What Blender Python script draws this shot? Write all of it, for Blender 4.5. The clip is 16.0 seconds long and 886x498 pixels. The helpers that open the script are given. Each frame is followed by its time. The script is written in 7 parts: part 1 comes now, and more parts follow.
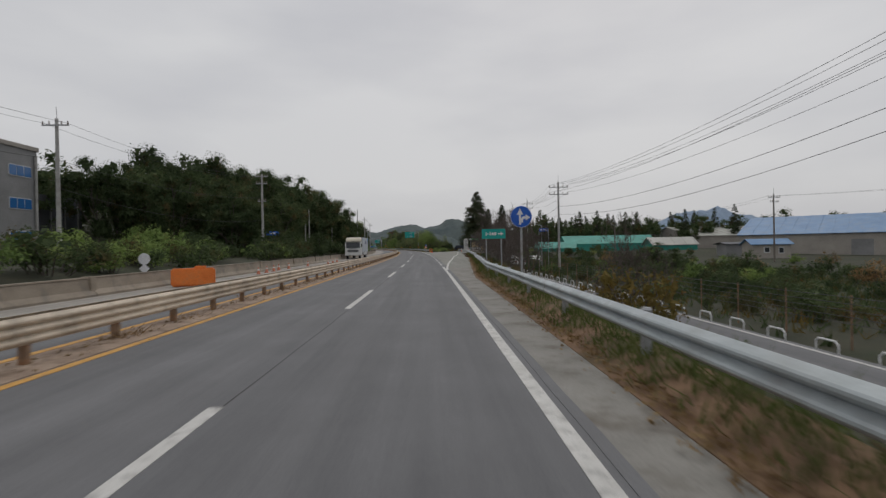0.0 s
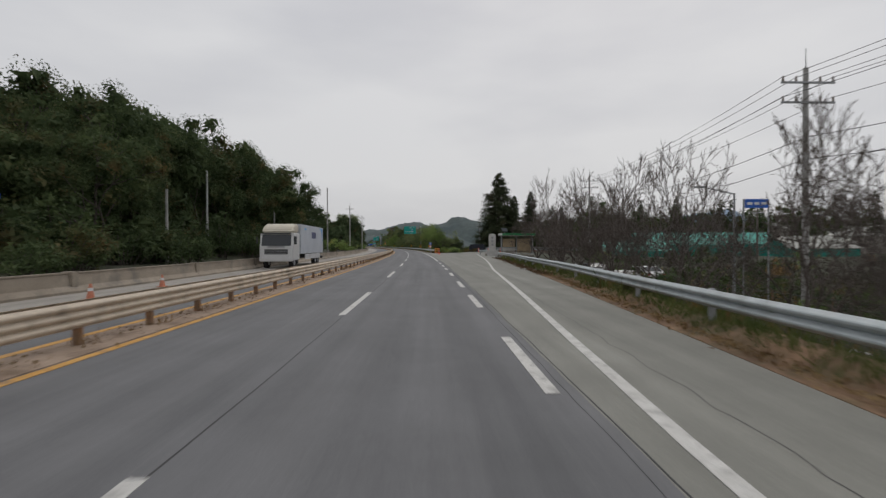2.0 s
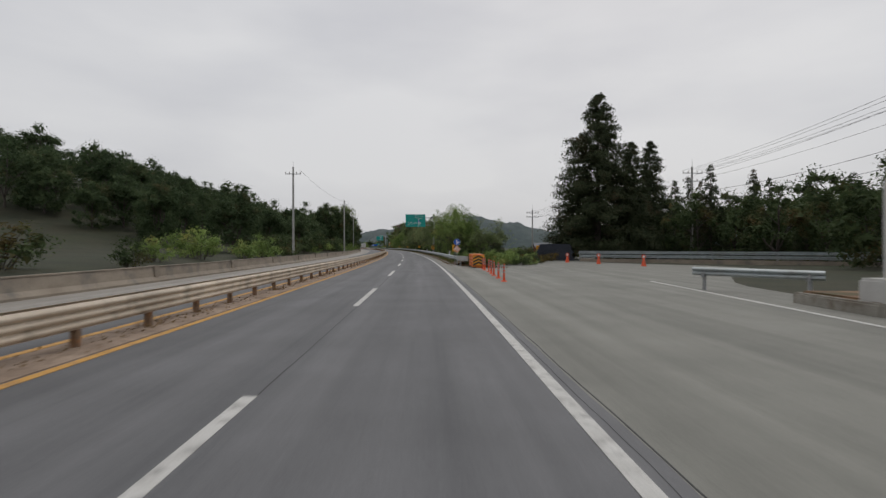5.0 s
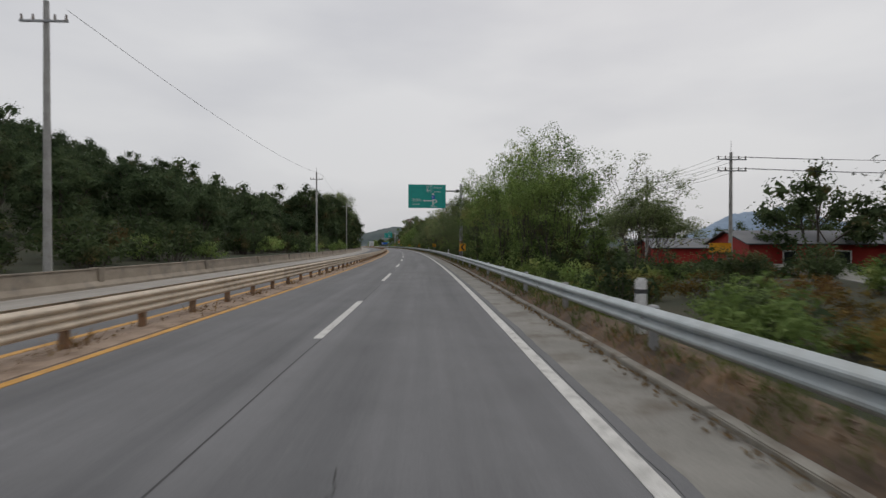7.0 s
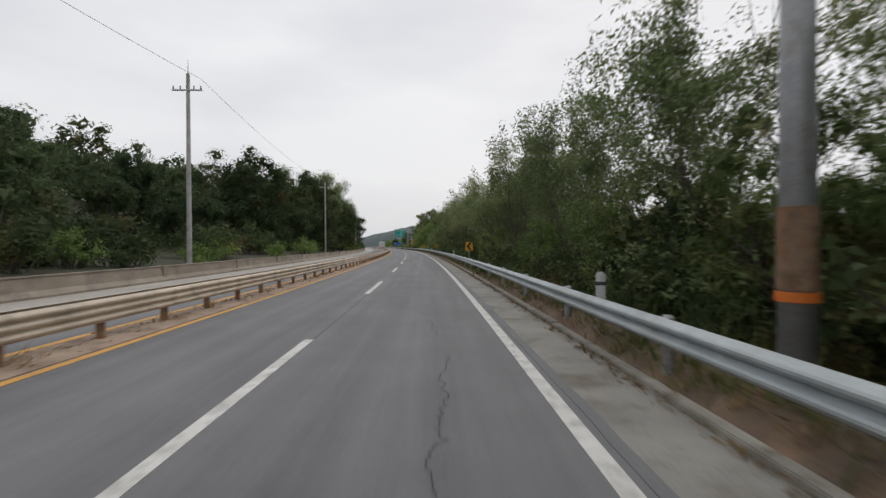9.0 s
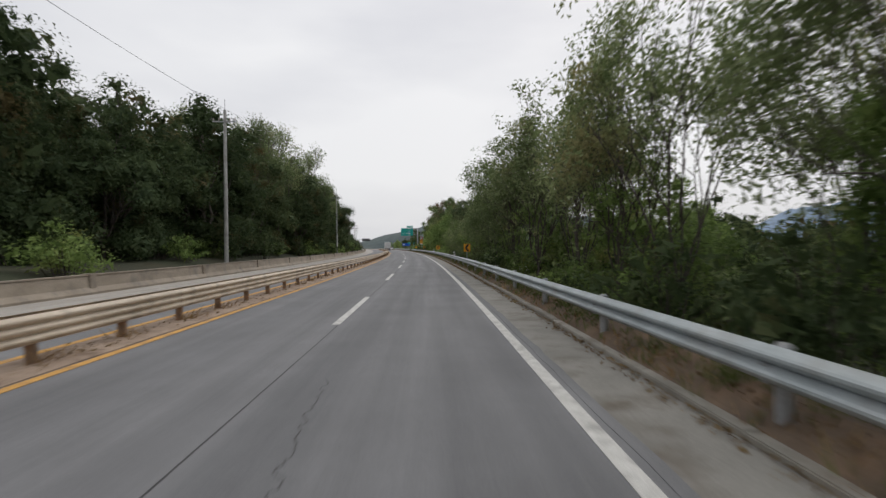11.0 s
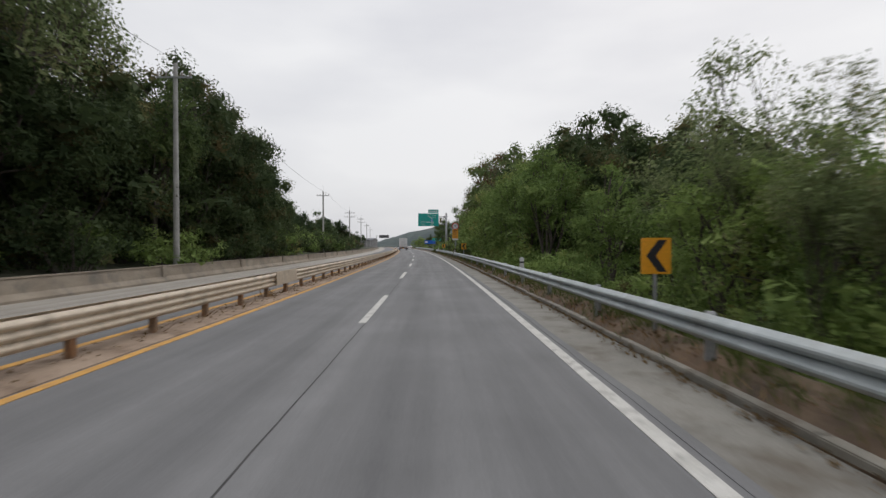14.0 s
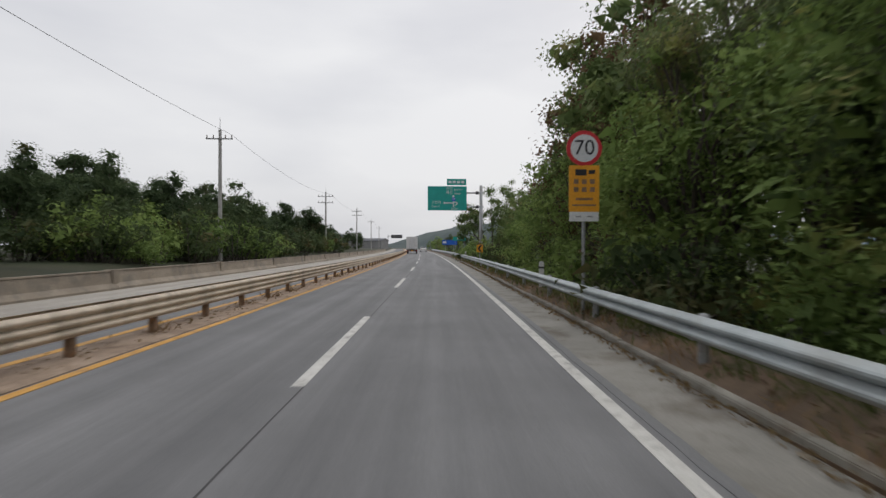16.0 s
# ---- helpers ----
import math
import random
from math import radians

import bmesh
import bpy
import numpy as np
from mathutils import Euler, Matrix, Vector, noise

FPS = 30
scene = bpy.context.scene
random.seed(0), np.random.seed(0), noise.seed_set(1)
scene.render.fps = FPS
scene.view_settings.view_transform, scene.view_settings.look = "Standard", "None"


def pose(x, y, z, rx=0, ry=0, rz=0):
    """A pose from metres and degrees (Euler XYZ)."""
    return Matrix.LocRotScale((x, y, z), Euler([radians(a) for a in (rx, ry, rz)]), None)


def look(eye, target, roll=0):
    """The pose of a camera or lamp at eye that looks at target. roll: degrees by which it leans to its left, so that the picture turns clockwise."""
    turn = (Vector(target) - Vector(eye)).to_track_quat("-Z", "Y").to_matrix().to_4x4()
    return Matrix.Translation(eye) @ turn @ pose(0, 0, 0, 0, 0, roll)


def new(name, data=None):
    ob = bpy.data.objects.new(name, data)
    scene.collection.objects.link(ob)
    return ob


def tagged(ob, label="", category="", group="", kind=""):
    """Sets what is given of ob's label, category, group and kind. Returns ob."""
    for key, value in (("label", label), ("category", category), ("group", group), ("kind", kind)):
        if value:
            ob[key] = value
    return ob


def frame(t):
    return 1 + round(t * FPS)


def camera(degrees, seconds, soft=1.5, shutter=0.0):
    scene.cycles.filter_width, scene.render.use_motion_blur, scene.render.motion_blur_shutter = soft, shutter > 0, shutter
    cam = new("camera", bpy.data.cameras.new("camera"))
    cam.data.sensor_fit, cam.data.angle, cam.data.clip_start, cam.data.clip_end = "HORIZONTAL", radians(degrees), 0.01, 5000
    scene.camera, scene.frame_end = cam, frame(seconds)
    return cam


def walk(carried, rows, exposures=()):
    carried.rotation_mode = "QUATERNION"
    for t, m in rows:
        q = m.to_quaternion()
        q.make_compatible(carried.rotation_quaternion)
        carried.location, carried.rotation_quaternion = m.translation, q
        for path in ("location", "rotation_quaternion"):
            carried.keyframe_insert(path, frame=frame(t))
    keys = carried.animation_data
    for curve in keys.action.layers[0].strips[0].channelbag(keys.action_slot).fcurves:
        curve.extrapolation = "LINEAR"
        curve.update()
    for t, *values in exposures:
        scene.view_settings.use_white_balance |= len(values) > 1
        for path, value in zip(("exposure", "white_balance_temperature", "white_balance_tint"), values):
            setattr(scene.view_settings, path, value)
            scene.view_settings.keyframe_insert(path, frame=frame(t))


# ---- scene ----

# ---------- the road's line: curvature (1e-4 per metre) at every 30 m, from 30 m behind the start ----------
CURVE = [1.05, 1.09, 2.65, 4.51, 5.49, 6.47, 7.33, 7.25, 6.75, 6.54, 6.50, 7.18, 6.81, 5.79, 4.85, 4.07, 3.44, 2.92, 2.51, 2.19, 1.95, 1.77, 1.65, 1.60]
_S = np.arange(-150.0, 2601.0)
_k = np.interp(_S, -30.0 + 30.0 * np.arange(len(CURVE)), CURVE, left=CURVE[0], right=0.0) * 1e-4
_a = np.cumsum(_k) - _k / 2
_a -= np.interp(0, _S, _a)
_x, _y = np.cumsum(-np.sin(_a)), np.cumsum(np.cos(_a))
_x -= np.interp(0, _S, _x)
_y -= np.interp(0, _S, _y)


def heading(s):
    return float(np.interp(s, _S, _a))


def at(s, d, z=0.0):
    """World place of a point s metres along the road, d metres right of the lane line, z up."""
    a = heading(s)
    near = max(-110.0, min(110.0, d))
    return Vector((float(np.interp(s, _S, _x)) + near * math.cos(a) + (d - near), float(np.interp(s, _S, _y)) + near * math.sin(a), z))


def stand(s, d, z=0.0, turn=0.0, size=1.0):
    """Pose on the road's line: local y runs ahead, x to the right; turn is degrees to the left."""
    return Matrix.Translation(at(s, d, z)) @ Matrix.Rotation(heading(s) + radians(turn), 4, "Z") @ Matrix.Diagonal((size, size, size, 1))


# ---------- camera: seconds, metres along, metres right of the lane line, yaw, pitch, roll ----------
EYE = 1.55
cam = camera(83.4, 16.0, soft=1.4, shutter=0.14)
DRIVE = [
    (0.0, -0.00, 2.122, -1.49, -0.28, 1.03), (0.5, 9.94, 2.113, -1.62, -0.36, 1.15), (1.0, 20.19, 2.116, -1.70, -0.40, 0.97),
    (1.5, 30.65, 2.061, -1.65, -0.25, 0.85), (2.0, 41.17, 1.937, -1.50, -0.40, 0.15), (2.5, 51.83, 1.858, -1.57, -0.50, 0.09),
    (3.0, 62.28, 1.808, -1.66, -0.17, 0.04), (3.5, 72.74, 1.786, -1.62, -0.14, -0.17), (5.8, 122.88, 1.796, -1.82, -0.34, -0.24),
    (6.0, 127.26, 1.780, -1.85, -0.30, -0.42), (6.5, 138.41, 1.786, -1.78, -0.40, -0.32), (7.0, 149.57, 1.797, -1.62, -0.46, -0.08),
    (7.5, 160.67, 1.805, -1.84, -0.96, -0.16), (8.0, 171.88, 1.846, -2.00, -0.65, -0.03), (8.5, 183.21, 1.936, -1.79, -0.78, 0.05),
    (9.0, 194.58, 1.992, -1.30, -0.42, 0.27), (9.2, 199.11, 1.978, -1.42, -0.19, 0.37), (11.3, 246.99, 1.806, -1.34, -0.36, 0.54),
    (11.5, 251.52, 1.762, -1.22, -0.45, 0.52), (12.0, 262.69, 1.696, -0.69, -0.33, 0.22), (12.5, 273.89, 1.630, -0.38, -0.48, 0.04),
    (13.0, 284.91, 1.545, -0.51, -0.60, 0.03), (13.5, 295.49, 1.442, -0.79, -0.63, -0.13), (14.0, 306.20, 1.419, -0.86, -0.44, 0.08),
    (14.5, 317.11, 1.440, -0.77, -0.21, -0.20), (15.0, 328.14, 1.498, -0.56, -0.41, -0.02), (15.5, 339.13, 1.546, -0.35, -0.44, -0.02),
    (16.0, 350.16, 1.550, -0.33, -0.27, -0.12)]
rows = []
for t, s, d, yaw, pitch, roll in DRIVE:
    p = at(s, d, EYE)
    rows.append((t, pose(p.x, p.y, p.z, 90 + pitch, roll, yaw + math.degrees(heading(s)))))
walk(cam, rows, exposures=((0.0, -0.06), (1.5, 0.0), (3.0, 0.12), (6.2, 0.06), (7.4, 0.13), (8.6, 0.42), (12.5, 0.42), (16.0, 0.38)))

# ---------- light: an overcast sky and a weak wide sun ----------
world = bpy.data.worlds.new("overcast")
scene.world = world
world.use_nodes = True
wn, wl = world.node_tree.nodes, world.node_tree.links
wn.clear()
w_out, w_bg = wn.new("ShaderNodeOutputWorld"), wn.new("ShaderNodeBackground")
w_sky = wn.new("ShaderNodeTexSky")
w_sky.sky_type, w_sky.sun_disc = "NISHITA", False
w_sky.sun_elevation, w_sky.sun_rotation = radians(48), radians(20)
w_sky.air_density, w_sky.dust_density = 1.0, 4.0
w_tc, w_map = wn.new("ShaderNodeTexCoord"), wn.new("ShaderNodeMapping")
w_map.inputs["Scale"].default_value = (1.0, 1.0, 3.2)
w_n = wn.new("ShaderNodeTexNoise")
w_n.inputs["Scale"].default_value, w_n.inputs["Detail"].default_value, w_n.inputs["Roughness"].default_value = 1.7, 5.0, 0.45
w_ramp = wn.new("ShaderNodeValToRGB")
w_ramp.color_ramp.elements[0].position, w_ramp.color_ramp.elements[0].color = 0.36, (5.2, 5.25, 5.55, 1)
w_ramp.color_ramp.elements[1].position, w_ramp.color_ramp.elements[1].color = 0.64, (6.65, 6.65, 6.75, 1)
w_mix = wn.new("ShaderNodeMix")
w_mix.data_type = "RGBA"
w_mix.inputs["Factor"].default_value = 0.94
w_bg.inputs["Strength"].default_value = 0.1
wl.new(w_tc.outputs["Generated"], w_map.inputs["Vector"])
wl.new(w_map.outputs["Vector"], w_n.inputs["Vector"])
wl.new(w_n.outputs["Fac"], w_ramp.inputs["Fac"])
wl.new(w_sky.outputs["Color"], w_mix.inputs["A"])
wl.new(w_ramp.outputs["Color"], w_mix.inputs["B"])
w_sep, w_up, w_lum = wn.new("ShaderNodeSeparateXYZ"), wn.new("ShaderNodeMapRange"), wn.new("ShaderNodeMix")
w_up.inputs["To Min"].default_value, w_up.inputs["To Max"].default_value = 0.93, 1.09
w_lum.data_type, w_lum.blend_type = "RGBA", "MULTIPLY"
w_lum.inputs["Factor"].default_value = 1.0
wl.new(w_tc.outputs["Generated"], w_sep.inputs["Vector"])
wl.new(w_sep.outputs["Z"], w_up.inputs["Value"])
wl.new(w_mix.outputs["Result"], w_lum.inputs["A"])
wl.new(w_up.outputs["Result"], w_lum.inputs["B"])
wl.new(w_lum.outputs["Result"], w_bg.inputs["Color"])
wl.new(w_bg.outputs["Background"], w_out.inputs["Surface"])
sun_data = bpy.data.lights.new("sun", "SUN")
sun_data.energy, sun_data.angle, sun_data.color = 0.6, radians(25), (1.0, 0.97, 0.93)
sun = new("sun", sun_data)
sun.matrix_world = look((0, 0, 60), (-12, -35, 0))


# ---------- materials ----------
def nodes_of(name, rough=0.7, metal=0.0):
    m = bpy.data.materials.new(name)
    m.use_nodes = True
    n, l = m.node_tree.nodes, m.node_tree.links
    b = n["Principled BSDF"]
    b.inputs["Roughness"].default_value, b.inputs["Metallic"].default_value = rough, metal
    return m, n, l, b


def ramp(n, l, fac, stops):
    r = n.new("ShaderNodeValToRGB")
    e = r.color_ramp.elements
    while len(e) < len(stops):
        e.new(0.5)
    for el, (p, c) in zip(e, stops):
        el.position, el.color = p, (*c, 1) if len(c) == 3 else c
    l.new(fac, r.inputs["Fac"])
    return r.outputs["Color"]


def noise_tex(n, l, vec, scale, detail=4.0, rough=0.6, stretch=None):
    if stretch:
        mp = n.new("ShaderNodeMapping")
        mp.inputs["Scale"].default_value = stretch
        l.new(vec, mp.inputs["Vector"])
        vec = mp.outputs["Vector"]
    t = n.new("ShaderNodeTexNoise")
    t.inputs["Scale"].default_value, t.inputs["Detail"].default_value, t.inputs["Roughness"].default_value = scale, detail, rough
    l.new(vec, t.inputs["Vector"])
    return t.outputs["Fac"]


def blend(n, l, a, b, fac, kind="MIX"):
    x = n.new("ShaderNodeMix")
    x.data_type, x.blend_type = "RGBA", kind
    for sock, v in (("A", a), ("B", b)):
        if isinstance(v, tuple):
            x.inputs[sock].default_value = (*v, 1)
        else:
            l.new(v, x.inputs[sock])
    if isinstance(fac, float):
        x.inputs["Factor"].default_value = fac
    else:
        l.new(fac, x.inputs["Factor"])
    return x.outputs["Result"]


def bumped(n, l, b, height, strength, dist=0.01):
    k = n.new("ShaderNodeBump")
    k.inputs["Strength"].default_value, k.inputs["Distance"].default_value = strength, dist
    l.new(height, k.inputs["Height"])
    l.new(k.outputs["Normal"], b.inputs["Normal"])


def surface(name, low, high, scale=3.0, fine=40.0, rough=0.7, metal=0.0, dirt=None, dirt_scale=0.8, bump=0.3, vary=0.0, stretch=None):
    """A plain surface: two tones in broad patches, fine grain, dirt in blotches, relief."""
    m, n, l, b = nodes_of(name, rough, metal)
    pos = n.new("ShaderNodeNewGeometry").outputs["Position"]
    broad = noise_tex(n, l, pos, scale, 5.0, 0.6, stretch)
    grain = noise_tex(n, l, pos, fine, 3.0, 0.7, stretch)
    col = ramp(n, l, broad, ((0.32, low), (0.68, high)))
    col = blend(n, l, col, ramp(n, l, grain, ((0.3, (0.72, 0.72, 0.72)), (0.7, (1.12, 1.12, 1.12)))), 0.7, "MULTIPLY")
    if dirt:
        spots = ramp(n, l, noise_tex(n, l, pos, dirt_scale, 6.0, 0.65), ((0.5, (0, 0, 0)), (0.72, (1, 1, 1))))
        col = blend(n, l, col, dirt, spots)
    if vary:
        oi = n.new("ShaderNodeObjectInfo").outputs["Random"]
        col = blend(n, l, col, ramp(n, l, oi, ((0.0, (1 - vary,) * 3), (1.0, (1 + vary,) * 3))), 1.0, "MULTIPLY")
    l.new(col, b.inputs["Base Color"])
    if bump:
        bumped(n, l, b, grain, bump)
    return m


def leaf_material(name, dark, mid, light, autumn=None, amount=0.1):
    """Foliage: tone by leaf and by plant, a little light let through."""
    m, n, l, b = nodes_of(name, 0.8)
    b.inputs["Specular IOR Level"].default_value = 0.2
    geo = n.new("ShaderNodeNewGeometry")
    oi = n.new("ShaderNodeObjectInfo").outputs["Random"]
    pos = geo.outputs["Position"]
    tone = n.new("ShaderNodeMath")
    tone.operation = "MULTIPLY_ADD"
    tone.inputs[1].default_value = 0.45
    l.new(geo.outputs["Random Per Island"], tone.inputs[0])
    clump = n.new("ShaderNodeMath")
    clump.operation = "MULTIPLY_ADD"
    clump.inputs[1].default_value, clump.inputs[2].default_value = 1.5, -0.5
    l.new(noise_tex(n, l, pos, 0.9, 3.0, 0.55), clump.inputs[0])
    l.new(clump.outputs[0], tone.inputs[2])
    col = ramp(n, l, tone.outputs[0], ((0.05, dark), (0.5, mid), (1.0, light)))
    if autumn:
        pick = ramp(n, l, noise_tex(n, l, geo.outputs["Position"], 0.35, 2.0), ((0.62 - amount, (0, 0, 0)), (0.75 - amount, (1, 1, 1))))
        col = blend(n, l, col, autumn, blend(n, l, (0.0, 0.0, 0.0), pick, 0.6))
    col = blend(n, l, col, ramp(n, l, oi, ((0.0, (0.72, 0.75, 0.7)), (1.0, (1.25, 1.2, 1.15)))), 1.0, "MULTIPLY")
    l.new(col, b.inputs["Base Color"])
    tr = n.new("ShaderNodeBsdfTranslucent")
    l.new(col, tr.inputs["Color"])
    mix = n.new("ShaderNodeMixShader")
    mix.inputs["Fac"].default_value = 0.36
    l.new(b.outputs["BSDF"], mix.inputs[1])
    l.new(tr.outputs["BSDF"], mix.inputs[2])
    l.new(mix.outputs["Shader"], n["Material Output"].inputs["Surface"])
    return m


def road_surface(name, tone, worn, tracks, grain_depth, blotch):
    """A driven surface, laid out by its own metres: wheel tracks, long stains, aggregate."""
    m, n, l, b = nodes_of(name, 0.86)
    uv = n.new("ShaderNodeUVMap").outputs["UV"]
    pos = n.new("ShaderNodeNewGeometry").outputs["Position"]
    sep = n.new("ShaderNodeSeparateXYZ")
    l.new(uv, sep.inputs["Vector"])
    w = n.new("ShaderNodeMath")
    w.operation = "MULTIPLY_ADD"
    w.inputs[1].default_value, w.inputs[2].default_value = 3.93, tracks
    l.new(sep.outputs["X"], w.inputs[0])
    sn = n.new("ShaderNodeMath")
    sn.operation = "SINE"
    l.new(w.outputs[0], sn.inputs[0])
    band = ramp(n, l, sn.outputs[0], ((0.1, (0.93, 0.93, 0.93)), (1.0, (1.03, 1.03, 1.03))))
    long_stain = noise_tex(n, l, uv, 1.0, 6.0, 0.62, (1.6, 0.05, 1))
    spots = noise_tex(n, l, pos, 0.55, 6.0, 0.6)
    grain = noise_tex(n, l, pos, 75.0, 3.0, 0.8)
    col = ramp(n, l, long_stain, ((0.34, tone), (0.68, worn)))
    col = blend(n, l, col, band, 0.8, "MULTIPLY")
    col = blend(n, l, col, ramp(n, l, spots, ((0.3, (1 - blotch,) * 3), (0.7, (1 + blotch,) * 3))), 1.0, "MULTIPLY")
    col = blend(n, l, col, ramp(n, l, grain, ((0.3, (0.6, 0.6, 0.6)), (0.72, (1.4, 1.4, 1.4)))), 0.55, "MULTIPLY")
    # tone rises evenly to 1.2 times between 170 m and 300 m along
    along_tone = n.new("ShaderNodeMapRange")
    along_tone.inputs["From Min"].default_value, along_tone.inputs["From Max"].default_value, along_tone.inputs["To Min"].default_value, along_tone.inputs["To Max"].default_value = 170.0, 300.0, 1.0, 1.2
    l.new(sep.outputs["Y"], along_tone.inputs["Value"])
    col = blend(n, l, col, along_tone.outputs["Result"], 1.0, "MULTIPLY")
    l.new(col, b.inputs["Base Color"])
    bumped(n, l, b, grain, grain_depth, 0.006)
    return m


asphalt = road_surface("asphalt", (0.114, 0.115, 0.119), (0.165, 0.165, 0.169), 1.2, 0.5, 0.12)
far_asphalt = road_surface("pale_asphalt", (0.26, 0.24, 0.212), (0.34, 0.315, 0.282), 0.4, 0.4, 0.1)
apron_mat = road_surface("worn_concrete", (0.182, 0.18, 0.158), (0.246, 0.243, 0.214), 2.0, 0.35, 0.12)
shoulder_mat = surface("shoulder_concrete", (0.19, 0.182, 0.163), (0.275, 0.264, 0.238), 0.9, 30, 0.9, dirt=(0.11, 0.09, 0.068), dirt_scale=1.3)
kerb_mat = surface("kerb_concrete", (0.22, 0.205, 0.175), (0.34, 0.32, 0.28), 1.5, 30, 0.9, dirt=(0.13, 0.095, 0.065), dirt_scale=2.0, vary=0.12)
wall_mat = surface("barrier_concrete", (0.24, 0.2, 0.155), (0.335, 0.285, 0.225), 0.7, 25, 0.9, dirt=(0.16, 0.145, 0.125), dirt_scale=0.9, vary=0.1, stretch=(1, 1, 2.5))
median_mat = surface("median_concrete", (0.26, 0.19, 0.14), (0.4, 0.305, 0.23), 1.2, 25, 0.95, dirt=(0.13, 0.085, 0.055), dirt_scale=1.6)
white_paint = surface("white_road_paint", (0.5, 0.49, 0.46), (0.64, 0.63, 0.6), 3, 60, 0.75, dirt=(0.25, 0.24, 0.23), dirt_scale=5.0, bump=0.2)
faded_paint = surface("faded_road_paint", (0.25, 0.245, 0.225), (0.4, 0.39, 0.37), 3, 60, 0.8, dirt=(0.2, 0.195, 0.18), dirt_scale=3.0, bump=0.2)
yellow_paint = surface("yellow_road_paint", (0.52, 0.27, 0.06), (0.66, 0.36, 0.085), 3, 60, 0.75, dirt=(0.3, 0.19, 0.1), dirt_scale=4.0, bump=0.2)
seal_mat = surface("joint_sealant", (0.022, 0.022, 0.023), (0.045, 0.044, 0.044), 4, 50, 0.7)
steel = surface("galvanised_steel", (0.35, 0.39, 0.4), (0.46, 0.5, 0.51), 2.2, 30, 0.5, 0.2, dirt=(0.3, 0.31, 0.3), dirt_scale=1.4, bump=0.08, vary=0.07)
dull_steel = surface("dull_steel", (0.3, 0.31, 0.32), (0.4, 0.41, 0.42), 3, 30, 0.5, 0.5, dirt=(0.22, 0.2, 0.18), dirt_scale=3, bump=0.1)
tan_steel = surface("tan_painted_steel", (0.52, 0.43, 0.33), (0.63, 0.535, 0.42), 1.2, 20, 0.6, 0.0, dirt=(0.27, 0.225, 0.17), dirt_scale=1.5, bump=0.1, vary=0.08)
rust_mat = surface("rusty_post", (0.16, 0.10, 0.06), (0.3, 0.2, 0.13), 6, 40, 0.85, dirt=(0.32, 0.14, 0.05), dirt_scale=5)
pole_concrete = surface("pole_concrete", (0.33, 0.325, 0.31), (0.44, 0.43, 0.41), 1.5, 30, 0.85, dirt=(0.24, 0.23, 0.21), dirt_scale=1.8, vary=0.08)
dark_metal = surface("dark_metal", (0.05, 0.05, 0.052), (0.09, 0.09, 0.095), 5, 40, 0.6, 0.3)
wood_pole = surface("weathered_pole", (0.13, 0.11, 0.095), (0.2, 0.175, 0.15), 3, 30, 0.9)
wire_mat = surface("cable_rubber", (0.025, 0.025, 0.027), (0.04, 0.04, 0.042), 3, 20, 0.6, bump=0)
porcelain = surface("insulator", (0.2, 0.17, 0.15), (0.3, 0.26, 0.23), 8, 30, 0.3, bump=0)
sign_green = surface("sign_green", (0.0, 0.29, 0.255), (0.002, 0.35, 0.3), 2, 30, 0.45, bump=0.02)
sign_blue = surface("sign_blue", (0.004, 0.085, 0.44), (0.008, 0.11, 0.52), 2, 30, 0.4, bump=0.02)
sign_white = surface("sign_white", (0.62, 0.63, 0.64), (0.72, 0.73, 0.74), 2, 30, 0.45, bump=0.02)
sign_yellow = surface("sign_amber", (0.72, 0.31, 0.01), (0.82, 0.38, 0.02), 2, 30, 0.45, bump=0.02)
sign_red = surface("sign_red", (0.5, 0.012, 0.02), (0.6, 0.02, 0.03), 2, 30, 0.45, bump=0.02)
sign_black = surface("sign_black", (0.012, 0.012, 0.016), (0.02, 0.02, 0.026), 2, 30, 0.5, bump=0.02)
orange_plastic = surface("orange_plastic", (0.72, 0.17, 0.022), (0.84, 0.24, 0.04), 2, 25, 0.55, dirt=(0.5, 0.16, 0.05), dirt_scale=2.0, bump=0.1)
red_plastic = surface("orange_red_rubber", (0.72, 0.075, 0.02), (0.85, 0.12, 0.035), 3, 25, 0.55, dirt=(0.4, 0.09, 0.05), dirt_scale=4, bump=0.1)
reflect_white = surface("reflective_white", (0.6, 0.6, 0.6), (0.75, 0.75, 0.75), 4, 30, 0.4, bump=0.02)
bark = surface("bark", (0.06, 0.05, 0.042), (0.12, 0.1, 0.085), 3, 20, 0.95, bump=0.6)
grey_bark = surface("grey_twigs", (0.085, 0.068, 0.058), (0.14, 0.115, 0.1), 3, 20, 0.95)
soil = surface("dirt_and_litter", (0.12, 0.07, 0.04), (0.27, 0.165, 0.095), 1.6, 22, 0.95, dirt=(0.055, 0.065, 0.025), dirt_scale=0.7, bump=0.8)
dark_soil = surface("dark_dirt", (0.07, 0.05, 0.036), (0.165, 0.115, 0.075), 1.6, 22, 0.95, dirt=(0.2, 0.12, 0.07), dirt_scale=1.1, bump=0.8)
pale_steel = surface("pale_metal", (0.42, 0.42, 0.41), (0.52, 0.52, 0.5), 2.2, 30, 0.6, 0.1, dirt=(0.35, 0.34, 0.32), dirt_scale=2.0, bump=0.1)
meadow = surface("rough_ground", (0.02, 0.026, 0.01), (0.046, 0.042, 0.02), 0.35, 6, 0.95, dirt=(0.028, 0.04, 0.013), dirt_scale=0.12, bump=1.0)
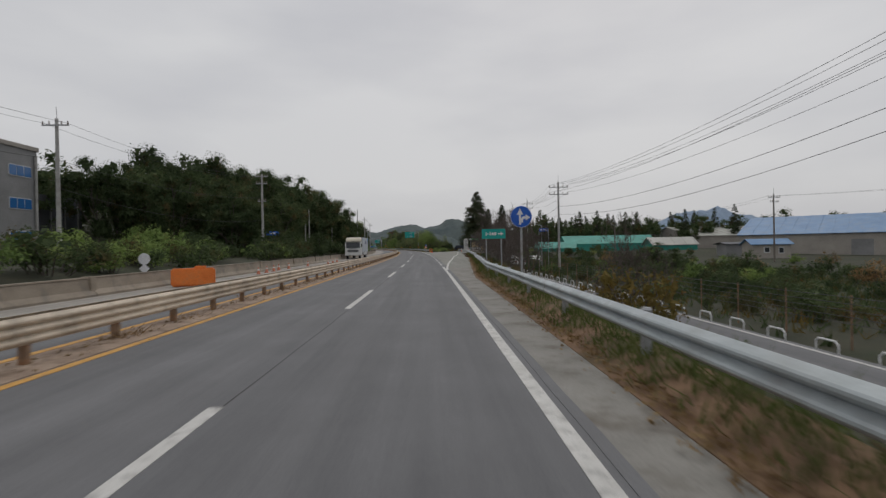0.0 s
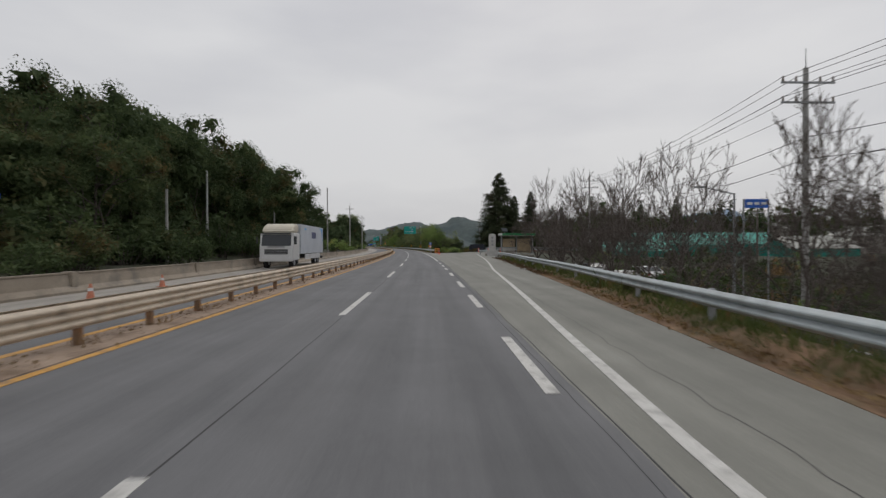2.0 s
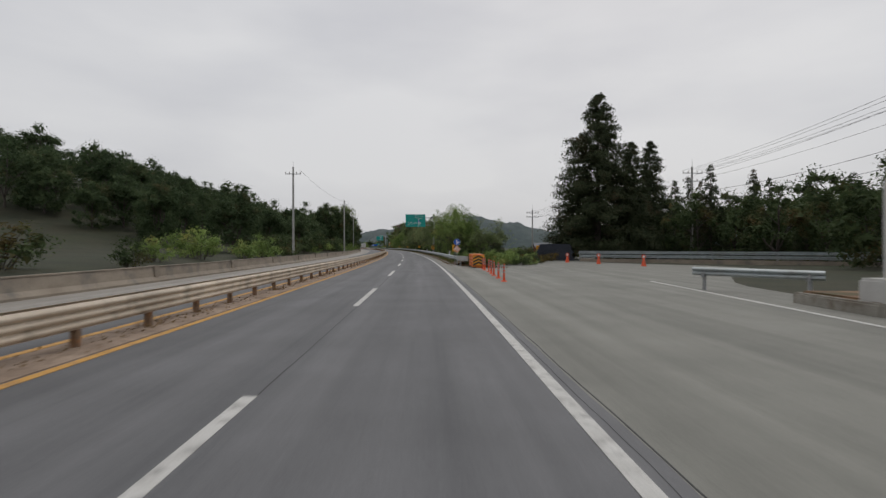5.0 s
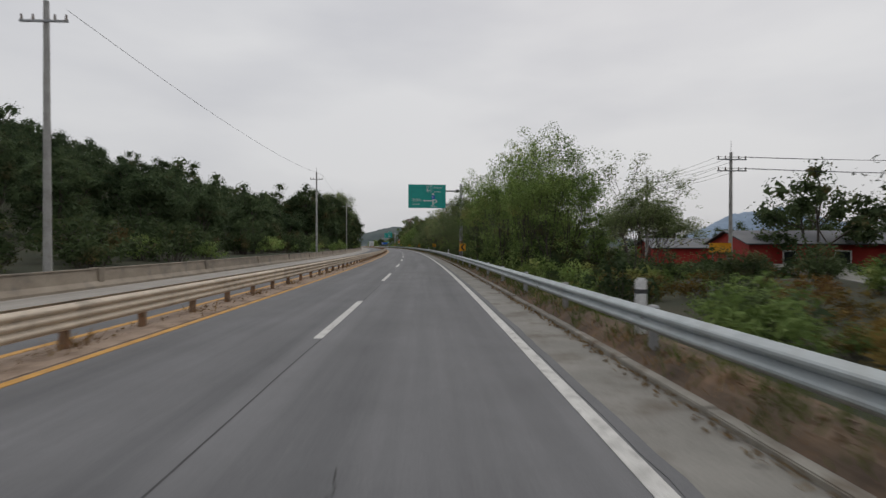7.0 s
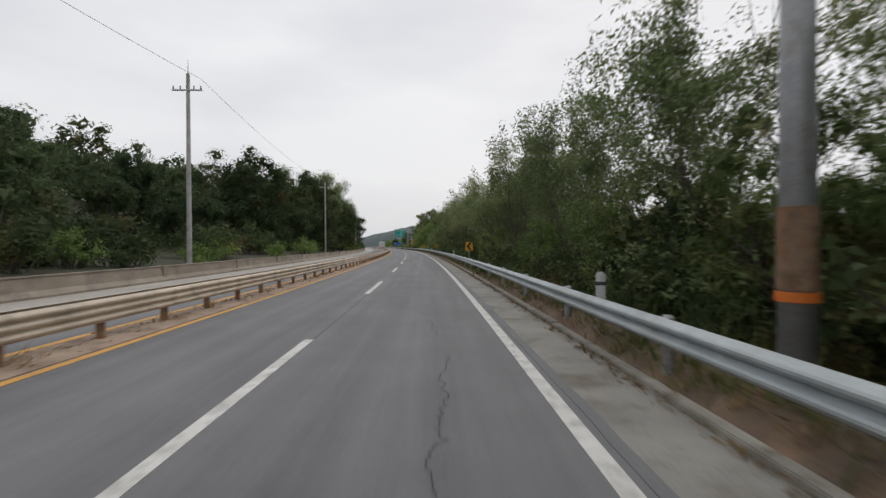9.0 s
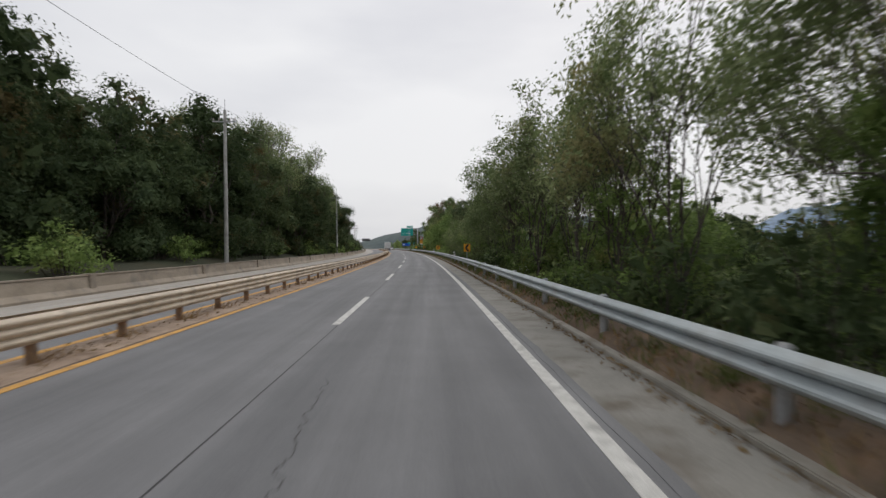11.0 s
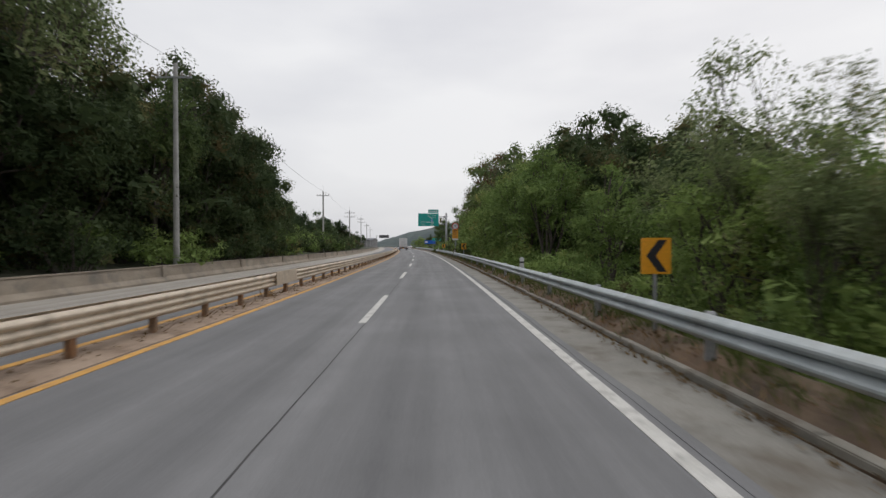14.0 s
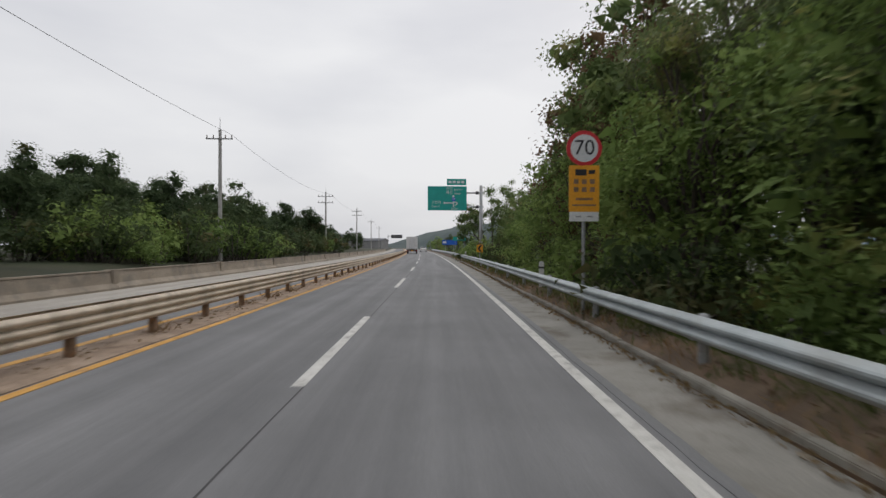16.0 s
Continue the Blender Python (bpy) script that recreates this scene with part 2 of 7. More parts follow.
leaf_wood = leaf_material("forest_leaves", (0.040, 0.063, 0.029), (0.070, 0.101, 0.044), (0.115, 0.147, 0.067), (0.166, 0.102, 0.046), 0.06)
# forest leaf tones made a little paler and bluer, slight haze in the colour
leaf_slope = leaf_material("slope_leaves", (0.045, 0.071, 0.037), (0.074, 0.110, 0.053), (0.119, 0.158, 0.077), (0.158, 0.125, 0.066), 0.03)
leaf_dark = leaf_material("dark_leaves", (0.084, 0.124, 0.049), (0.137, 0.190, 0.072), (0.216, 0.266, 0.103), (0.274, 0.166, 0.086), 0.06)
leaf_green = leaf_material("roadside_leaves", (0.104, 0.159, 0.051), (0.190, 0.273, 0.083), (0.317, 0.405, 0.143), (0.349, 0.285, 0.104), 0.03)
leaf_pale = leaf_material("pale_leaves", (0.103, 0.144, 0.057), (0.172, 0.218, 0.098), (0.287, 0.328, 0.178), (0.345, 0.287, 0.149), 0.05)
leaf_fir = leaf_material("conifer_needles", (0.029, 0.043, 0.022), (0.054, 0.069, 0.036), (0.095, 0.105, 0.056), (0.101, 0.065, 0.038), 0.06)
leaf_dry = leaf_material("dry_grass", (0.12, 0.07, 0.035), (0.24, 0.16, 0.08), (0.36, 0.26, 0.14))
leaf_rust = leaf_material("autumn_leaves", (0.07, 0.05, 0.03), (0.13, 0.085, 0.05), (0.2, 0.14, 0.085))
leaf_gold = leaf_material("golden_weeds", (0.09, 0.075, 0.025), (0.17, 0.13, 0.04), (0.3, 0.2, 0.06), (0.16, 0.07, 0.03), 0.12)
leaf_grass = leaf_material("grass_blades", (0.05, 0.075, 0.02), (0.09, 0.12, 0.035), (0.17, 0.18, 0.07))
# woodland green greyed and blued: distance haze put into the colour
haze_tinted_wood = surface("haze_tinted_woodland", (0.05, 0.072, 0.075), (0.09, 0.112, 0.108), 0.02, 0.12, 1.0, bump=0.0)
# blue distance haze is painted into the mountain's base colour
haze_tinted_rock = surface("haze_tinted_mountain", (0.2, 0.27, 0.36), (0.24, 0.31, 0.4), 0.002, 0.02, 1.0, bump=0.0)


# ---------- mesh helpers ----------
def part(name, bm, material, parent=None, label="", smooth=False):
    me = bpy.data.meshes.new(name)
    bmesh.ops.recalc_face_normals(bm, faces=bm.faces)
    bm.to_mesh(me)
    bm.free()
    return piece(name, me, material, parent, label, smooth)


def piece(name, me, material=None, parent=None, label="", smooth=False):
    if material and not me.materials:
        me.materials.append(material)
    if smooth:
        me.shade_smooth()
    ob = new(name, me)
    if parent:
        ob.parent = parent
    if label:
        ob["label"] = label
    return ob


def thing(name, m, label, category, group="", kind=""):
    ob = new(name)
    ob.empty_display_size = 0.2
    ob.matrix_basis = m
    return tagged(ob, label, category, group, kind)


def box(bm, size, centre=(0, 0, 0), bevel=0.0, m=None):
    made = bmesh.ops.create_cube(bm, size=1.0)["verts"]
    t = Matrix.Translation(centre) @ Matrix.Diagonal((*size, 1))
    bmesh.ops.transform(bm, verts=made, matrix=(m @ t) if m else t)
    if bevel:
        edges = {e for v in made for e in v.link_edges}
        bmesh.ops.bevel(bm, geom=list(edges), offset=bevel, segments=2, affect="EDGES", clamp_overlap=True)
    return bm


def a_box(size, centre=(0, 0, 0), bevel=0.0, m=None):
    return box(bmesh.new(), size, centre, bevel, m)


def rod(bm, a, b, r0, r1=None, sides=10):
    """A tapered rod from a to b."""
    a, b = Vector(a), Vector(b)
    r1 = r0 if r1 is None else r1
    m = Matrix.Translation((a + b) / 2) @ (b - a).to_track_quat("Z", "Y").to_matrix().to_4x4()
    bmesh.ops.create_cone(bm, cap_ends=True, segments=sides, radius1=r0, radius2=r1, depth=(b - a).length, matrix=m)
    return bm


def a_rod(a, b, r0, r1=None, sides=10):
    return rod(bmesh.new(), a, b, r0, r1, sides)


def plate(outline, depth, m=None):
    """A flat shape in the x-z plane, facing -y, of that depth."""
    bm = bmesh.new()
    f = bm.faces.new([bm.verts.new((x, 0, z)) for x, z in outline])
    ext = bmesh.ops.extrude_face_region(bm, geom=[f])["geom"]
    bmesh.ops.translate(bm, verts=[g for g in ext if isinstance(g, bmesh.types.BMVert)], vec=(0, depth, 0))
    if m:
        bmesh.ops.transform(bm, verts=bm.verts, matrix=m)
    return bm


def disc(r, n=40):
    return [(r * math.cos(2 * math.pi * i / n), r * math.sin(2 * math.pi * i / n)) for i in range(n)]


def rounded(w, h, r=0.03):
    out = []
    for cx, cz, a0 in ((w / 2 - r, h / 2 - r, 0), (-w / 2 + r, h / 2 - r, 90), (-w / 2 + r, -h / 2 + r, 180), (w / 2 - r, -h / 2 + r, 270)):
        out += [(cx + r * math.cos(radians(a0 + a)), cz + r * math.sin(radians(a0 + a))) for a in (0, 30, 60, 90)]
    return out


def lettering(name, text, height, x, z, y, material, parent, align="CENTER", wide=1.0):
    """Flat letters facing -y, as a mesh."""
    cu = bpy.data.curves.new(name, "FONT")
    cu.body, cu.size, cu.align_x, cu.align_y, cu.extrude = text, height * 1.35, align, "CENTER", 0.002
    ob = bpy.data.objects.new(name, cu)
    scene.collection.objects.link(ob)
    bpy.context.view_layer.update()
    me = bpy.data.meshes.new_from_object(ob.evaluated_get(bpy.context.evaluated_depsgraph_get()))
    bpy.data.objects.remove(ob)
    me.materials.clear()
    me.transform(Matrix.Translation((x, y, z)) @ Matrix.Rotation(radians(90), 4, "X") @ Matrix.Diagonal((wide, 1, 1, 1)))
    return piece(name, me, material, parent)


def ribbon(name, section, stations, material, label="", category="", kind="structure", closed=False):
    """A strip along the road: section(s) gives (d, z) pairs; it carries its metres as UV."""
    v, f, uv = [], [], []
    k = len(section(stations[0]))
    for s in stations:
        for d, z in section(s):
            v.append(at(s, d, z)[:])
            uv.append((d, s))
    for i in range(len(stations) - 1):
        for j in range(k if closed else k - 1):
            a, b = i * k + j, i * k + (j + 1) % k
            f.append((a, b, b + k, a + k))
    me = bpy.data.meshes.new(name)
    me.from_pydata(v, [], f)
    lay = me.uv_layers.new(name="UVMap")
    for lp in me.loops:
        lay.data[lp.index].uv = uv[lp.vertex_index]
    ob = piece(name, me, material)
    if label or kind:
        tagged(ob, label, category, "", kind)
    return ob


def span(a, b, step):
    n = max(1, round((b - a) / step))
    return [a + (b - a) * i / n for i in range(n + 1)]


def lerp(x, table):
    return float(np.interp(x, [p[0] for p in table], [p[1] for p in table]))

# ---------- lie of the land ----------
RAIL_A = [(-40, 4.4), (0, 4.45), (12, 4.75), (25, 5.0), (36, 5.9), (47, 6.65), (55, 7.35), (63, 8.15), (75, 8.95), (89, 10.25), (99, 10.85)]
EDGE = [(-40, 4.05), (0, 4.1), (25, 4.4), (36, 5.2), (47, 6.1), (55, 6.8), (69, 8.0), (80, 8.9), (97, 10.6), (110, 12.0), (125, 14.5), (134, 20.0)]
HILL = [(-60, 1), (30, 2), (70, 7), (110, 7), (135, 2), (165, 5), (195, 15), (262, 17), (300, 10), (345, 4), (365, 0.8), (700, 1)]
DROP = [(-60, -2.05), (70, -2.05), (92, -1.4), (108, -0.05), (172, -0.05), (185, -1.0), (320, -1.4), (700, -1.2)]


MOUND = [(4.36, 0.0), (4.42, 0.03), (4.52, 0.09), (4.64, 0.17), (4.98, 0.24), (5.4, 0.13), (5.8, -0.25)]
BANK = [(-0.45, 0.03), (-0.1, 0.1), (0.12, 0.18), (0.45, 0.2), (0.95, -0.2)]


def ease(x):
    x = max(0.0, min(1.0, x))
    return x * x * (3 - 2 * x)


def verge(s):
    """Where the ground right of the road begins to fall away."""
    return lerp(s, RAIL_A) + 0.5 if s < 99 else lerp(s, ((99, 11.2), (112, 22.0), (160, 26.0), (176, 5.2), (700, 5.1)))


def land(s, d):
    rough = 0.12 * noise.noise((s * 0.21, d * 0.21, 0.0)) + 0.5 * noise.noise((s * 0.03, d * 0.03, 5.0))
    if d < -11.7:
        u = -11.7 - d
        return 0.15 + 0.55 * ease(u / 5) + lerp(s, HILL) * ease((u - 6) / 60) + rough * ease(u / 4)
    if d < -3.0:
        return -0.32
    if d > verge(s):
        v = d - verge(s)
        z = -0.06 + (lerp(s, DROP) + 0.06) * ease(v / 5.5) + rough * ease(v / 4) * 0.6
        return min(z, -2.15) if s < 80 and 9.8 < d < 16.2 else z
    return -0.06


GROUND_S = sorted(set(span(-120, 520, 4.0) + [600, 750, 1000, 1400, 2000, 2600]))
GROUND_D = ([-2400, -1500, -900, -500, -300, -200, -150, -120, -100, -85] + span(-75, -15, 4.0) + [-13.5, -12.3, -11.65, -9, -4, 0, 3, 4, 4.7, 5.2, 6, 7, 8]
            + span(9, 40, 1.6) + [45, 52, 60, 70, 85, 110, 150, 220, 320, 500, 900, 1500, 2400])
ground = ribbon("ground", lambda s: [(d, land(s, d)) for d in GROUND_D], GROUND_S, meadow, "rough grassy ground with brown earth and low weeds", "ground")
for p in ground.data.polygons:
    p.use_smooth = True

# ---------- carriageways ----------
def fall(d):
    """The oncoming side leans down towards the inside of the bend."""
    return -0.024 * max(0.0, -3.95 - d)


ROAD_S = span(-100, 700, 4.0)
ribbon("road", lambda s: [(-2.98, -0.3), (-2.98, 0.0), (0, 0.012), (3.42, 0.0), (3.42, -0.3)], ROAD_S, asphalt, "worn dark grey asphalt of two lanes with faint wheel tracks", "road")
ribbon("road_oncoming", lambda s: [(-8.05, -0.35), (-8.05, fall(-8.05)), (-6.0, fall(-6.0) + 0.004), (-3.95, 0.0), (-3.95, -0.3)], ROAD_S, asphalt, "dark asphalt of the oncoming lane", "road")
ribbon("road_oncoming_outer", lambda s: [(-11.1, -0.4), (-11.1, fall(-11.1)), (-8.054, fall(-8.054)), (-8.054, -0.35)], ROAD_S, far_asphalt, "pale worn concrete outer lane of the oncoming side", "road")
ribbon("median_strip", lambda s: [(-3.947, -0.2), (-3.947, 0.012), (-3.8, 0.03), (-3.15, 0.03), (-2.983, 0.012), (-2.983, -0.2)], ROAD_S, median_mat, "dusty brown concrete strip between the carriageways", "median")


def outer_edge(s):
    return lerp(s, EDGE) if s < 134 else lerp(s, ((134, 20), (140, 25.5), (150, 24.0), (156, 19.5)))


ribbon("shoulder_before_junction", lambda s: [(3.424, -0.3), (3.424, 0.004), (outer_edge(s), 0.004), (outer_edge(s), -0.3)], span(-100, 36, 4.0), shoulder_mat, "dirty pale concrete shoulder beside the edge line", "shoulder")
ribbon("junction_apron", lambda s: [(3.424, -0.3), (3.424, 0.004), (outer_edge(s) * 0.5 + 1.7, 0.004), (outer_edge(s), 0.004), (outer_edge(s), -0.3)], span(36, 144, 2.0), apron_mat, "wide worn concrete apron of the side road junction", "pavement")
ribbon("side_road", lambda s: [(lerp(s, ((144, 6.9), (156, 12.9), (200, 36))), -0.3), (lerp(s, ((144, 6.9), (156, 12.9), (200, 36))), 0.004), (lerp(s, ((144, 25.0), (151, 20.0), (156, 19.0), (200, 42))), 0.004), (lerp(s, ((144, 25.0), (151, 20.0), (156, 19.0), (200, 42))), -0.3)],
       span(144, 200, 2.0), apron_mat, "concrete side road leading off behind the planted wedge", "road")
ribbon("shoulder_after_junction", lambda s: [(3.424, -0.3), (3.424, 0.004), (lerp(s, ((144, 5.0), (150, 4.32), (700, 4.32))), 0.004), (lerp(s, ((144, 5.0), (150, 4.32), (700, 4.32))), -0.3)], span(144, 700, 4.0), shoulder_mat, "dirty pale concrete shoulder beside the edge line", "shoulder")
ribbon("verge_before_junction", lambda s: [(outer_edge(s) + 0.0, -0.05), (outer_edge(s) + 0.004, 0.012)] + [(lerp(s, RAIL_A) + o + (0.12 if i == 0 else 0.0), z + 0.02 * math.sin(s * 0.9 + i)) for i, (o, z) in enumerate(BANK)], span(-60, 99, 1.5), soil, "brown earth with dead leaves along the rail", "verge")
ribbon("verge_after_junction", lambda s: [(lerp(s, ((144, 5.0), (150, 4.36))) + 0.004, -0.05)] + [(d + lerp(s, ((144, 0.64), (150, 0.0))), z + 0.025 * math.sin(s * 0.7 + i)) for i, (d, z) in enumerate(MOUND)], span(147, 700, 1.5), dark_soil, "brown earth with dead leaves along the rail", "verge")


def kerb(name, line, a, b):
    root = thing(name, Matrix.Identity(4), "weathered concrete kerb half buried in dirt", "kerb", kind="structure")
    bm = a_box((0.15, 1.985, 0.22), (0, 0, 0), 0.012)
    me = bpy.data.meshes.new("kerb_stone")
    bm.to_mesh(me)
    bm.free()
    s = a
    while s < b:
        p, q = at(s, line(s)), at(s + 2, line(s + 2))
        ob = piece("kerb_stone", me, kerb_mat, root)
        ob.matrix_basis = Matrix.Translation(((p + q) / 2) + Vector((0, 0, random.uniform(-0.05, -0.025)))) @ Matrix.Rotation(math.atan2(-(q - p).x, (q - p).y), 4, "Z")
        s += 2.0
    return root


# ---------- lane markings ----------
DASH_START, DASH_STEP, DASH_LENGTH, EDGE_LINE = 12.67, 13.19, 5.44, 3.22


def stripe(name, section_d, a, b, width, material, label, z=0.0, step=4.0, group=""):
    ob = ribbon(name, lambda s: [(section_d(s) - width / 2, z), (section_d(s) - width / 2, z + 0.006), (section_d(s) + width / 2, z + 0.006), (section_d(s) + width / 2, z)],
                span(a, b, step), material, label, "road marking")
    if group:
        ob["group"] = group
    return ob


for i in range(-5, 48):
    stripe("lane_dash", lambda s: 0.0, DASH_START + i * DASH_STEP, DASH_START + i * DASH_STEP + DASH_LENGTH, 0.15, white_paint, "worn white lane dash on dark asphalt", 0.01, 2.72, "lane dashes")
stripe("edge_line", lambda s: EDGE_LINE, -100, 37.6, 0.16, white_paint, "solid white edge line on asphalt", 0.002)
for a, b in ((41.3, 44.0), (46.3, 49.5), (53.5, 56.6), (59.5, 62.4), (66.4, 69.2), (73.0, 75.0), (77.3, 80.1), (83.3, 85.8)):
    stripe("short_dash", lambda s: EDGE_LINE, a, b, 0.16, white_paint, "short white dash along the exit lane", 0.002, 2.0, "exit lane dashes")
stripe("edge_line", lambda s: EDGE_LINE + lerp(s, ((125, 0.0), (145, 0.05), (175, 0.04), (195, 0.0))), 89.9, 700, 0.16, white_paint, "solid white edge line on asphalt", 0.002)
stripe("exit_edge_line", lambda s: lerp(s, ((33, 3.34), (37, 3.5), (45, 3.95), (50, 4.33), (58, 5.0), (65, 5.55), (73, 6.2), (84, 7.45), (98, 8.95), (108, 9.9), (127, 11.9))), 33, 127, 0.16, white_paint, "solid white line bending away onto the concrete apron", 0.006, 2.0)
stripe("median_edge_line", lambda s: -2.86, -100, 700, 0.15, yellow_paint, "solid yellow line beside the median", 0.002)
stripe("oncoming_edge_line", lambda s: -4.06, -100, 700, 0.15, yellow_paint, "solid yellow line on the oncoming side of the median", 0.002)
stripe("lane_joint", lambda s: 0.06 + 0.02 * noise.noise((s * 0.35, 0, 0)) + 0.008 * noise.noise((s * 3, 4, 0)), -60, 520, 0.02, seal_mat, "dark sealed joint under the lane dashes", 0.007, 0.5)
stripe("asphalt_edge", lambda s: 3.44 + 0.03 * noise.noise((s * 0.5, 3, 0)) + 0.025 * noise.noise((s * 2.3, 3, 0)), -60, 520, 0.12, asphalt, "ragged edge of the asphalt over the concrete", 0.0005, 0.4)
stripe("edge_joint", lambda s: 3.54 + 0.03 * noise.noise((s * 0.4, 8, 0)) + 0.012 * noise.noise((s * 4, 8, 0)), 34, 134, 0.014, seal_mat, "dark joint in the concrete beside the asphalt", 0.0012, 0.4)
for i, (a, d, n) in enumerate(((133, 6.7, 5.6), (135.5, 7.1, 6.2), (138, 7.3, 6.2), (141, 7.3, 6.0))):
    stripe("hatch_line", lambda s, a=a, d=d: d + (s - a) * 2.6, a, a + n / 2.6, 0.2, faded_paint, "faded white hatch line on the apron", 0.006, 1.0, "hatch lines")
stripe("side_road_line", lambda s: lerp(s, ((138, 11.6), (149, 11.5), (156, 13.4), (170, 20.6))), 138, 166, 0.14, faded_paint, "faded white edge line of the side road", 0.006, 2.0)


# ---------- guard rails ----------
def wave_profile(top, bottom, face, depth, side=1, lobes=2):
    """Cross-section of a waved beam: (x, z) pairs; face is how far it stands out, side which way."""
    h = top - bottom
    lobe = [(0.0, 0.0), (0.12, 0.04), (0.82, 0.30), (1.0, 0.42), (1.0, 0.58), (0.82, 0.70), (0.12, 0.96)]
    pts = [(x, (i + z) / lobes) for i in range(lobes) for x, z in lobe] + [(0.0, 1.0)]
    return [(side * (face + depth * x), bottom + h * z) for x, z in pts]


def beam_mesh(name, prof, length, thick=0.012, side=1):
    """A beam of that section along y, closed, with thickness."""
    back = [(x - side * thick, z) for x, z in reversed(prof)]
    loop = prof + back
    n = len(loop)
    v = [(x, y, z) for y in (-length / 2, length / 2) for x, z in loop]
    f = [(i, (i + 1) % n, n + (i + 1) % n, n + i) for i in range(n)] + [tuple(range(n - 1, -1, -1)), tuple(range(n, 2 * n))]
    me = bpy.data.meshes.new(name)
    me.from_pydata(v, [], f)
    me.validate()
    return me


def rail(name, line, a, b, label, beams, post_mesh, post_step, post_offset, beam_mat, post_mat, group=""):
    """Beams of 4 m and posts along d = line(s)."""
    root = thing(name, Matrix.Identity(4), label, "guard rail", group)
    for i in range(round((b - a) / 4.0)):
        s = a + 4.0 * i
        p, q = at(s, line(s)), at(s + 4, line(s + 4))
        m = Matrix.Translation((p + q) / 2) @ Matrix.Rotation(math.atan2(-(q - p).x, (q - p).y), 4, "Z")
        for me in beams:
            ob = piece("beam", me, beam_mat, root)
            ob.matrix_basis = m @ Matrix.Diagonal((1, (q - p).length / 4.0, 1, 1))
    s = a + post_step / 2
    while s < b:
        ob = piece("post", post_mesh, post_mat, root)
        ob.matrix_basis = Matrix.Translation(at(s, line(s))) @ Matrix.Rotation(heading(s), 4, "Z") @ pose(post_offset, 0, 0, random.uniform(-1.2, 1.2), random.uniform(-1.2, 1.2), 0)
        s += post_step
    return root


def mesh_of(bm, name, material):
    me = bpy.data.meshes.new(name)
    bmesh.ops.recalc_face_normals(bm, faces=bm.faces)
    bm.to_mesh(me)
    bm.free()
    me.materials.append(material)
    return me


def round_post(top, r):
    bm = a_rod((0, 0, -0.5), (0, 0, top), r, r, 12)
    rod(bm, (0, 0, top), (0, 0, top + 0.03), r * 1.12, r * 0.7, 12)
    box(bm, (0.14, 0.1, 0.16), (-0.1, 0, top - 0.2), 0.01)
    return mesh_of(bm, "post", dull_steel)


road_beam = beam_mesh("beam", wave_profile(0.76, 0.46, 0.0, 0.085, -1), 4.0, 0.012, -1)
road_post = round_post(0.735, 0.065)
rail("guard_rail", lambda s: lerp(s, RAIL_A), -56, 100, "galvanised W-beam guard rail on round steel posts beside the slip lane", (road_beam,), road_post, 4.0, 0.14, steel, dull_steel)
rail("guard_rail", lambda s: lerp(s, ((146, 4.9), (150, 4.68), (165, 4.56), (190, 4.48), (300, 4.54), (700, 4.56))), 146, 506, "galvanised W-beam guard rail on round steel posts beside the shoulder", (road_beam,), road_post, 4.0, 0.14, steel, dull_steel)
tan_a = beam_mesh("beam", wave_profile(0.69, 0.30, 0.06, 0.055, 1, 3), 4.0, 0.012, 1)
tan_b = beam_mesh("beam", wave_profile(0.71, 0.33, 0.06, 0.055, -1, 3), 4.0, 0.012, -1)
mp = a_box((0.11, 0.11, 1.05), (0, 0, 0.13), 0.008)
box(mp, (0.13, 0.2, 0.1), (0, 0, 0.5), 0.008)
median_post = mesh_of(mp, "post", rust_mat)
rail("median_rail", lambda s: -3.5, -56, 520, "tan-painted double guard rail with rust-stained posts in the median", (tan_a, tan_b), median_post, 2.0, 0.0, tan_steel, rust_mat)
cap = thing("rail_end_panel", stand(322.6, -3.37), "flat tan steel panel closing a gap in the median rail", "rail panel")
part("panel", a_box((0.03, 2.3, 0.42), (0.03, 0, 0.53), 0.012), tan_steel, cap)
part("foot", a_box((0.1, 0.12, 0.5), (-0.04, 0, 0.25), 0.01), rust_mat, cap)

# end of the rail behind the crash cushion
pa, pb = at(146.3, 4.82), at(144.75, 5.5)
nose = thing("rail_terminal", Matrix.Translation((pa + pb) / 2) @ Matrix.Rotation(math.atan2(-(pa - pb).x, (pa - pb).y), 4, "Z"), "pale grey metal shroud over the end of the guard rail", "rail terminal")
part("shroud", a_box((0.14, 1.75, 0.4), (0, 0, 0.58), 0.03), pale_steel, nose)
part("post", a_rod((0.05, 0.4, -0.3), (0.05, 0.4, 0.6), 0.07), dull_steel, nose)

# rail of the side road, two beams on posts
far_rail = thing("side_road_rail", Matrix.Identity(4), "galvanised double-beam rail along the far edge of the apron", "guard rail")
pts = [at(*q) for q in ((156.5, 18.6), (154.5, 21.5), (152.5, 25.0), (150.0, 29.0), (147.0, 33.0), (143.0, 37.0), (139.0, 41.0))]
for p, q in zip(pts, pts[1:]):
    for lift in (0.0, 0.38):
        ob = piece("beam", road_beam, steel, far_rail)
        ob.matrix_basis = Matrix.Translation((p + q) / 2 + Vector((0, 0, lift - 0.02))) @ Matrix.Rotation(math.atan2(-(p - q).x, (p - q).y), 4, "Z") @ Matrix.Diagonal((-1, (q - p).length / 4, 1, 1))
    ob = piece("post", road_post, dull_steel, far_rail)
    ob.matrix_basis = Matrix.Translation(p + Vector((0.1, 0.15, 0.35)))
plinth = thing("rail_plinth", Matrix.Identity(4), "low stained concrete plinth under the side road rail", "plinth", kind="structure")
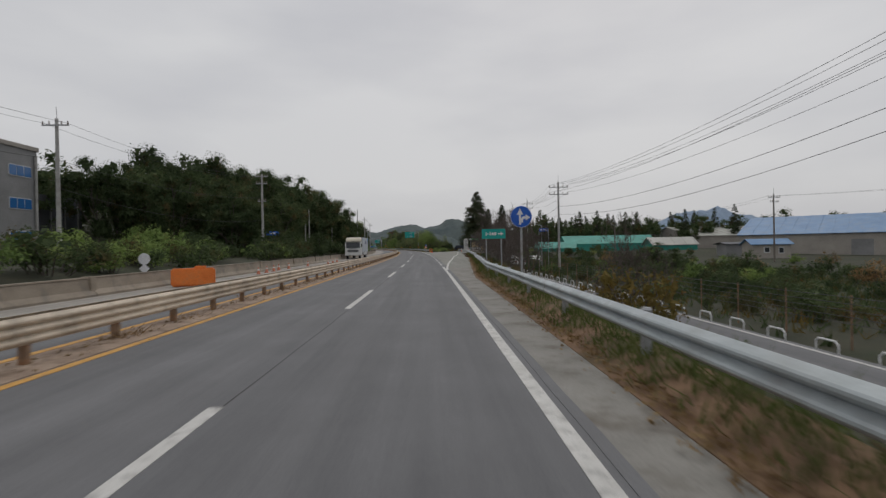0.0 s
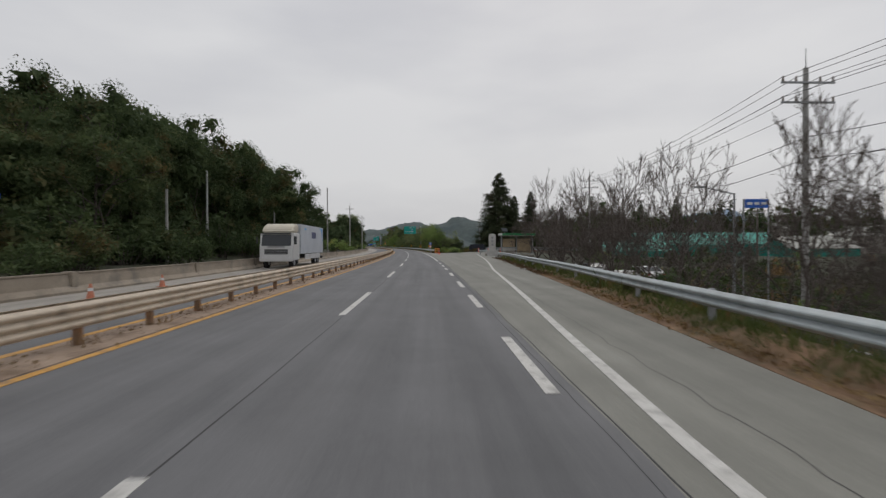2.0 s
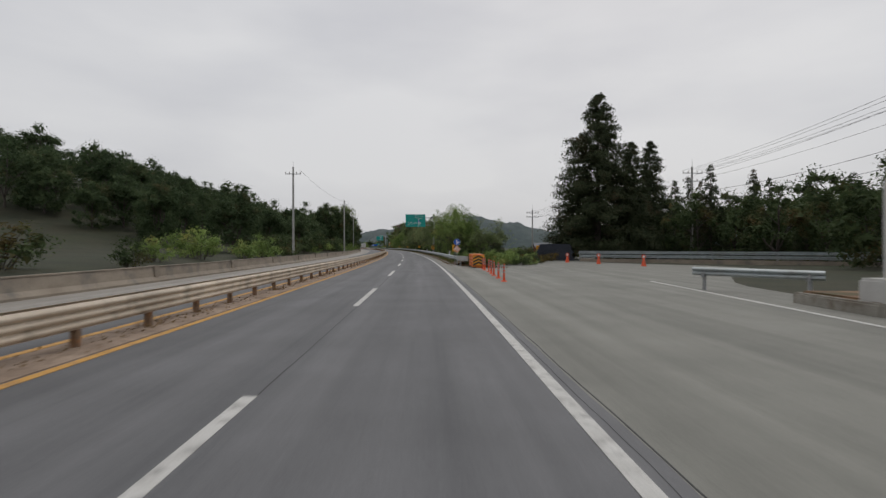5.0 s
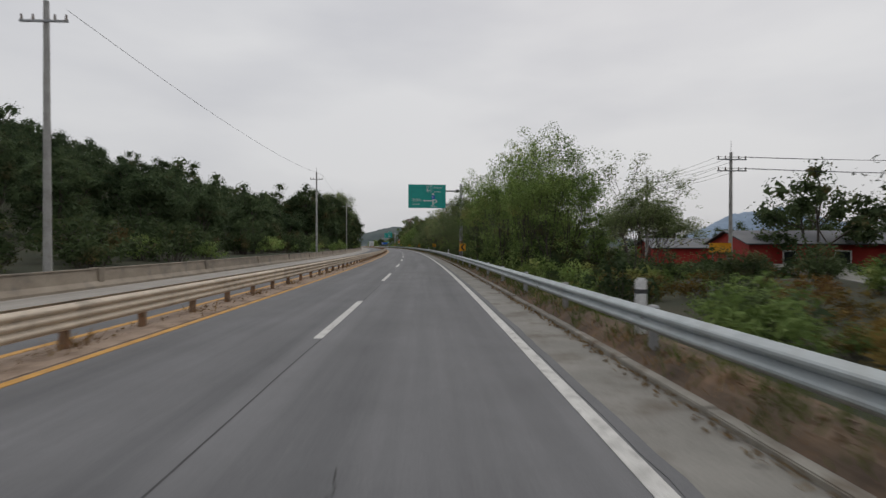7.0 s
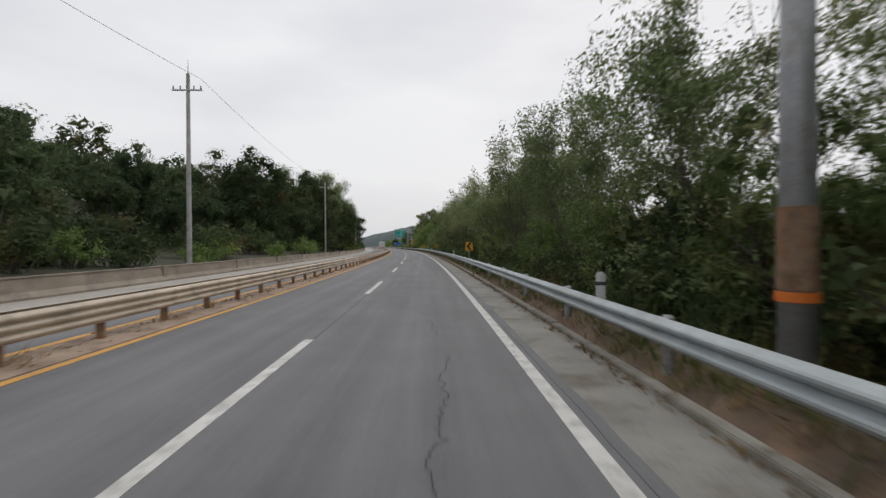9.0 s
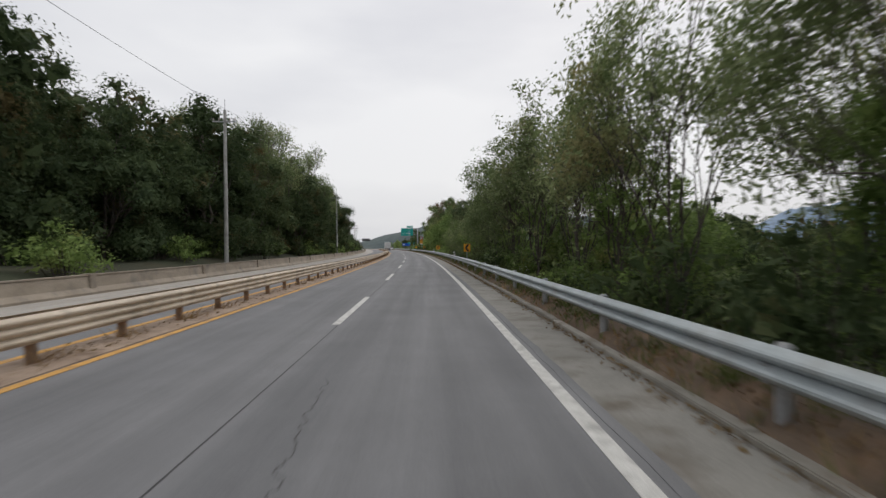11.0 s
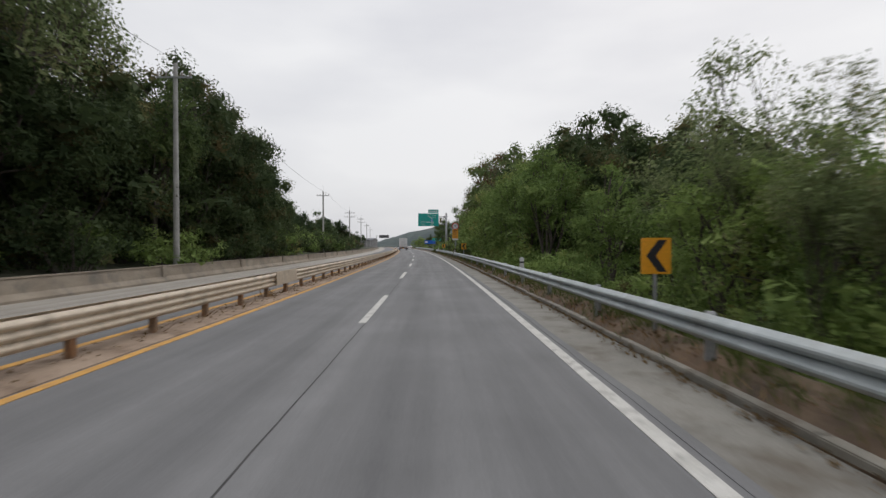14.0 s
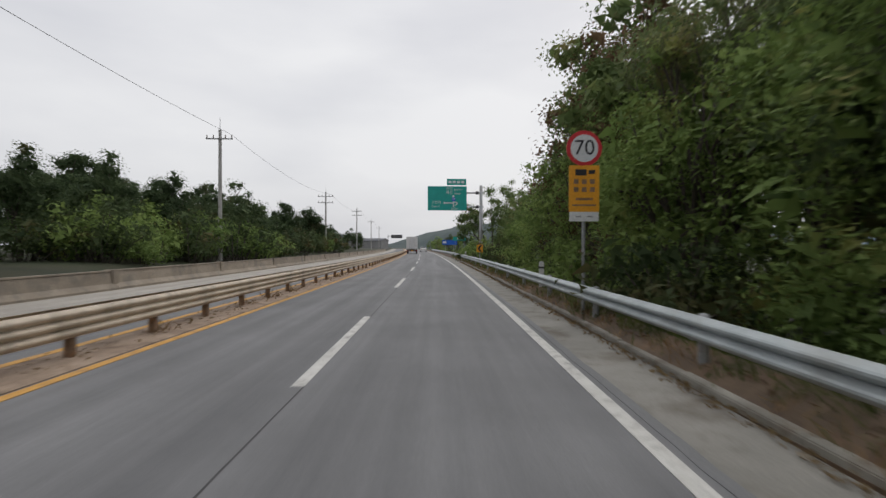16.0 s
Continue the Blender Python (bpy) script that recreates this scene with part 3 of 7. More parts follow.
for p, q in zip(pts, pts[1:]):
    ob = part("block", a_box((0.3, (q - p).length - 0.02, 0.5), (0, 0, 0.05), 0.02), wall_mat, plinth)
    ob.matrix_basis = Matrix.Translation((p + q) / 2 + Vector((0.12, 0.1, 0))) @ Matrix.Rotation(math.atan2(-(p - q).x, (p - q).y), 4, "Z")

# ---------- concrete barrier beyond the oncoming lanes ----------
barrier = thing("concrete_barrier", Matrix.Identity(4), "weathered concrete barrier of long panels with stained faces", "barrier", kind="structure")
prof = [(0.34, -0.2), (0.34, 0.08), (0.16, 0.26), (0.10, 0.69), (0.07, 0.72), (-0.07, 0.72), (-0.1, 0.69), (-0.16, 0.26), (-0.34, 0.08), (-0.34, -0.2)]
panel_me = bpy.data.meshes.new("panel")
n = len(prof)
L = 9.94
panel_me.from_pydata([(x, y, z) for y in (-L / 2, L / 2) for x, z in prof], [], [(i, (i + 1) % n, n + (i + 1) % n, n + i) for i in range(n)] + [tuple(range(n - 1, -1, -1)), tuple(range(n, 2 * n))])
joint_me = mesh_of(a_box((0.42, 0.34, 1.0), (0, 0, 0.29), 0.02), "joint", wall_mat)
cope_me = mesh_of(a_box((0.25, L, 0.055), (0, 0, 0.735), 0.012), "coping", wall_mat)
for i in range(61):
    s = -70 + 10 * i
    p, q = at(s, -11.35), at(s + 10, -11.35)
    m = Matrix.Translation((p + q) / 2 + Vector((0, 0, fall(-11.1) + 0.01 + random.uniform(-0.012, 0.012)))) @ Matrix.Rotation(math.atan2(-(q - p).x, (q - p).y), 4, "Z")
    ob = piece("panel", panel_me, wall_mat, barrier)
    ob.matrix_basis = m
    ob = piece("coping", cope_me, wall_mat, barrier)
    ob.matrix_basis = m
    ob = piece("joint", joint_me, wall_mat, barrier)
    ob.matrix_basis = m @ Matrix.Translation((0, L / 2 + 0.03, 0))


# ---------- plants ----------
def quads_mesh(name, centre, normal, size, aspect, material, rng, single=False):
    """Leaves: one folded pair of triangles, or for far trees a single one, at each centre."""
    n = len(centre)
    ref = rng.normal(size=(n, 3))
    u = np.cross(normal, ref)
    u /= np.linalg.norm(u, axis=1)[:, None] + 1e-9
    w = np.cross(normal, u)
    s = size[:, None]
    fold = normal * s * 0.18
    corners = [centre - u * s, centre + w * s * aspect * 1.5 + fold, centre + u * s] if single else [centre - u * s, centre + w * s * aspect + fold, centre + u * s, centre - w * s * aspect + fold]
    c = len(corners)
    v = np.stack(corners, 1).reshape(-1, 3)
    me = bpy.data.meshes.new(name)
    idx = np.arange(n)[:, None] * c
    k = c - 2
    tri = np.concatenate([idx + np.array([[0, j + 1, j + 2]]) for j in range(k)], 1).ravel()
    count = len(tri) // 3
    me.vertices.add(len(v))
    me.vertices.foreach_set("co", v.astype(np.float32).ravel())
    me.loops.add(3 * count)
    me.loops.foreach_set("vertex_index", tri.astype(np.int32))
    me.polygons.add(count)
    me.polygons.foreach_set("loop_start", (np.arange(count) * 3).astype(np.int32))
    me.polygons.foreach_set("loop_total", np.full(count, 3, np.int32))
    me.materials.append(material)
    me.update(calc_edges=True)
    me.validate()
    return me


def sprays(rng, centres, radii, per, size, inner=0):
    """Leaf centres, normals and sizes round the tips of limbs; inner: broad leaf masses within each clump."""
    c, nn, z = [], [], []
    for p, r in zip(centres, radii):
        k = max(6, int(per * r ** 1.6))
        v = rng.normal(size=(k, 3))
        v /= np.linalg.norm(v, axis=1)[:, None]
        rad = r * rng.uniform(0.35, 1.0, size=(k, 1)) ** 0.6
        c.append(p + v * rad * np.array([1, 1, 0.78]))
        q = v * 0.6 + rng.normal(size=(k, 3)) * 0.6 + np.array([0, 0, 0.5])
        nn.append(q / np.linalg.norm(q, axis=1)[:, None])
        z.append(size * rng.uniform(0.7, 1.3, size=k) * (1.75 - 1.05 * rad[:, 0] / r))
        if inner:
            w = rng.normal(size=(inner, 3))
            w /= np.linalg.norm(w, axis=1)[:, None]
            c.append(p + w * r * rng.uniform(0.05, 0.52, size=(inner, 1)) * np.array([1, 1, 0.8]))
            q = w * 0.7 + rng.normal(size=(inner, 3)) * 0.5 + np.array([0, 0, 0.3])
            nn.append(q / np.linalg.norm(q, axis=1)[:, None])
            z.append(r * rng.uniform(0.24, 0.42, size=inner))
    return np.concatenate(c), np.concatenate(nn), np.concatenate(z)


def limbs_mesh(segments, material, sides=5):
    """Tapered limbs: (a, b, r0, r1) joined into one mesh."""
    v, f = [], []
    for a, b, r0, r1 in segments:
        a, b = Vector(a), Vector(b)
        t = (b - a).normalized()
        x = t.orthogonal().normalized()
        y = t.cross(x)
        base = len(v)
        for c, r in ((a, r0), (b, r1)):
            for i in range(sides):
                g = 2 * math.pi * i / sides
                v.append((c + x * (r * math.cos(g)) + y * (r * math.sin(g)))[:])
        f += [(base + i, base + (i + 1) % sides, base + sides + (i + 1) % sides, base + sides + i) for i in range(sides)]
    me = bpy.data.meshes.new("limbs")
    me.from_pydata(v, [], f)
    me.materials.append(material)
    me.shade_smooth()
    return me


def grow(rng, start, way, length, radius, depth, out, tips, spread=0.55, up=0.25, forks=3, shrink=0.68):
    """Limbs that fork; the tips are where leaves go."""
    mid = start + way * length * 0.5 + Vector(rng.normal(size=3) * length * 0.05)
    end = start + way * length + Vector(rng.normal(size=3) * length * 0.06)
    out.append((start, mid, radius, radius * 0.82))
    out.append((mid, end, radius * 0.82, radius * 0.62))
    if depth == 0:
        tips.append(end)
        return
    for i in range(forks):
        w = (way + Vector(rng.normal(size=3)) * spread + Vector((0, 0, up))).normalized()
        where = mid.lerp(end, rng.uniform(0.1, 1.0)) if i else end
        grow(rng, where, w, length * shrink * rng.uniform(0.8, 1.15), radius * 0.58, depth - 1, out, tips, spread, up, forks, shrink)


def tree_kind(seed, height, width, leaf, per, size, material=None, bare=False, low=0.22, trunk_mat=None, forks=3, depth=3, spread=0.55, fill=0, far=False, girth=1.0, inner=0):
    """The meshes of a tree: trunk with limbs, and crown."""
    rng = np.random.default_rng(seed)
    seg, tips = [], []
    trunk_h = height * low
    base_r = (height * 0.016 + 0.025) * girth if not bare else 0.062
    lean = Vector((rng.normal() * 0.04, rng.normal() * 0.04, 1)).normalized()
    seg.append((Vector((0, 0, -0.6)), lean * trunk_h * 0.5, base_r * 1.25, base_r))
    seg.append((lean * trunk_h * 0.5, lean * trunk_h, base_r, base_r * 0.86))
    n_main = 4 if not bare else 5
    for i in range(n_main):
        g = 2 * math.pi * (i + rng.uniform(0, 0.6)) / n_main
        out_w = rng.uniform(0.45, 0.95) * width / height
        w = Vector((math.cos(g) * out_w, math.sin(g) * out_w, rng.uniform(0.7, 1.0))).normalized()
        grow(rng, lean * trunk_h * rng.uniform(0.75, 1.0), w, height * 0.27, base_r * 0.6, depth, seg, tips, spread, 0.22, forks)
    grow(rng, lean * trunk_h, lean, height * 0.34, base_r * 0.75, depth, seg, tips, spread * 0.8, 0.3, forks)
    tp = np.array([t[:] for t in tips])
    top = tp[:, 2].max()
    half = max(np.abs(tp[:, :2]).max(), 0.1)
    fz, fx = height * 0.95 / top, width * 0.46 / half
    scale_v = lambda p: Vector((p[0] * fx, p[1] * fx, p[2] * fz))
    seg = [(scale_v(a), scale_v(b), r0, r1) for a, b, r0, r1 in seg]
    trunk = limbs_mesh(seg, trunk_mat or bark, 3 if bare or far else 5)
    crown = None
    if bare:
        trunk = limbs_mesh([q for q in seg if q[2] > 0.017], trunk_mat or bark, 5)
        crown = limbs_mesh([(a, b, max(r0, 0.008), max(r1, 0.006)) for a, b, r0, r1 in seg if r0 <= 0.017], trunk_mat or bark, 3)
    if not bare:
        tp = np.array([scale_v(t)[:] for t in tips])
        if fill:
            g, h = rng.uniform(0, 2 * math.pi, fill), rng.uniform(0.03, 0.8, fill)
            r = width * 0.47 * np.sqrt(np.clip(1 - ((h - 0.42) / 0.55) ** 2, 0.1, 1)) * rng.uniform(0.75, 1.05, fill)
            tp = np.concatenate([tp, np.stack([np.cos(g) * r, np.sin(g) * r, h * height], 1)])
        rad = np.full(len(tp), leaf) * rng.uniform(0.55, 1.35, len(tp))
        crown = quads_mesh("crown", *sprays(rng, tp, rad, per, size, inner), 0.55, material, rng, far)
    return trunk, crown


def conifer_kind(seed, height, width, material, tiers=26, size=0.16, per=26):
    rng = np.random.default_rng(seed)
    seg = [(Vector((0, 0, -0.5)), Vector((0, 0, height * 0.5)), height * 0.018, height * 0.011), (Vector((0, 0, height * 0.5)), Vector((0, 0, height * 0.98)), height * 0.011, 0.012)]
    c, nn, zz = [], [], []
    for i in range(tiers):
        h = height * (0.07 + 0.92 * (i / (tiers - 1)) ** 0.92)
        reach = width / 2 * (1 - (h / height)) ** 0.62 * rng.uniform(0.82, 1.12) + 0.1
        for j in range(max(4, int(10 * (1 - h / height)) + 3)):
            g = rng.uniform(0, 2 * math.pi)
            r = reach * rng.uniform(0.72, 1.15)
            a, b = Vector((0, 0, h)), Vector((math.cos(g) * r, math.sin(g) * r, h - r * rng.uniform(-0.1, 0.32)))
            seg.append((a, b, 0.03, 0.008))
            k = int(per * (0.35 + r))
            f = rng.uniform(0.18, 1.05, size=(k, 1)) ** 0.7
            p = np.array(a[:]) * (1 - f) + np.array(b[:]) * f + rng.normal(size=(k, 3)) * np.array([0.2, 0.2, 0.16]) * (0.5 + 0.25 * r)
            q = rng.normal(size=(k, 3)) * 0.6 + np.array([math.cos(g), math.sin(g), 0.7])
            c.append(p)
            nn.append(q / np.linalg.norm(q, axis=1)[:, None])
            zz.append(size * rng.uniform(0.6, 1.4, size=k))
    return limbs_mesh(seg, bark, 4), quads_mesh("crown", np.concatenate(c), np.concatenate(nn), np.concatenate(zz), 0.45, material, rng, True)


def bush_kind(seed, height, width, material, clumps=16, leaf=0.5, per=150, size=0.1):
    rng = np.random.default_rng(seed)
    seg, tips = [], []
    for i in range(clumps):
        g, r = rng.uniform(0, 6.283), width / 2 * math.sqrt(rng.uniform(0, 1))
        h = height * rng.uniform(0.35, 0.92) * (1 - 0.45 * (r / (width / 2)) ** 2)
        end = Vector((math.cos(g) * r, math.sin(g) * r, h))
        seg.append((Vector((end.x * 0.25, end.y * 0.25, -0.3)), end * 0.6, 0.03, 0.02))
        seg.append((end * 0.6, end, 0.02, 0.008))
        tips.append(end)
        tips.append(end * rng.uniform(0.45, 0.75))
    tp = np.array([t[:] for t in tips])
    rad = np.full(len(tp), leaf) * rng.uniform(0.6, 1.4, len(tp))
    return limbs_mesh(seg[::2] if len(seg) > 30 else seg, bark, 3), quads_mesh("crown", *sprays(rng, tp, rad, per, size, 7), 0.55, material, rng, True)


SHAPES = ((8.0, 0.12), (7.0, 0.15), (9.0, 0.1), (6.5, 0.14))
WOOD = [tree_kind(11 + i, 10.0, w, 1.3, 84, 0.135, leaf_wood, low=lo, depth=2, forks=3, fill=34, far=True, inner=18) for i, (w, lo) in enumerate(SHAPES)]
SLOPE = [tree_kind(21 + i, 10.0, w, 1.3, 80, 0.135, leaf_slope, low=lo, depth=2, forks=3, fill=36, far=True, inner=18) for i, (w, lo) in enumerate(SHAPES)]
FAR = [tree_kind(14 + i, 10.0, w, 1.5, 30, 0.22, leaf_wood, low=lo, depth=1, forks=3, fill=34, far=True, inner=16) for i, (w, lo) in enumerate(SHAPES)]
FAR_SLOPE = [tree_kind(18 + i, 10.0, w, 1.5, 30, 0.21, leaf_slope, low=lo, depth=1, forks=3, fill=34, far=True, inner=16) for i, (w, lo) in enumerate(SHAPES)]
NEAR_WOOD = [tree_kind(25 + i, 10.0, w, 0.95, 150, 0.09, leaf_dark, low=lo, depth=2, forks=3, fill=52, far=True, inner=14) for i, (w, lo) in enumerate(SHAPES[:3])]
EDGE_WOOD = [tree_kind(35 + i, 10.0, w, 1.0, 150, 0.1, leaf_wood, low=lo, depth=2, forks=3, fill=66, far=True, inner=16) for i, (w, lo) in enumerate(SHAPES[:3])]
TALL = [tree_kind(31 + i, 10.0, w, 0.8, 105, 0.09, leaf_dark, low=lo, depth=3, forks=3, fill=12, far=True, inner=4) for i, (w, lo) in enumerate(((5.5, 0.22), (5.0, 0.26)))]
RUSTY = [tree_kind(38 + i, 10.0, w, 0.8, 95, 0.09, leaf_rust, low=0.15, depth=3, forks=3, fill=10, far=True, inner=5) for i, w in enumerate((5.5, 6.5))]
SPARSE = [tree_kind(41 + i, 10.0, 6.0, 0.5, 60, 0.075, leaf_pale, low=0.3, depth=4, forks=3, spread=0.45, trunk_mat=grey_bark, far=True, girth=0.5) for i in range(2)]
ROADSIDE = [tree_kind(51 + i, 8.0, w, 0.75, 165, 0.08, leaf_green, low=0.06, depth=2, forks=3, spread=0.5, fill=60, far=True, inner=5) for i, w in enumerate((5.0, 6.0, 4.6))]
FEATHER = [tree_kind(61 + i, 8.0, w, 0.36, 100, 0.066, leaf_pale, low=0.1, depth=4, forks=3, spread=0.42, fill=48, far=True, girth=0.35) for i, w in enumerate((5.0, 5.8, 4.2))]
GIANT = [tree_kind(68 + i, 12.0, w, 0.52, (78, 82)[i], 0.085, (leaf_green, leaf_pale)[i], low=0.1, depth=4, forks=3, spread=0.5, fill=90, far=True, inner=0, girth=0.3) for i, w in enumerate((7.0, 8.0))]
SAPLING = [tree_kind(66 + i, 6.0, w, 0.3, 110, 0.055, leaf_green, low=0.3, depth=3, forks=2, spread=0.4, far=True) for i, w in enumerate((2.2, 2.8))]
BUSH = [bush_kind(71 + i, 2.0, 3.0, leaf_green, 17, 0.46, 115, 0.078) for i in range(3)]
SCRUB = [bush_kind(81 + i, 2.0, 3.2, leaf_wood, 15, 0.52, 110, 0.085) for i in range(2)]
DRY = [bush_kind(91, 2.2, 3.0, leaf_dry, 14, 0.45, 120, 0.07)]
GOLD = [bush_kind(95 + i, 1.6, 3.0, leaf_gold, 14, 0.42, 115, 0.07) for i in range(2)]
BARE = [tree_kind(101 + i, 7.0, 6.6, 0, 0, 0, bare=True, low=0.14, trunk_mat=grey_bark, forks=3, depth=5, spread=0.62) for i in range(3)]
FIR = [conifer_kind(111 + i, 16.0, w, leaf_fir, 48, 0.115, 84) for i, w in enumerate((8.6, 7.4))]
SLIM_FIR = [conifer_kind(121 + i, 12.0, 4.4, leaf_fir, 24, 0.17, 20) for i in range(2)]
plant_rng = random.Random(5)


def plant(name, kind, s, d, size, label, category, group="", squash=1.0, z=None):
    m = stand(s, d, land(s, d) if z is None else z, plant_rng.uniform(0, 360)) @ Matrix.Diagonal((size * squash, size * squash, size, 1))
    root = thing(name, m, label, category, group)
    trunk, crown = kind
    piece("trunk", trunk, parent=root)
    if crown:
        piece("crown", crown, parent=root)
    return root


def grove(name, kinds, count, s_range, d_range, sizes, label, group, category="tree", squash=(0.85, 1.15), apart=0.0):
    placed = []
    tries = 0
    while len(placed) < count and tries < count * 30:
        tries += 1
        s, d = plant_rng.uniform(*s_range), plant_rng.uniform(*d_range)
        if apart and any((s - a) ** 2 + (d - b) ** 2 < apart * apart for a, b in placed):
            continue
        placed.append((s, d))
        plant(name, plant_rng.choice(kinds), s, d, plant_rng.uniform(*sizes), label, category, group, plant_rng.uniform(*squash))


def far_woods(name, kinds, count, s_range, d_range, sizes, label, apart):
    """Trees too far off to count, in one mesh."""
    spots, v, f, mats, base = [], [], [], [], 0
    while len(spots) < count:
        s, d = plant_rng.uniform(*s_range), plant_rng.uniform(*d_range)
        apart *= 0.998
        if any((s - a) ** 2 + (d - b) ** 2 < apart * apart for a, b in spots):
            continue
        spots.append((s, d))
        k = plant_rng.uniform(*sizes)
        m = np.array(stand(s, d, land(s, d), plant_rng.uniform(0, 360)) @ Matrix.Diagonal((k, k, k, 1)))
        for slot, me in enumerate(plant_rng.choice(kinds)):
            co = np.empty(len(me.vertices) * 3, np.float32)
            me.vertices.foreach_get("co", co)
            me.calc_loop_triangles()
            tri = np.empty(len(me.loop_triangles) * 3, np.int32)
            me.loop_triangles.foreach_get("vertices", tri)
            v.append(co.reshape(-1, 3) @ m[:3, :3].T + m[:3, 3])
            f.append(tri + base)
            mats.append(np.full(len(tri) // 3, slot, np.int32))
            base += len(co) // 3
    v, f, mats = np.concatenate(v), np.concatenate(f), np.concatenate(mats)
    me = bpy.data.meshes.new(name)
    me.vertices.add(len(v))
    me.vertices.foreach_set("co", v.astype(np.float32).ravel())
    me.loops.add(len(f))
    me.loops.foreach_set("vertex_index", f)
    me.polygons.add(len(mats))
    me.polygons.foreach_set("loop_start", (np.arange(len(mats)) * 3).astype(np.int32))
    me.polygons.foreach_set("loop_total", np.full(len(mats), 3, np.int32))
    for q in kinds[0]:
        me.materials.append(q.materials[0])
    me.polygons.foreach_set("material_index", mats)
    me.update(calc_edges=True)
    return tagged(piece(name, me), label, "woodland", "", "stuff")


# woods left of the road
grove("broadleaf_tree", WOOD, 9, (66, 84), (-44, -23), (1.0, 1.2), "dark green broadleaf tree of a dense wood", "wood beyond the barrier", apart=4.5)
grove("broadleaf_tree", EDGE_WOOD, 6, (84, 116), (-29, -23), (1.4, 1.6), "dark green broadleaf tree of a dense wood", "wood beyond the barrier", apart=4.5)
grove("broadleaf_tree", WOOD, 14, (84, 116), (-46, -29), (1.4, 1.65), "dark green broadleaf tree of a dense wood", "wood beyond the barrier", apart=4.5)
grove("broadleaf_tree", EDGE_WOOD, 5, (64, 80), (-23.5, -18.9), (0.85, 1.05), "dark green broadleaf tree at the edge of a wood", "wood beyond the barrier", apart=3.2)
grove("broadleaf_tree", EDGE_WOOD, 12, (80, 117), (-24.0, -19.8), (1.15, 1.45), "dark green broadleaf tree at the edge of a wood", "wood beyond the barrier", apart=3.2)
grove("broadleaf_tree", EDGE_WOOD, 8, (110, 121), (-27, -16), (0.95, 1.2), "dark green broadleaf tree at the edge of a wood", "wood beyond the barrier", apart=2.6)
grove("shrub", SCRUB, 26, (60, 124), (-17.5, -14), (1.2, 1.9), "dark leafy bush at the foot of a wood", "bushes at the foot of the wood", "shrub", apart=1.8)
far_woods("far_woods", FAR, 26, (56, 112), (-84, -46), (0.85, 1.15), "dark green far wood beyond the barrier", 6)
grove("shrub", SCRUB, 26, (18, 118), (-18, -13.2), (0.8, 1.5), "dark leafy bush behind the concrete barrier", "bushes behind the barrier", "shrub", apart=2.2)
grove("shrub", BUSH, 16, (8, 60), (-24, -14), (0.85, 1.45), "dense green bush behind the concrete barrier", "bushes behind the barrier", "shrub", apart=3)
grove("broadleaf_tree", SLOPE, 34, (172, 236), (-50, -19), (0.62, 0.9), "green broadleaf tree on a wooded slope", "wooded slope", apart=4.4)
grove("broadleaf_tree", SLOPE, 34, (236, 300), (-50, -18), (0.7, 1.0), "green broadleaf tree on a wooded slope", "wooded slope", apart=4.4)
far_woods("far_woods", FAR_SLOPE, 54, (168, 300), (-88, -50), (0.65, 0.95), "green woodland high on the slope", 5)
grove("shrub", SCRUB, 30, (168, 300), (-20.5, -15.5), (1.2, 1.9), "dark leafy bush at the foot of the slope", "bushes at the foot of the wood", "shrub", apart=2.6)
grove("shrub", SCRUB + BUSH, 34, (125, 300), (-18, -13.4), (0.7, 1.4), "leafy bush behind the concrete barrier", "bushes behind the barrier", "shrub", apart=3)
grove("broadleaf_tree", EDGE_WOOD, 10, (262, 298), (-30, -17), (1.2, 1.45), "tall dark broadleaf tree of a dense wood", "tall wood beyond the barrier", apart=4.5)
grove("broadleaf_tree", EDGE_WOOD, 23, (286, 350), (-32, -17), (1.12, 1.48), "tall dark broadleaf tree of a dense wood", "tall wood beyond the barrier", apart=4.2)
far_woods("far_woods", FAR, 18, (285, 360), (-60, -33), (1.05, 1.35), "tall dark wood beyond the barrier", 6)
grove("broadleaf_tree", EDGE_WOOD + TALL, 10, (308, 347), (-19, -14.8), (0.95, 1.3), "dark broadleaf tree at the edge of a wood", "tall wood beyond the barrier", apart=3.5)
for s, d, k in ((346.0, -18.5, 1.6), (350.0, -17.0, 1.4), (353.0, -19.5, 1.3), (355.0, -16.2, 1.1), (357.5, -18.5, 1.2), (360.0, -16.4, 1.0), (364.0, -17.2, 0.85), (367.0, -16.6, 0.68), (350, -24, 1.5), (357, -23, 1.25)):
    plant("broadleaf_tree", EDGE_WOOD[int(s) % 3], s, d, k, "tall dark broadleaf tree at the end of a wood", "tree", "tall wood beyond the barrier", 0.9)
grove("thin_tree", SPARSE, 11, (294, 336), (-23, -16), (1.55, 1.9), "tall thin tree with sparse pale leaves", "thin trees", apart=4)
grove("shrub", SCRUB + BUSH, 24, (296, 366), (-16, -13.2), (0.7, 1.4), "leafy bush behind the concrete barrier", "bushes behind the barrier", "shrub", apart=2)
grove("broadleaf_tree", SLOPE, 34, (368, 430), (-40, -17), (0.55, 0.8), "low green broadleaf tree beyond the barrier", "low trees", apart=3.5)
grove("shrub", SCRUB + BUSH, 30, (349, 440), (-24, -13.4), (0.9, 1.9), "green bush beyond the barrier", "bushes behind the barrier", "shrub", apart=2.4)
grove("shrub", SCRUB + BUSH, 34, (368, 445), (-21, -14), (1.3, 2.1), "tall green bush beyond the barrier", "bushes behind the barrier", "shrub", apart=1.9)
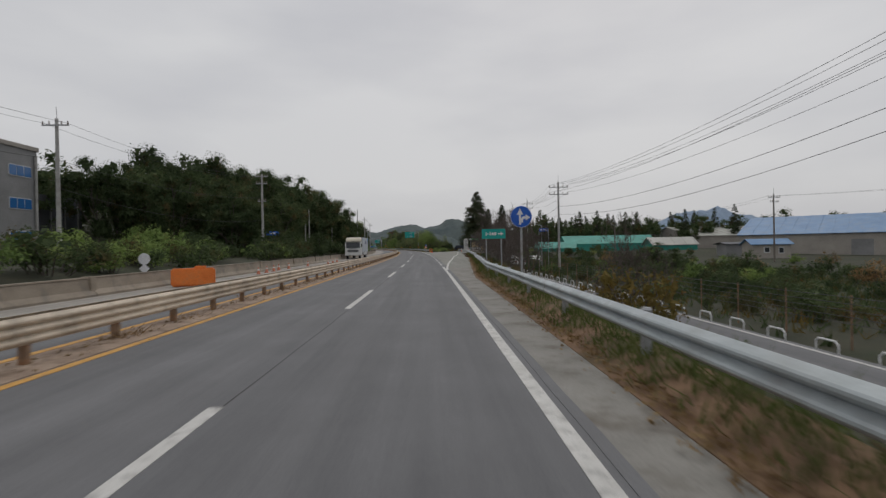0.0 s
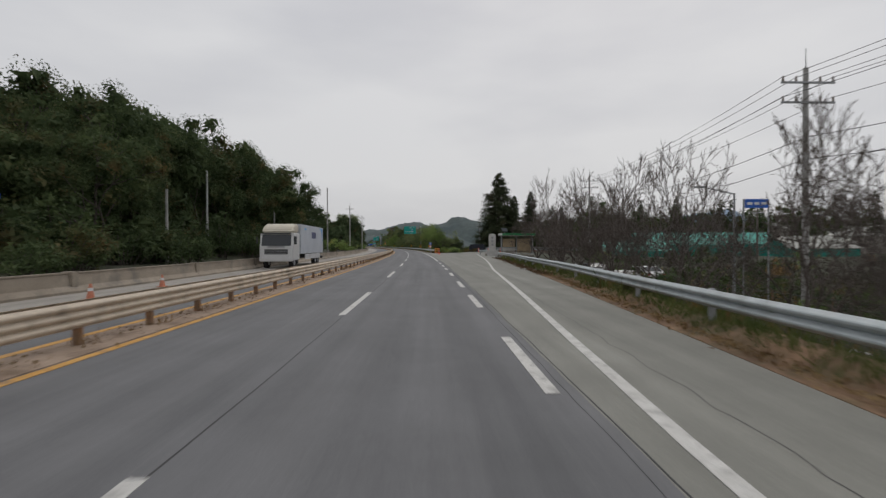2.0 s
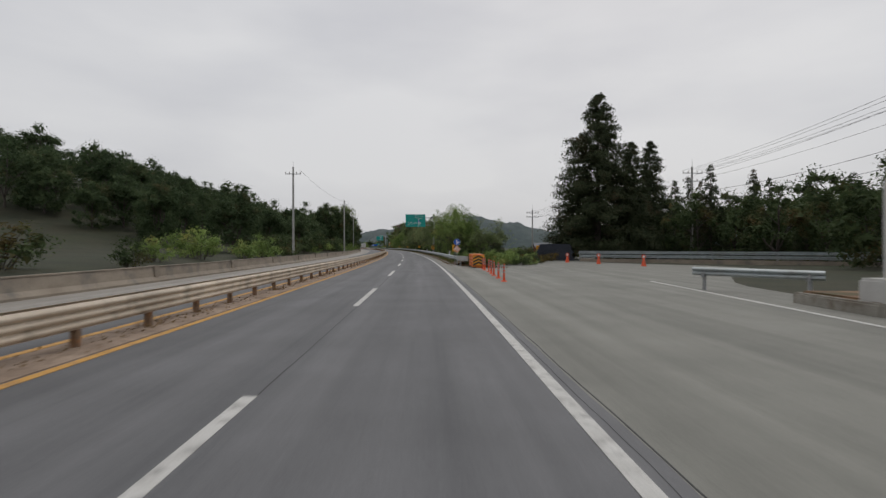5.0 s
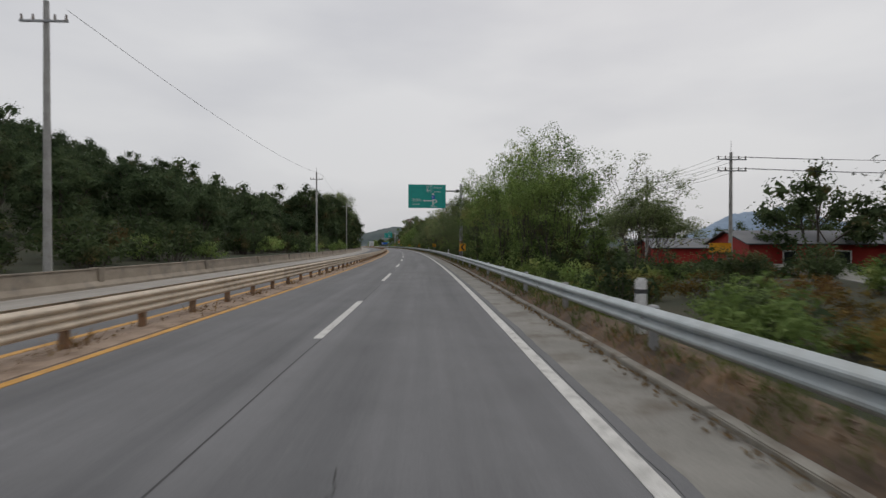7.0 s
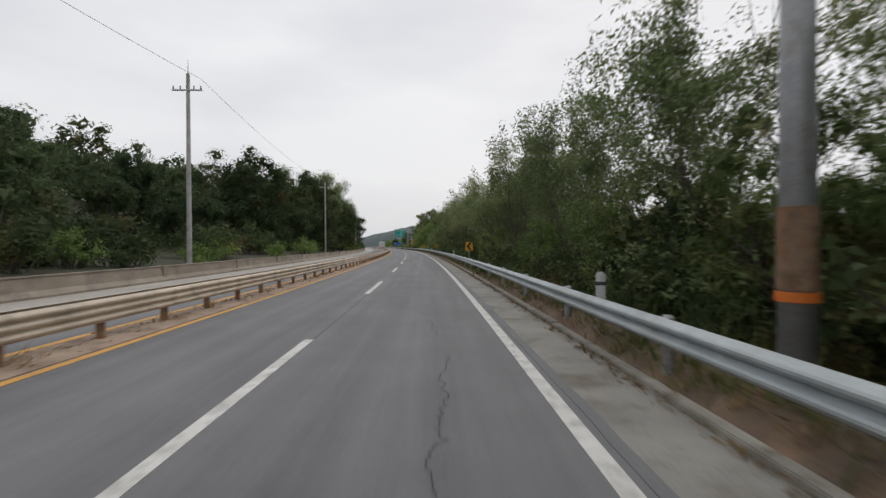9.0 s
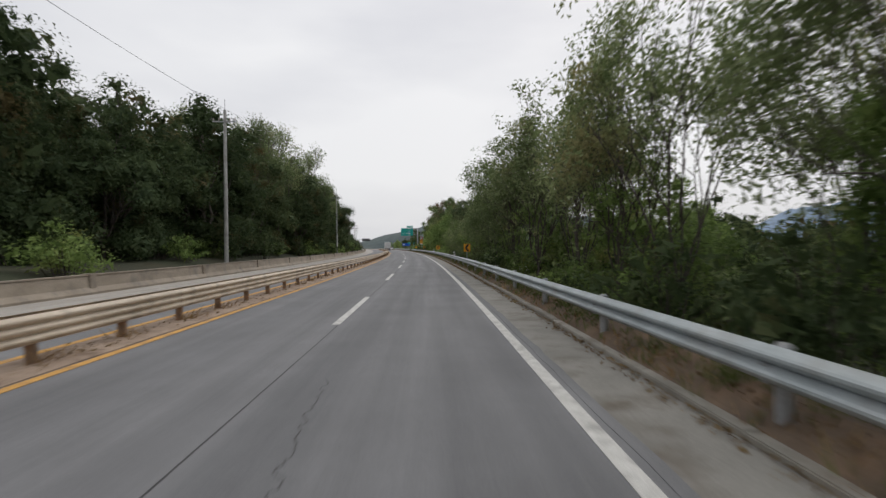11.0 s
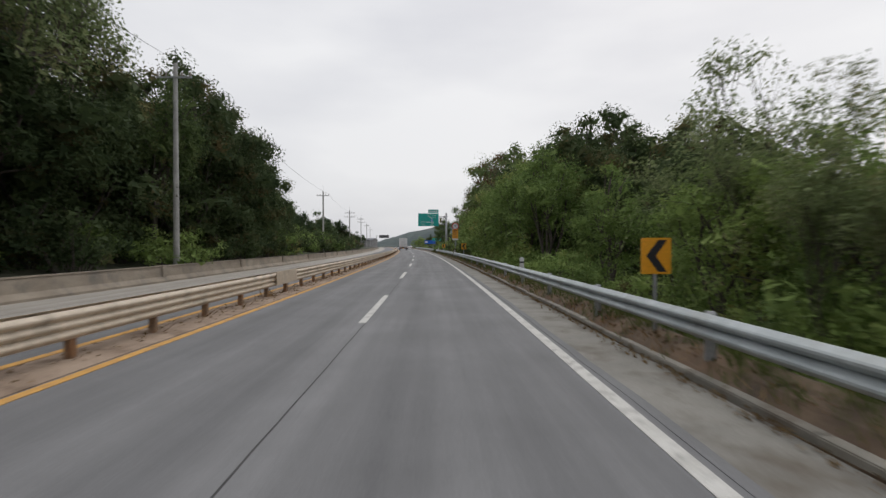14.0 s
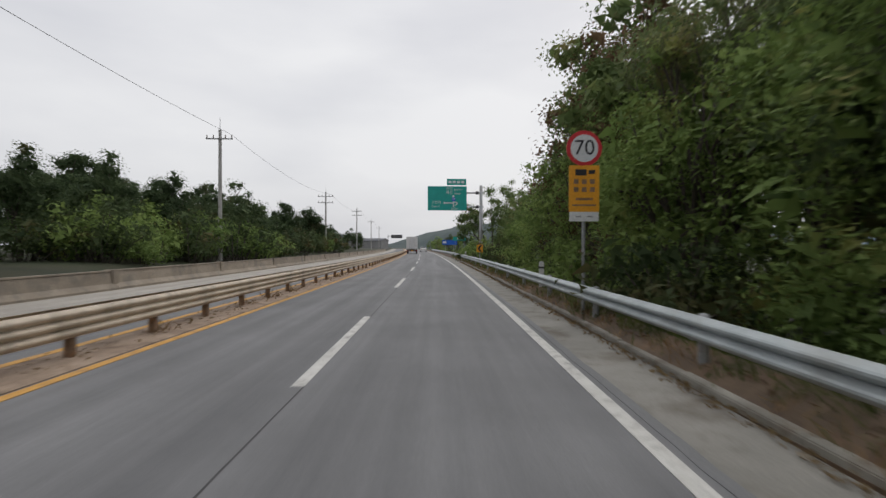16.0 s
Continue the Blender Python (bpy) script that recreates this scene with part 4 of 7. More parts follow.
grove("broadleaf_tree", SLOPE, 14, (396, 480), (-24, -15.5), (0.4, 0.62), "low green broadleaf tree beyond the barrier", "low trees", apart=3.5)
far_woods("far_woods", FAR, 14, (440, 640), (-60, -24), (0.5, 0.9), "green woodland far along the road", 8)

# trees right of the road
for s, o, k in ((19, 5.0, 0.62), (41, 3.4, 0.8), (45, 4.8, 0.9), (49.5, 3.2, 0.8), (54, 4.6, 0.95), (58, 3.0, 0.95), (62, 4.6, 1.05), (66, 2.8, 0.95), (70, 4.4, 1.15), (74.5, 2.8, 1.05), (79, 5.0, 1.2), (83.5, 3.0, 1.15), (88, 5.0, 1.1), (92.5, 3.2, 1.0), (97, 6.0, 0.6), (103, 9.0, 0.6)):
    plant("bare_tree", BARE[int(s) % 3], s, lerp(s, RAIL_A) + o, 1.2 * k, "leafless tree with fine grey twigs", "tree", "bare trees")
grove("bare_tree", BARE, 1, (24, 40), (17, 24), (0.8, 1.0), "leafless tree with fine grey twigs", "bare trees", apart=4)
plant("conifer", FIR[0], 162.3, 22.9, 1.22, "tall dark green conifer with a pointed crown", "tree", "conifers by the junction", 1.15)
plant("conifer", FIR[1], 169.7, 33.0, 0.98, "tall dark green conifer with a pointed crown", "tree", "conifers by the junction", 1.0)
plant("conifer", FIR[1], 161.5, 26.5, 0.86, "dark green conifer with a pointed crown", "tree", "conifers by the junction", 1.0)
grove("conifer", SLIM_FIR, 16, (158, 182), (38, 72), (0.75, 1.1), "slim dark conifer in a row", "conifer row", apart=4.2)
plant("broad_tree", EDGE_WOOD[0], 65, 33, 0.36, "broad low dark tree before the sheds", "tree", "", 2.0)
far_woods("far_woods", FAR, 58, (128, 190), (34, 110), (0.7, 1.0), "dark far wood beyond the junction", 6)
grove("conifer", SLIM_FIR, 26, (128, 165), (34, 90), (0.7, 1.0), "slim dark conifer in a row", "conifer row", apart=5)
far_woods("far_woods", FAR, 20, (150, 260), (110, 190), (0.8, 1.2), "dark far wood beyond the junction", 9)
for s, d, k in ((17.0, 9.3, 1.65), (19.2, 9.9, 1.45), (21.5, 9.2, 1.0)):
    plant("low_bush", GOLD[int(s) % 2], s, d, k, "tall golden autumn bush below the guard rail", "bush", "golden bushes", 0.75)
far_woods("field_scrub", SCRUB, 120, (2, 80), (17.2, 40), (0.35, 0.7), "low dark scrub covering the field behind a wire fence", 1.6)
grove("low_bush", SCRUB, 44, (18, 64), (18, 46), (0.5, 0.9), "dark leafy bush on low ground", "bushes below the road", "bush", apart=2.2)
grove("low_bush", SCRUB, 44, (50, 112), (17.5, 44), (0.6, 1.2), "dark leafy bush on low ground", "bushes below the road", "bush", apart=2.6)
grove("low_bush", SCRUB + BUSH + SCRUB + DRY, 60, (10, 112), (17.5, 60), (0.5, 1.0), "dark leafy bush on low ground", "bushes below the road", "bush", apart=3.5)
grove("bush", BUSH + SCRUB + GOLD, 28, (146.5, 172), (6.2, 13), (0.4, 0.75), "low green bush on the planted wedge", "bushes by the junction", "bush", apart=1.2)
grove("bush", BUSH + SCRUB, 18, (145.6, 158), (6.6, 11.5), (0.45, 0.8), "low dense bush behind the rail terminal", "bushes by the junction", "bush", apart=1.0)
grove("bush", GOLD, 12, (152, 172), (6.5, 16), (0.4, 0.7), "golden autumn weeds on the verge", "autumn weeds", "bush", apart=1.5)
grove("bush", BUSH + SCRUB + GOLD, 24, (164, 196), (8, 26), (0.4, 0.75), "green and yellow bush on the verge", "bushes on the verge", "bush", apart=1.8)
grove("bush", SCRUB, 20, (170, 190), (15, 28), (0.75, 1.05), "dark bush before the red house", "bushes on the verge", "bush", apart=2.2)
for s, d, k in ((171.6, 7.4, 0.6), (173.8, 8.9, 0.64), (176.0, 7.0, 0.66), (179.0, 8.2, 0.7), (182.5, 7.1, 0.72), (186.5, 8.4, 0.74), (191.0, 7.2, 0.72), (195.5, 7.1, 0.72), (199.0, 8.6, 0.74), (203.5, 7.5, 0.72), (208.0, 8.4, 0.74), (212.5, 7.4, 0.72), (270.5, 7.4, 0.85), (275.5, 8.6, 0.72), (279.5, 7.4, 0.66), (283.5, 8.2, 0.6), (284.8, 6.7, 0.6), (287.2, 7.6, 0.58)):
    plant("leafy_tree", GIANT[0 if s < 193 else 1], s, d, k, "tall leafy roadside tree with many fine shoots", "tree", "roadside trees")
for s, d, k in ((174.8, 10.6, 0.5), (178.2, 10.6, 0.6), (182.0, 10.4, 0.72), (186.5, 10.8, 0.8), (190.5, 10.8, 0.85)):
    plant("leafy_tree", ROADSIDE[int(s) % 3], s, d, k, "bushy green tree leafy down to the ground", "tree", "bushy roadside trees", 1.05)
grove("bush", SCRUB, 16, (198, 218), (7.0, 10.5), (1.1, 1.7), "dense green bush behind the rail", "bushes on the verge", "bush", apart=1.6)
for s, d, k in ((168.3, 9.8, 0.68), (169.8, 11.6, 0.62), (177, 14.0, 0.8)):
    plant("leafy_tree", FEATHER[int(s * 2) % 3], s, d, k, "leafy green roadside tree with upright shoots", "tree", "roadside trees", 1.2)
for s, d, k in ((190, 10.8, 0.6), (191.5, 8.9, 0.5), (193.5, 9.6, 0.6), (196.5, 8.8, 0.5), (199, 9.8, 0.55), (281, 9.6, 0.46), (284.5, 10.6, 0.5), (287.5, 9.2, 0.46), (290.5, 10.4, 0.5), (293.5, 9.0, 0.46)):
    plant("leafy_tree", ROADSIDE[int(s) % 3], s, d, k, "leafy green roadside tree behind the rail", "tree", "low roadside trees", 1.1)
grove("bush", SCRUB, 30, (172, 210), (8.4, 12), (0.9, 1.3), "dark dense bush under roadside trees", "bushes on the verge", "bush", apart=1.6)
grove("leafy_tree", NEAR_WOOD, 12, (179, 208), (7.6, 11), (0.34, 0.48), "leafy green roadside tree behind the rail", "roadside trees", apart=2.2)
grove("leafy_tree", ROADSIDE, 24, (206, 296), (7.4, 10.5), (0.45, 0.7), "leafy green roadside tree behind the rail", "roadside trees", apart=2.4)
grove("leafy_tree", FEATHER, 24, (215, 280), (6.9, 9.2), (1.0, 1.3), "leafy green roadside tree with upright shoots", "roadside trees", apart=2.8)
grove("leafy_tree", FEATHER, 4, (228, 252), (12, 17), (1.0, 1.3), "leafy green roadside tree with upright shoots", "roadside trees", apart=4)
for s, d, k in ((286, 8.6, 0.8), (290.0, 7.8, 0.85), (292.3, 7.9, 0.88), (300.3, 6.4, 0.53), (303.4, 7.9, 0.8), (306.0, 7.3, 0.84), (312.5, 6.5, 0.55), (316.2, 7.8, 0.84)):
    plant("leafy_tree", FEATHER[int(s) % 3], s, d, k, "thin leafy tree with upright pale shoots", "tree", "roadside trees")
for s, d, k in ((307, 8.6, 0.6), (309, 8.0, 0.7)):
    plant("sapling", SAPLING[int(s) % 2], s, d, k, "thin young tree with a few leafy shoots", "tree", "saplings")
grove("leafy_tree", ROADSIDE, 15, (298, 323), (7.2, 10.5), (0.48, 0.62), "low leafy green tree behind the rail", "low roadside trees", apart=2.0)
grove("bush", SCRUB, 30, (196, 300), (6.2, 8.0), (0.6, 1.1), "dense green bush behind the rail", "bushes on the verge", "bush", apart=1.8)
grove("bush", BUSH, 24, (298, 345), (6.2, 12), (0.6, 1.15), "dense green bush behind the rail", "bushes on the verge", "bush", apart=1.7)
grove("low_bush", BUSH, 24, (318, 341), (5.8, 9.5), (0.4, 0.65), "low bright green bush close behind the rail", "low bushes behind the rail", "bush", apart=1.1)
for s, d, k in ((335.5, 8.4, 0.95), (338.5, 9.6, 1.15), (341.0, 8.2, 1.1), (343.5, 10.0, 1.25), (346.0, 8.2, 1.05), (348.5, 10.4, 1.25), (351.0, 8.6, 1.15), (354.0, 10.2, 1.2), (356.0, 8.3, 1.0), (359.5, 9.4, 1.1), (363.0, 8.4, 1.0), (366.5, 10.0, 1.15), (371.0, 8.8, 1.0), (376.0, 9.6, 1.1), (381.0, 8.8, 0.9), (387.0, 9.5, 0.9)):
    plant("leafy_tree", ROADSIDE[int(s) % 3], s, d, k, "bushy bright green tree leafy down to the ground", "tree", "bushy roadside trees", 1.1)
for s, d, k in ((324, 15.5, 0.7), (328, 14.5, 0.85), (332.5, 15.5, 0.95), (336, 19.5, 1.0), (337, 14.5, 1.05), (341, 13.0, 1.2), (344.5, 15.0, 1.35), (348, 13.5, 1.3), (352, 15.5, 1.35), (356.5, 13.5, 1.3), (361, 14.5, 1.45), (366, 13.5, 1.5), (371, 14.0, 1.6), (376, 12.8, 1.45), (349, 19, 1.3), (341, 19.5, 1.1), (357, 19.5, 1.4)):
    plant("broadleaf_tree", (EDGE_WOOD if s < 358 else NEAR_WOOD + TALL)[int(s) % 3], s, d, k, "tall dark broadleaf tree beside the road", "tree", "dark roadside trees")
for s, d, k in ((372.5, 10.6, 1.55), (377.5, 12.0, 1.55), (382.5, 11.0, 1.15), (386.5, 12.8, 1.25)):
    plant("autumn_tree", RUSTY[int(s) % 2], s, d, k, "brown-leaved autumn tree beside the road", "tree", "autumn trees")
plant("thin_tree", SPARSE[0], 337.5, 17.5, 1.15, "thin tree with sparse pale leaves", "tree", "thin trees")
plant("thin_tree", SPARSE[1], 363.5, 9.5, 1.35, "thin tree with sparse pale leaves", "tree", "thin trees")
grove("broadleaf_tree", WOOD, 8, (318, 344), (20, 40), (0.6, 0.85), "dark broadleaf tree behind the roadside bushes", "dark roadside trees", apart=5)
grove("broadleaf_tree", NEAR_WOOD + TALL, 10, (388, 440), (11, 26), (0.9, 1.3), "dark green broadleaf tree beside the road", "dark roadside trees", apart=5)
grove("bush", BUSH + SCRUB, 30, (333, 420), (6.0, 8.4), (0.7, 1.3), "dense green bush behind the rail", "bushes on the verge", "bush", apart=1.7)
grove("leafy_tree", ROADSIDE + WOOD, 16, (425, 640), (8, 26), (0.7, 1.0), "green tree beside the road", "roadside trees", apart=7)
far_woods("far_woods", FAR, 30, (225, 330), (60, 190), (0.6, 0.95), "dark far wood beyond the red house", 8)

grove("leafy_tree", ROADSIDE, 4, (254, 264), (8.5, 13), (0.45, 0.6), "leafy green roadside tree behind the rail", "roadside trees", apart=2.4)
grove("broadleaf_tree", WOOD, 14, (205, 296), (14, 22), (0.4, 0.55), "low dark tree behind the roadside row", "dark roadside trees", apart=4)
grove("low_bush", SCRUB, 24, (250, 304), (13, 28), (1.4, 2.1), "dark tall scrub on low ground", "undergrowth", "bush", apart=2.6)
grove("bush", SCRUB + SCRUB + BUSH, 26, (256, 302), (7.6, 12.5), (1.0, 1.5), "dark dense bush behind the rail", "bushes on the verge", "bush", apart=1.8)
grove("low_bush", SCRUB + SCRUB + BUSH, 60, (162, 420), (6.0, 7.6), (0.3, 0.6), "low green bush close behind the rail", "low bushes behind the rail", "bush", apart=1.4)
grove("low_bush", SCRUB + BUSH, 40, (200, 420), (14, 40), (0.9, 1.9), "dark leafy bush on low ground", "undergrowth", "bush", apart=3.0)
grove("bush", SCRUB + DRY, 9, (0, 58), (7.4, 8.6), (0.3, 0.6), "low scrub on the embankment", "embankment scrub", "bush", apart=2.0)


def blades(name, spots, height, lean, width, material, label, seed):
    """Grass: one bent blade of two triangles at each spot."""
    rng = np.random.default_rng(seed)
    p = np.array(spots)
    k = len(p)
    g = rng.uniform(0, 2 * math.pi, k)
    side = np.stack([np.cos(g), np.sin(g), np.zeros(k)], 1)
    h = height * rng.uniform(0.4, 1.3, (k, 1))
    tip = p + np.array([0, 0, 1]) * h + rng.normal(size=(k, 3)) * lean * h * np.array([1, 1, 0.3])
    mid = p * 0.55 + tip * 0.45
    w = side * width * rng.uniform(0.6, 1.4, (k, 1))
    v = np.stack([p - w, p + w, mid + w * 0.8, mid - w * 0.8, tip], 1).reshape(-1, 3)
    f = []
    for i in range(k):
        b = 5 * i
        f += [(b, b + 1, b + 2, b + 3), (b + 3, b + 2, b + 4)]
    me = bpy.data.meshes.new(name)
    me.from_pydata(v.tolist(), [], f)
    return tagged(piece(name, me, material), label, "grass", "", "stuff")


grass_rng = random.Random(9)


def tufts(count, s_range, d_of, spread, per):
    out = []
    for _ in range(count):
        s = grass_rng.uniform(*s_range)
        d = d_of(s) + grass_rng.gauss(0, 1) * spread
        for _ in range(per):
            a, b = s + grass_rng.gauss(0, 0.12), d + grass_rng.gauss(0, 0.1)
            if a < 80 and 10.0 < b < 15.4:
                continue
            if a < 99:
                o = b - lerp(a, RAIL_A)
                if o < -0.42:
                    continue
                z = lerp(o, BANK) if o < 0.9 else land(a, b) + 0.01
            elif b < 4.42:
                continue
            else:
                z = lerp(b, MOUND) if b < 5.75 else land(a, b) + 0.01
            out.append(at(a, b, z)[:])
    return out


blades("verge_grass", tufts(2200, (-10, 97), lambda s: lerp(s, RAIL_A) + 0.2, 0.2, 10), 0.16, 0.5, 0.008, leaf_grass, "short green grass under the guard rail", 1)
blades("verge_grass", tufts(2600, (148, 420), lambda s: 4.85, 0.22, 10), 0.2, 0.5, 0.008, leaf_grass, "short green grass under the guard rail", 2)
blades("verge_dry_grass", tufts(260, (-10, 98), lambda s: lerp(s, RAIL_A) - 0.15, 0.16, 9), 0.1, 0.7, 0.008, leaf_dry, "dry brown grass along the kerb", 3)
blades("verge_dry_grass", tufts(900, (148, 420), lambda s: 4.55, 0.12, 9), 0.12, 0.7, 0.008, leaf_dry, "dry brown grass along the kerb", 4)
blades("bank_grass", tufts(900, (0, 94), lambda s: lerp(s, RAIL_A) + 2.6, 1.3, 9), 0.45, 0.5, 0.012, leaf_grass, "long grass on the embankment", 5)
blades("bank_dry_grass", tufts(600, (0, 94), lambda s: lerp(s, RAIL_A) + 4.0, 1.6, 9), 0.5, 0.5, 0.012, leaf_dry, "long dry grass on the embankment", 6)
blades("bank_grass", tufts(1200, (160, 400), lambda s: 5.9, 0.6, 9), 0.5, 0.5, 0.012, leaf_grass, "long grass behind the rail", 7)
blades("field_weeds", tufts(3600, (0, 94), lambda s: 27.0, 7.0, 8), 0.5, 0.5, 0.03, leaf_wood, "dark weeds covering the low ground", 11)
blades("field_dry_weeds", tufts(1100, (0, 94), lambda s: 26.0, 7.0, 8), 0.45, 0.6, 0.025, leaf_gold, "yellowing weeds covering the low ground", 12)
weeds = []
for i in range(285):
    s = -55 + 2.0 * i
    if grass_rng.random() < 0.62:
        for _ in range(grass_rng.randint(10, 46)):
            weeds.append(at(s + grass_rng.gauss(0.1, 0.2), -3.42 + grass_rng.gauss(0, 0.11), 0.025)[:])
blades("median_weeds", weeds, 0.2, 0.9, 0.009, leaf_dry, "dry brown weeds at the feet of the median posts", 8)


def litter(name, count, place, size, material, label, seed):
    rng = np.random.default_rng(seed)
    c = np.array([place() for _ in range(count)])
    nn = rng.normal(size=(count, 3)) * 0.5 + np.array([0, 0, 1.0])
    nn /= np.linalg.norm(nn, axis=1)[:, None]
    ob = piece(name, quads_mesh(name, c, nn, size * rng.uniform(0.5, 1.5, count), 0.6, material, rng))
    return tagged(ob, label, "litter", "", "stuff")


def fallen(a, b, line, spread, z=0.03):
    def spot():
        s = grass_rng.uniform(a, b)
        return at(s, line(s) + grass_rng.gauss(0, 1) * spread, z + grass_rng.uniform(0, 0.03))[:]
    return spot


litter("fallen_leaves", 9000, fallen(-5, 99, lambda s: lerp(s, RAIL_A) - 0.3, 0.14, 0.06), 0.035, leaf_dry, "dead brown leaves along the kerb", 1)
litter("fallen_leaves", 12000, fallen(148, 400, lambda s: 4.27, 0.07, 0.012), 0.03, leaf_dry, "dead brown leaves along the kerb", 2)
litter("bank_litter", 9000, fallen(148, 400, lambda s: 4.8, 0.15, 0.2), 0.035, leaf_rust, "dead brown leaves on the bank under the rail", 5)
litter("fallen_leaves", 7000, fallen(66, 100, lambda s: lerp(s, RAIL_A) - 0.25, 0.25, 0.08), 0.05, leaf_rust, "dead brown leaves heaped along the rail", 6)
litter("fallen_leaves", 5000, fallen(141, 152, lambda s: lerp(s, ((141, 6.9), (145, 6.4), (152, 5.4))), 0.55, 0.02), 0.045, leaf_rust, "dead leaves and dirt behind the crash cushion", 7)
litter("median_litter", 9000, fallen(-5, 400, lambda s: -3.45, 0.22, 0.035), 0.03, leaf_dry, "brown grit and leaves in the median", 3)
litter("paper_scraps", 60, fallen(70, 108, lambda s: lerp(s, EDGE) + 0.3, 0.35, 0.05), 0.11, sign_white, "scraps of pale rubbish along the kerb", 4)

kerb("kerb_after_junction", lambda s: lerp(s, ((148, 4.5), (152, 4.38), (220, 4.38), (310, 4.44), (700, 4.44))), 148, 420)


# ---------- cracks in the surfaces ----------
def crack(a, b, d0, d1, width, seed, z):
    wob = lambda s: d0 + (d1 - d0) * (s - a) / (b - a) + 0.12 * noise.noise((s * 1.3, seed, 0)) + 0.07 * noise.noise((s * 5.0, seed, 3)) + 0.05 * noise.noise((s * 17.0, seed, 7))
    ob = ribbon("road_crack", lambda s: [(wob(s) - width * (0.3 + 0.5 * abs(noise.noise((s * 3, seed, 9)))), z), (wob(s) + width * (0.3 + 0.5 * abs(noise.noise((s * 4, seed, 5)))), z)], span(a, b, 0.06 if b - a < 12 else 0.2), seal_mat, "dark crack in the road surface", "crack")
    ob["group"] = "cracks in the surface"


for i, (a, b, d0, d1) in enumerate(((197.6, 201.5, 2.0, 2.2), (203, 205, 2.1, 1.95), (266.5, 269, 2.6, 2.4), (150, 153, 1.4, 1.2), (98, 108, 2.2, 2.0), (240, 246, 1.0, 0.7), (299, 304, 2.3, 2.1))):
    crack(a, b, d0, d1, 0.016, i * 3.1, 0.0105)
for i, (a, b, d0, d1) in enumerate(((44, 60, 4.6, 5.2), (70, 71.2, 3.6, 7.6), (86, 87.0, 3.6, 9.4), (104, 105.2, 3.6, 10.5), (118, 119, 3.6, 13.0), (126, 127, 9.0, 17.0), (128, 129.0, 5.0, 8.5))):
    crack(a, b, d0, d1, 0.012, 40 + i * 2.3, 0.0065)

# ---------- signs ----------
def post_sign(name, s, d, label, posts, top, turn=0.0, group="", z=0.0, r=0.038):
    root = thing(name, stand(s, d, z, turn), label, "road sign", group)
    for x in posts:
        part("post", a_rod((x, 0.05, -1.6), (x, 0.05, top), r, r, 12), dull_steel, root, smooth=False)
    return root


def at_z(bm, x, y, z):
    bmesh.ops.translate(bm, verts=bm.verts, vec=(x, y, z))
    return bm


def arrow_up(w, h):
    return [(-w * 0.16, 0), (w * 0.16, 0), (w * 0.16, h * 0.62), (w * 0.5, h * 0.6), (0, h), (-w * 0.5, h * 0.6), (-w * 0.16, h * 0.62)]


def straight_or_right(root, z, r):
    part("disc", at_z(plate(disc(r), 0.02), 0, 0, z), sign_blue, root, "blue round plate")
    part("rim", at_z(plate(disc(r + 0.012), 0.006), 0, 0.021, z), sign_white, root)
    part("arrow", at_z(plate(arrow_up(r * 0.62, r * 1.55), 0.004), -r * 0.12, -0.005, z - r * 0.75), sign_white, root, "white arrow pointing ahead")
    bent = [(-0.02, -0.5), (0.16, -0.5), (0.16, -0.28), (0.2, -0.18), (0.3, -0.14), (0.42, -0.14), (0.42, -0.32), (0.86, -0.02), (0.42, 0.26), (0.42, 0.08), (0.22, 0.08), (0.06, 0.0), (-0.02, -0.14)]
    part("arrow", at_z(plate([(x * r, y * r) for x, y in bent], 0.004), 0, -0.006, z - r * 0.05), sign_white, root, "white arrow branching right")


b1 = post_sign("blue_arrow_sign", 16.5, 5.2, "round blue sign with two white arrows on a steel post", (0.0,), 2.6)
straight_or_right(b1, 2.5, 0.35)
b2 = post_sign("blue_arrow_sign", 147.1, 4.85, "round blue sign with white arrows over a dotted plate", (0.0,), 2.2)
straight_or_right(b2, 1.93, 0.27)
part("diamond", at_z(plate([(-0.33, 0), (0, -0.33), (0.33, 0), (0, 0.33)], 0.02), 0.0, 0.0, 1.33), sign_yellow, b2, "amber diamond plate with pale dots")
part("diamond_face", at_z(plate([(-0.31, 0), (0, -0.31), (0.31, 0), (0, 0.31)], 0.004), 0.0, -0.005, 1.33), sign_white, b2)
for i in range(3):
    for j in range(3):
        part("dot", at_z(plate(disc(0.05, 14), 0.004), (i - j) * 0.1, -0.011, 1.33 + (i + j - 2) * 0.1), orange_plastic, b2)

g1 = post_sign("green_exit_sign", 27.6, 5.74, "small green exit sign with an arrow on two posts", (-0.42, 0.42), 2.4)
part("panel", at_z(plate(rounded(1.32, 0.54), 0.03), 0, 0, 2.21), sign_green, g1)
for x, w, h in ((-0.42, 0.05, 0.2), (-0.32, 0.06, 0.05), (-0.2, 0.05, 0.2), (-0.06, 0.13, 0.13), (0.09, 0.13, 0.16)):
    part("bar", a_box((w, 0.006, h), (x, -0.004, 2.21)), sign_white, g1, "white bar in place of a letter")
part("arrow", at_z(plate([(0, -0.035), (0.14, -0.035), (0.14, -0.1), (0.3, 0), (0.14, 0.1), (0.14, 0.035), (0, 0.035)], 0.006), 0.25, -0.007, 2.21), sign_white, g1, "white arrow pointing right")


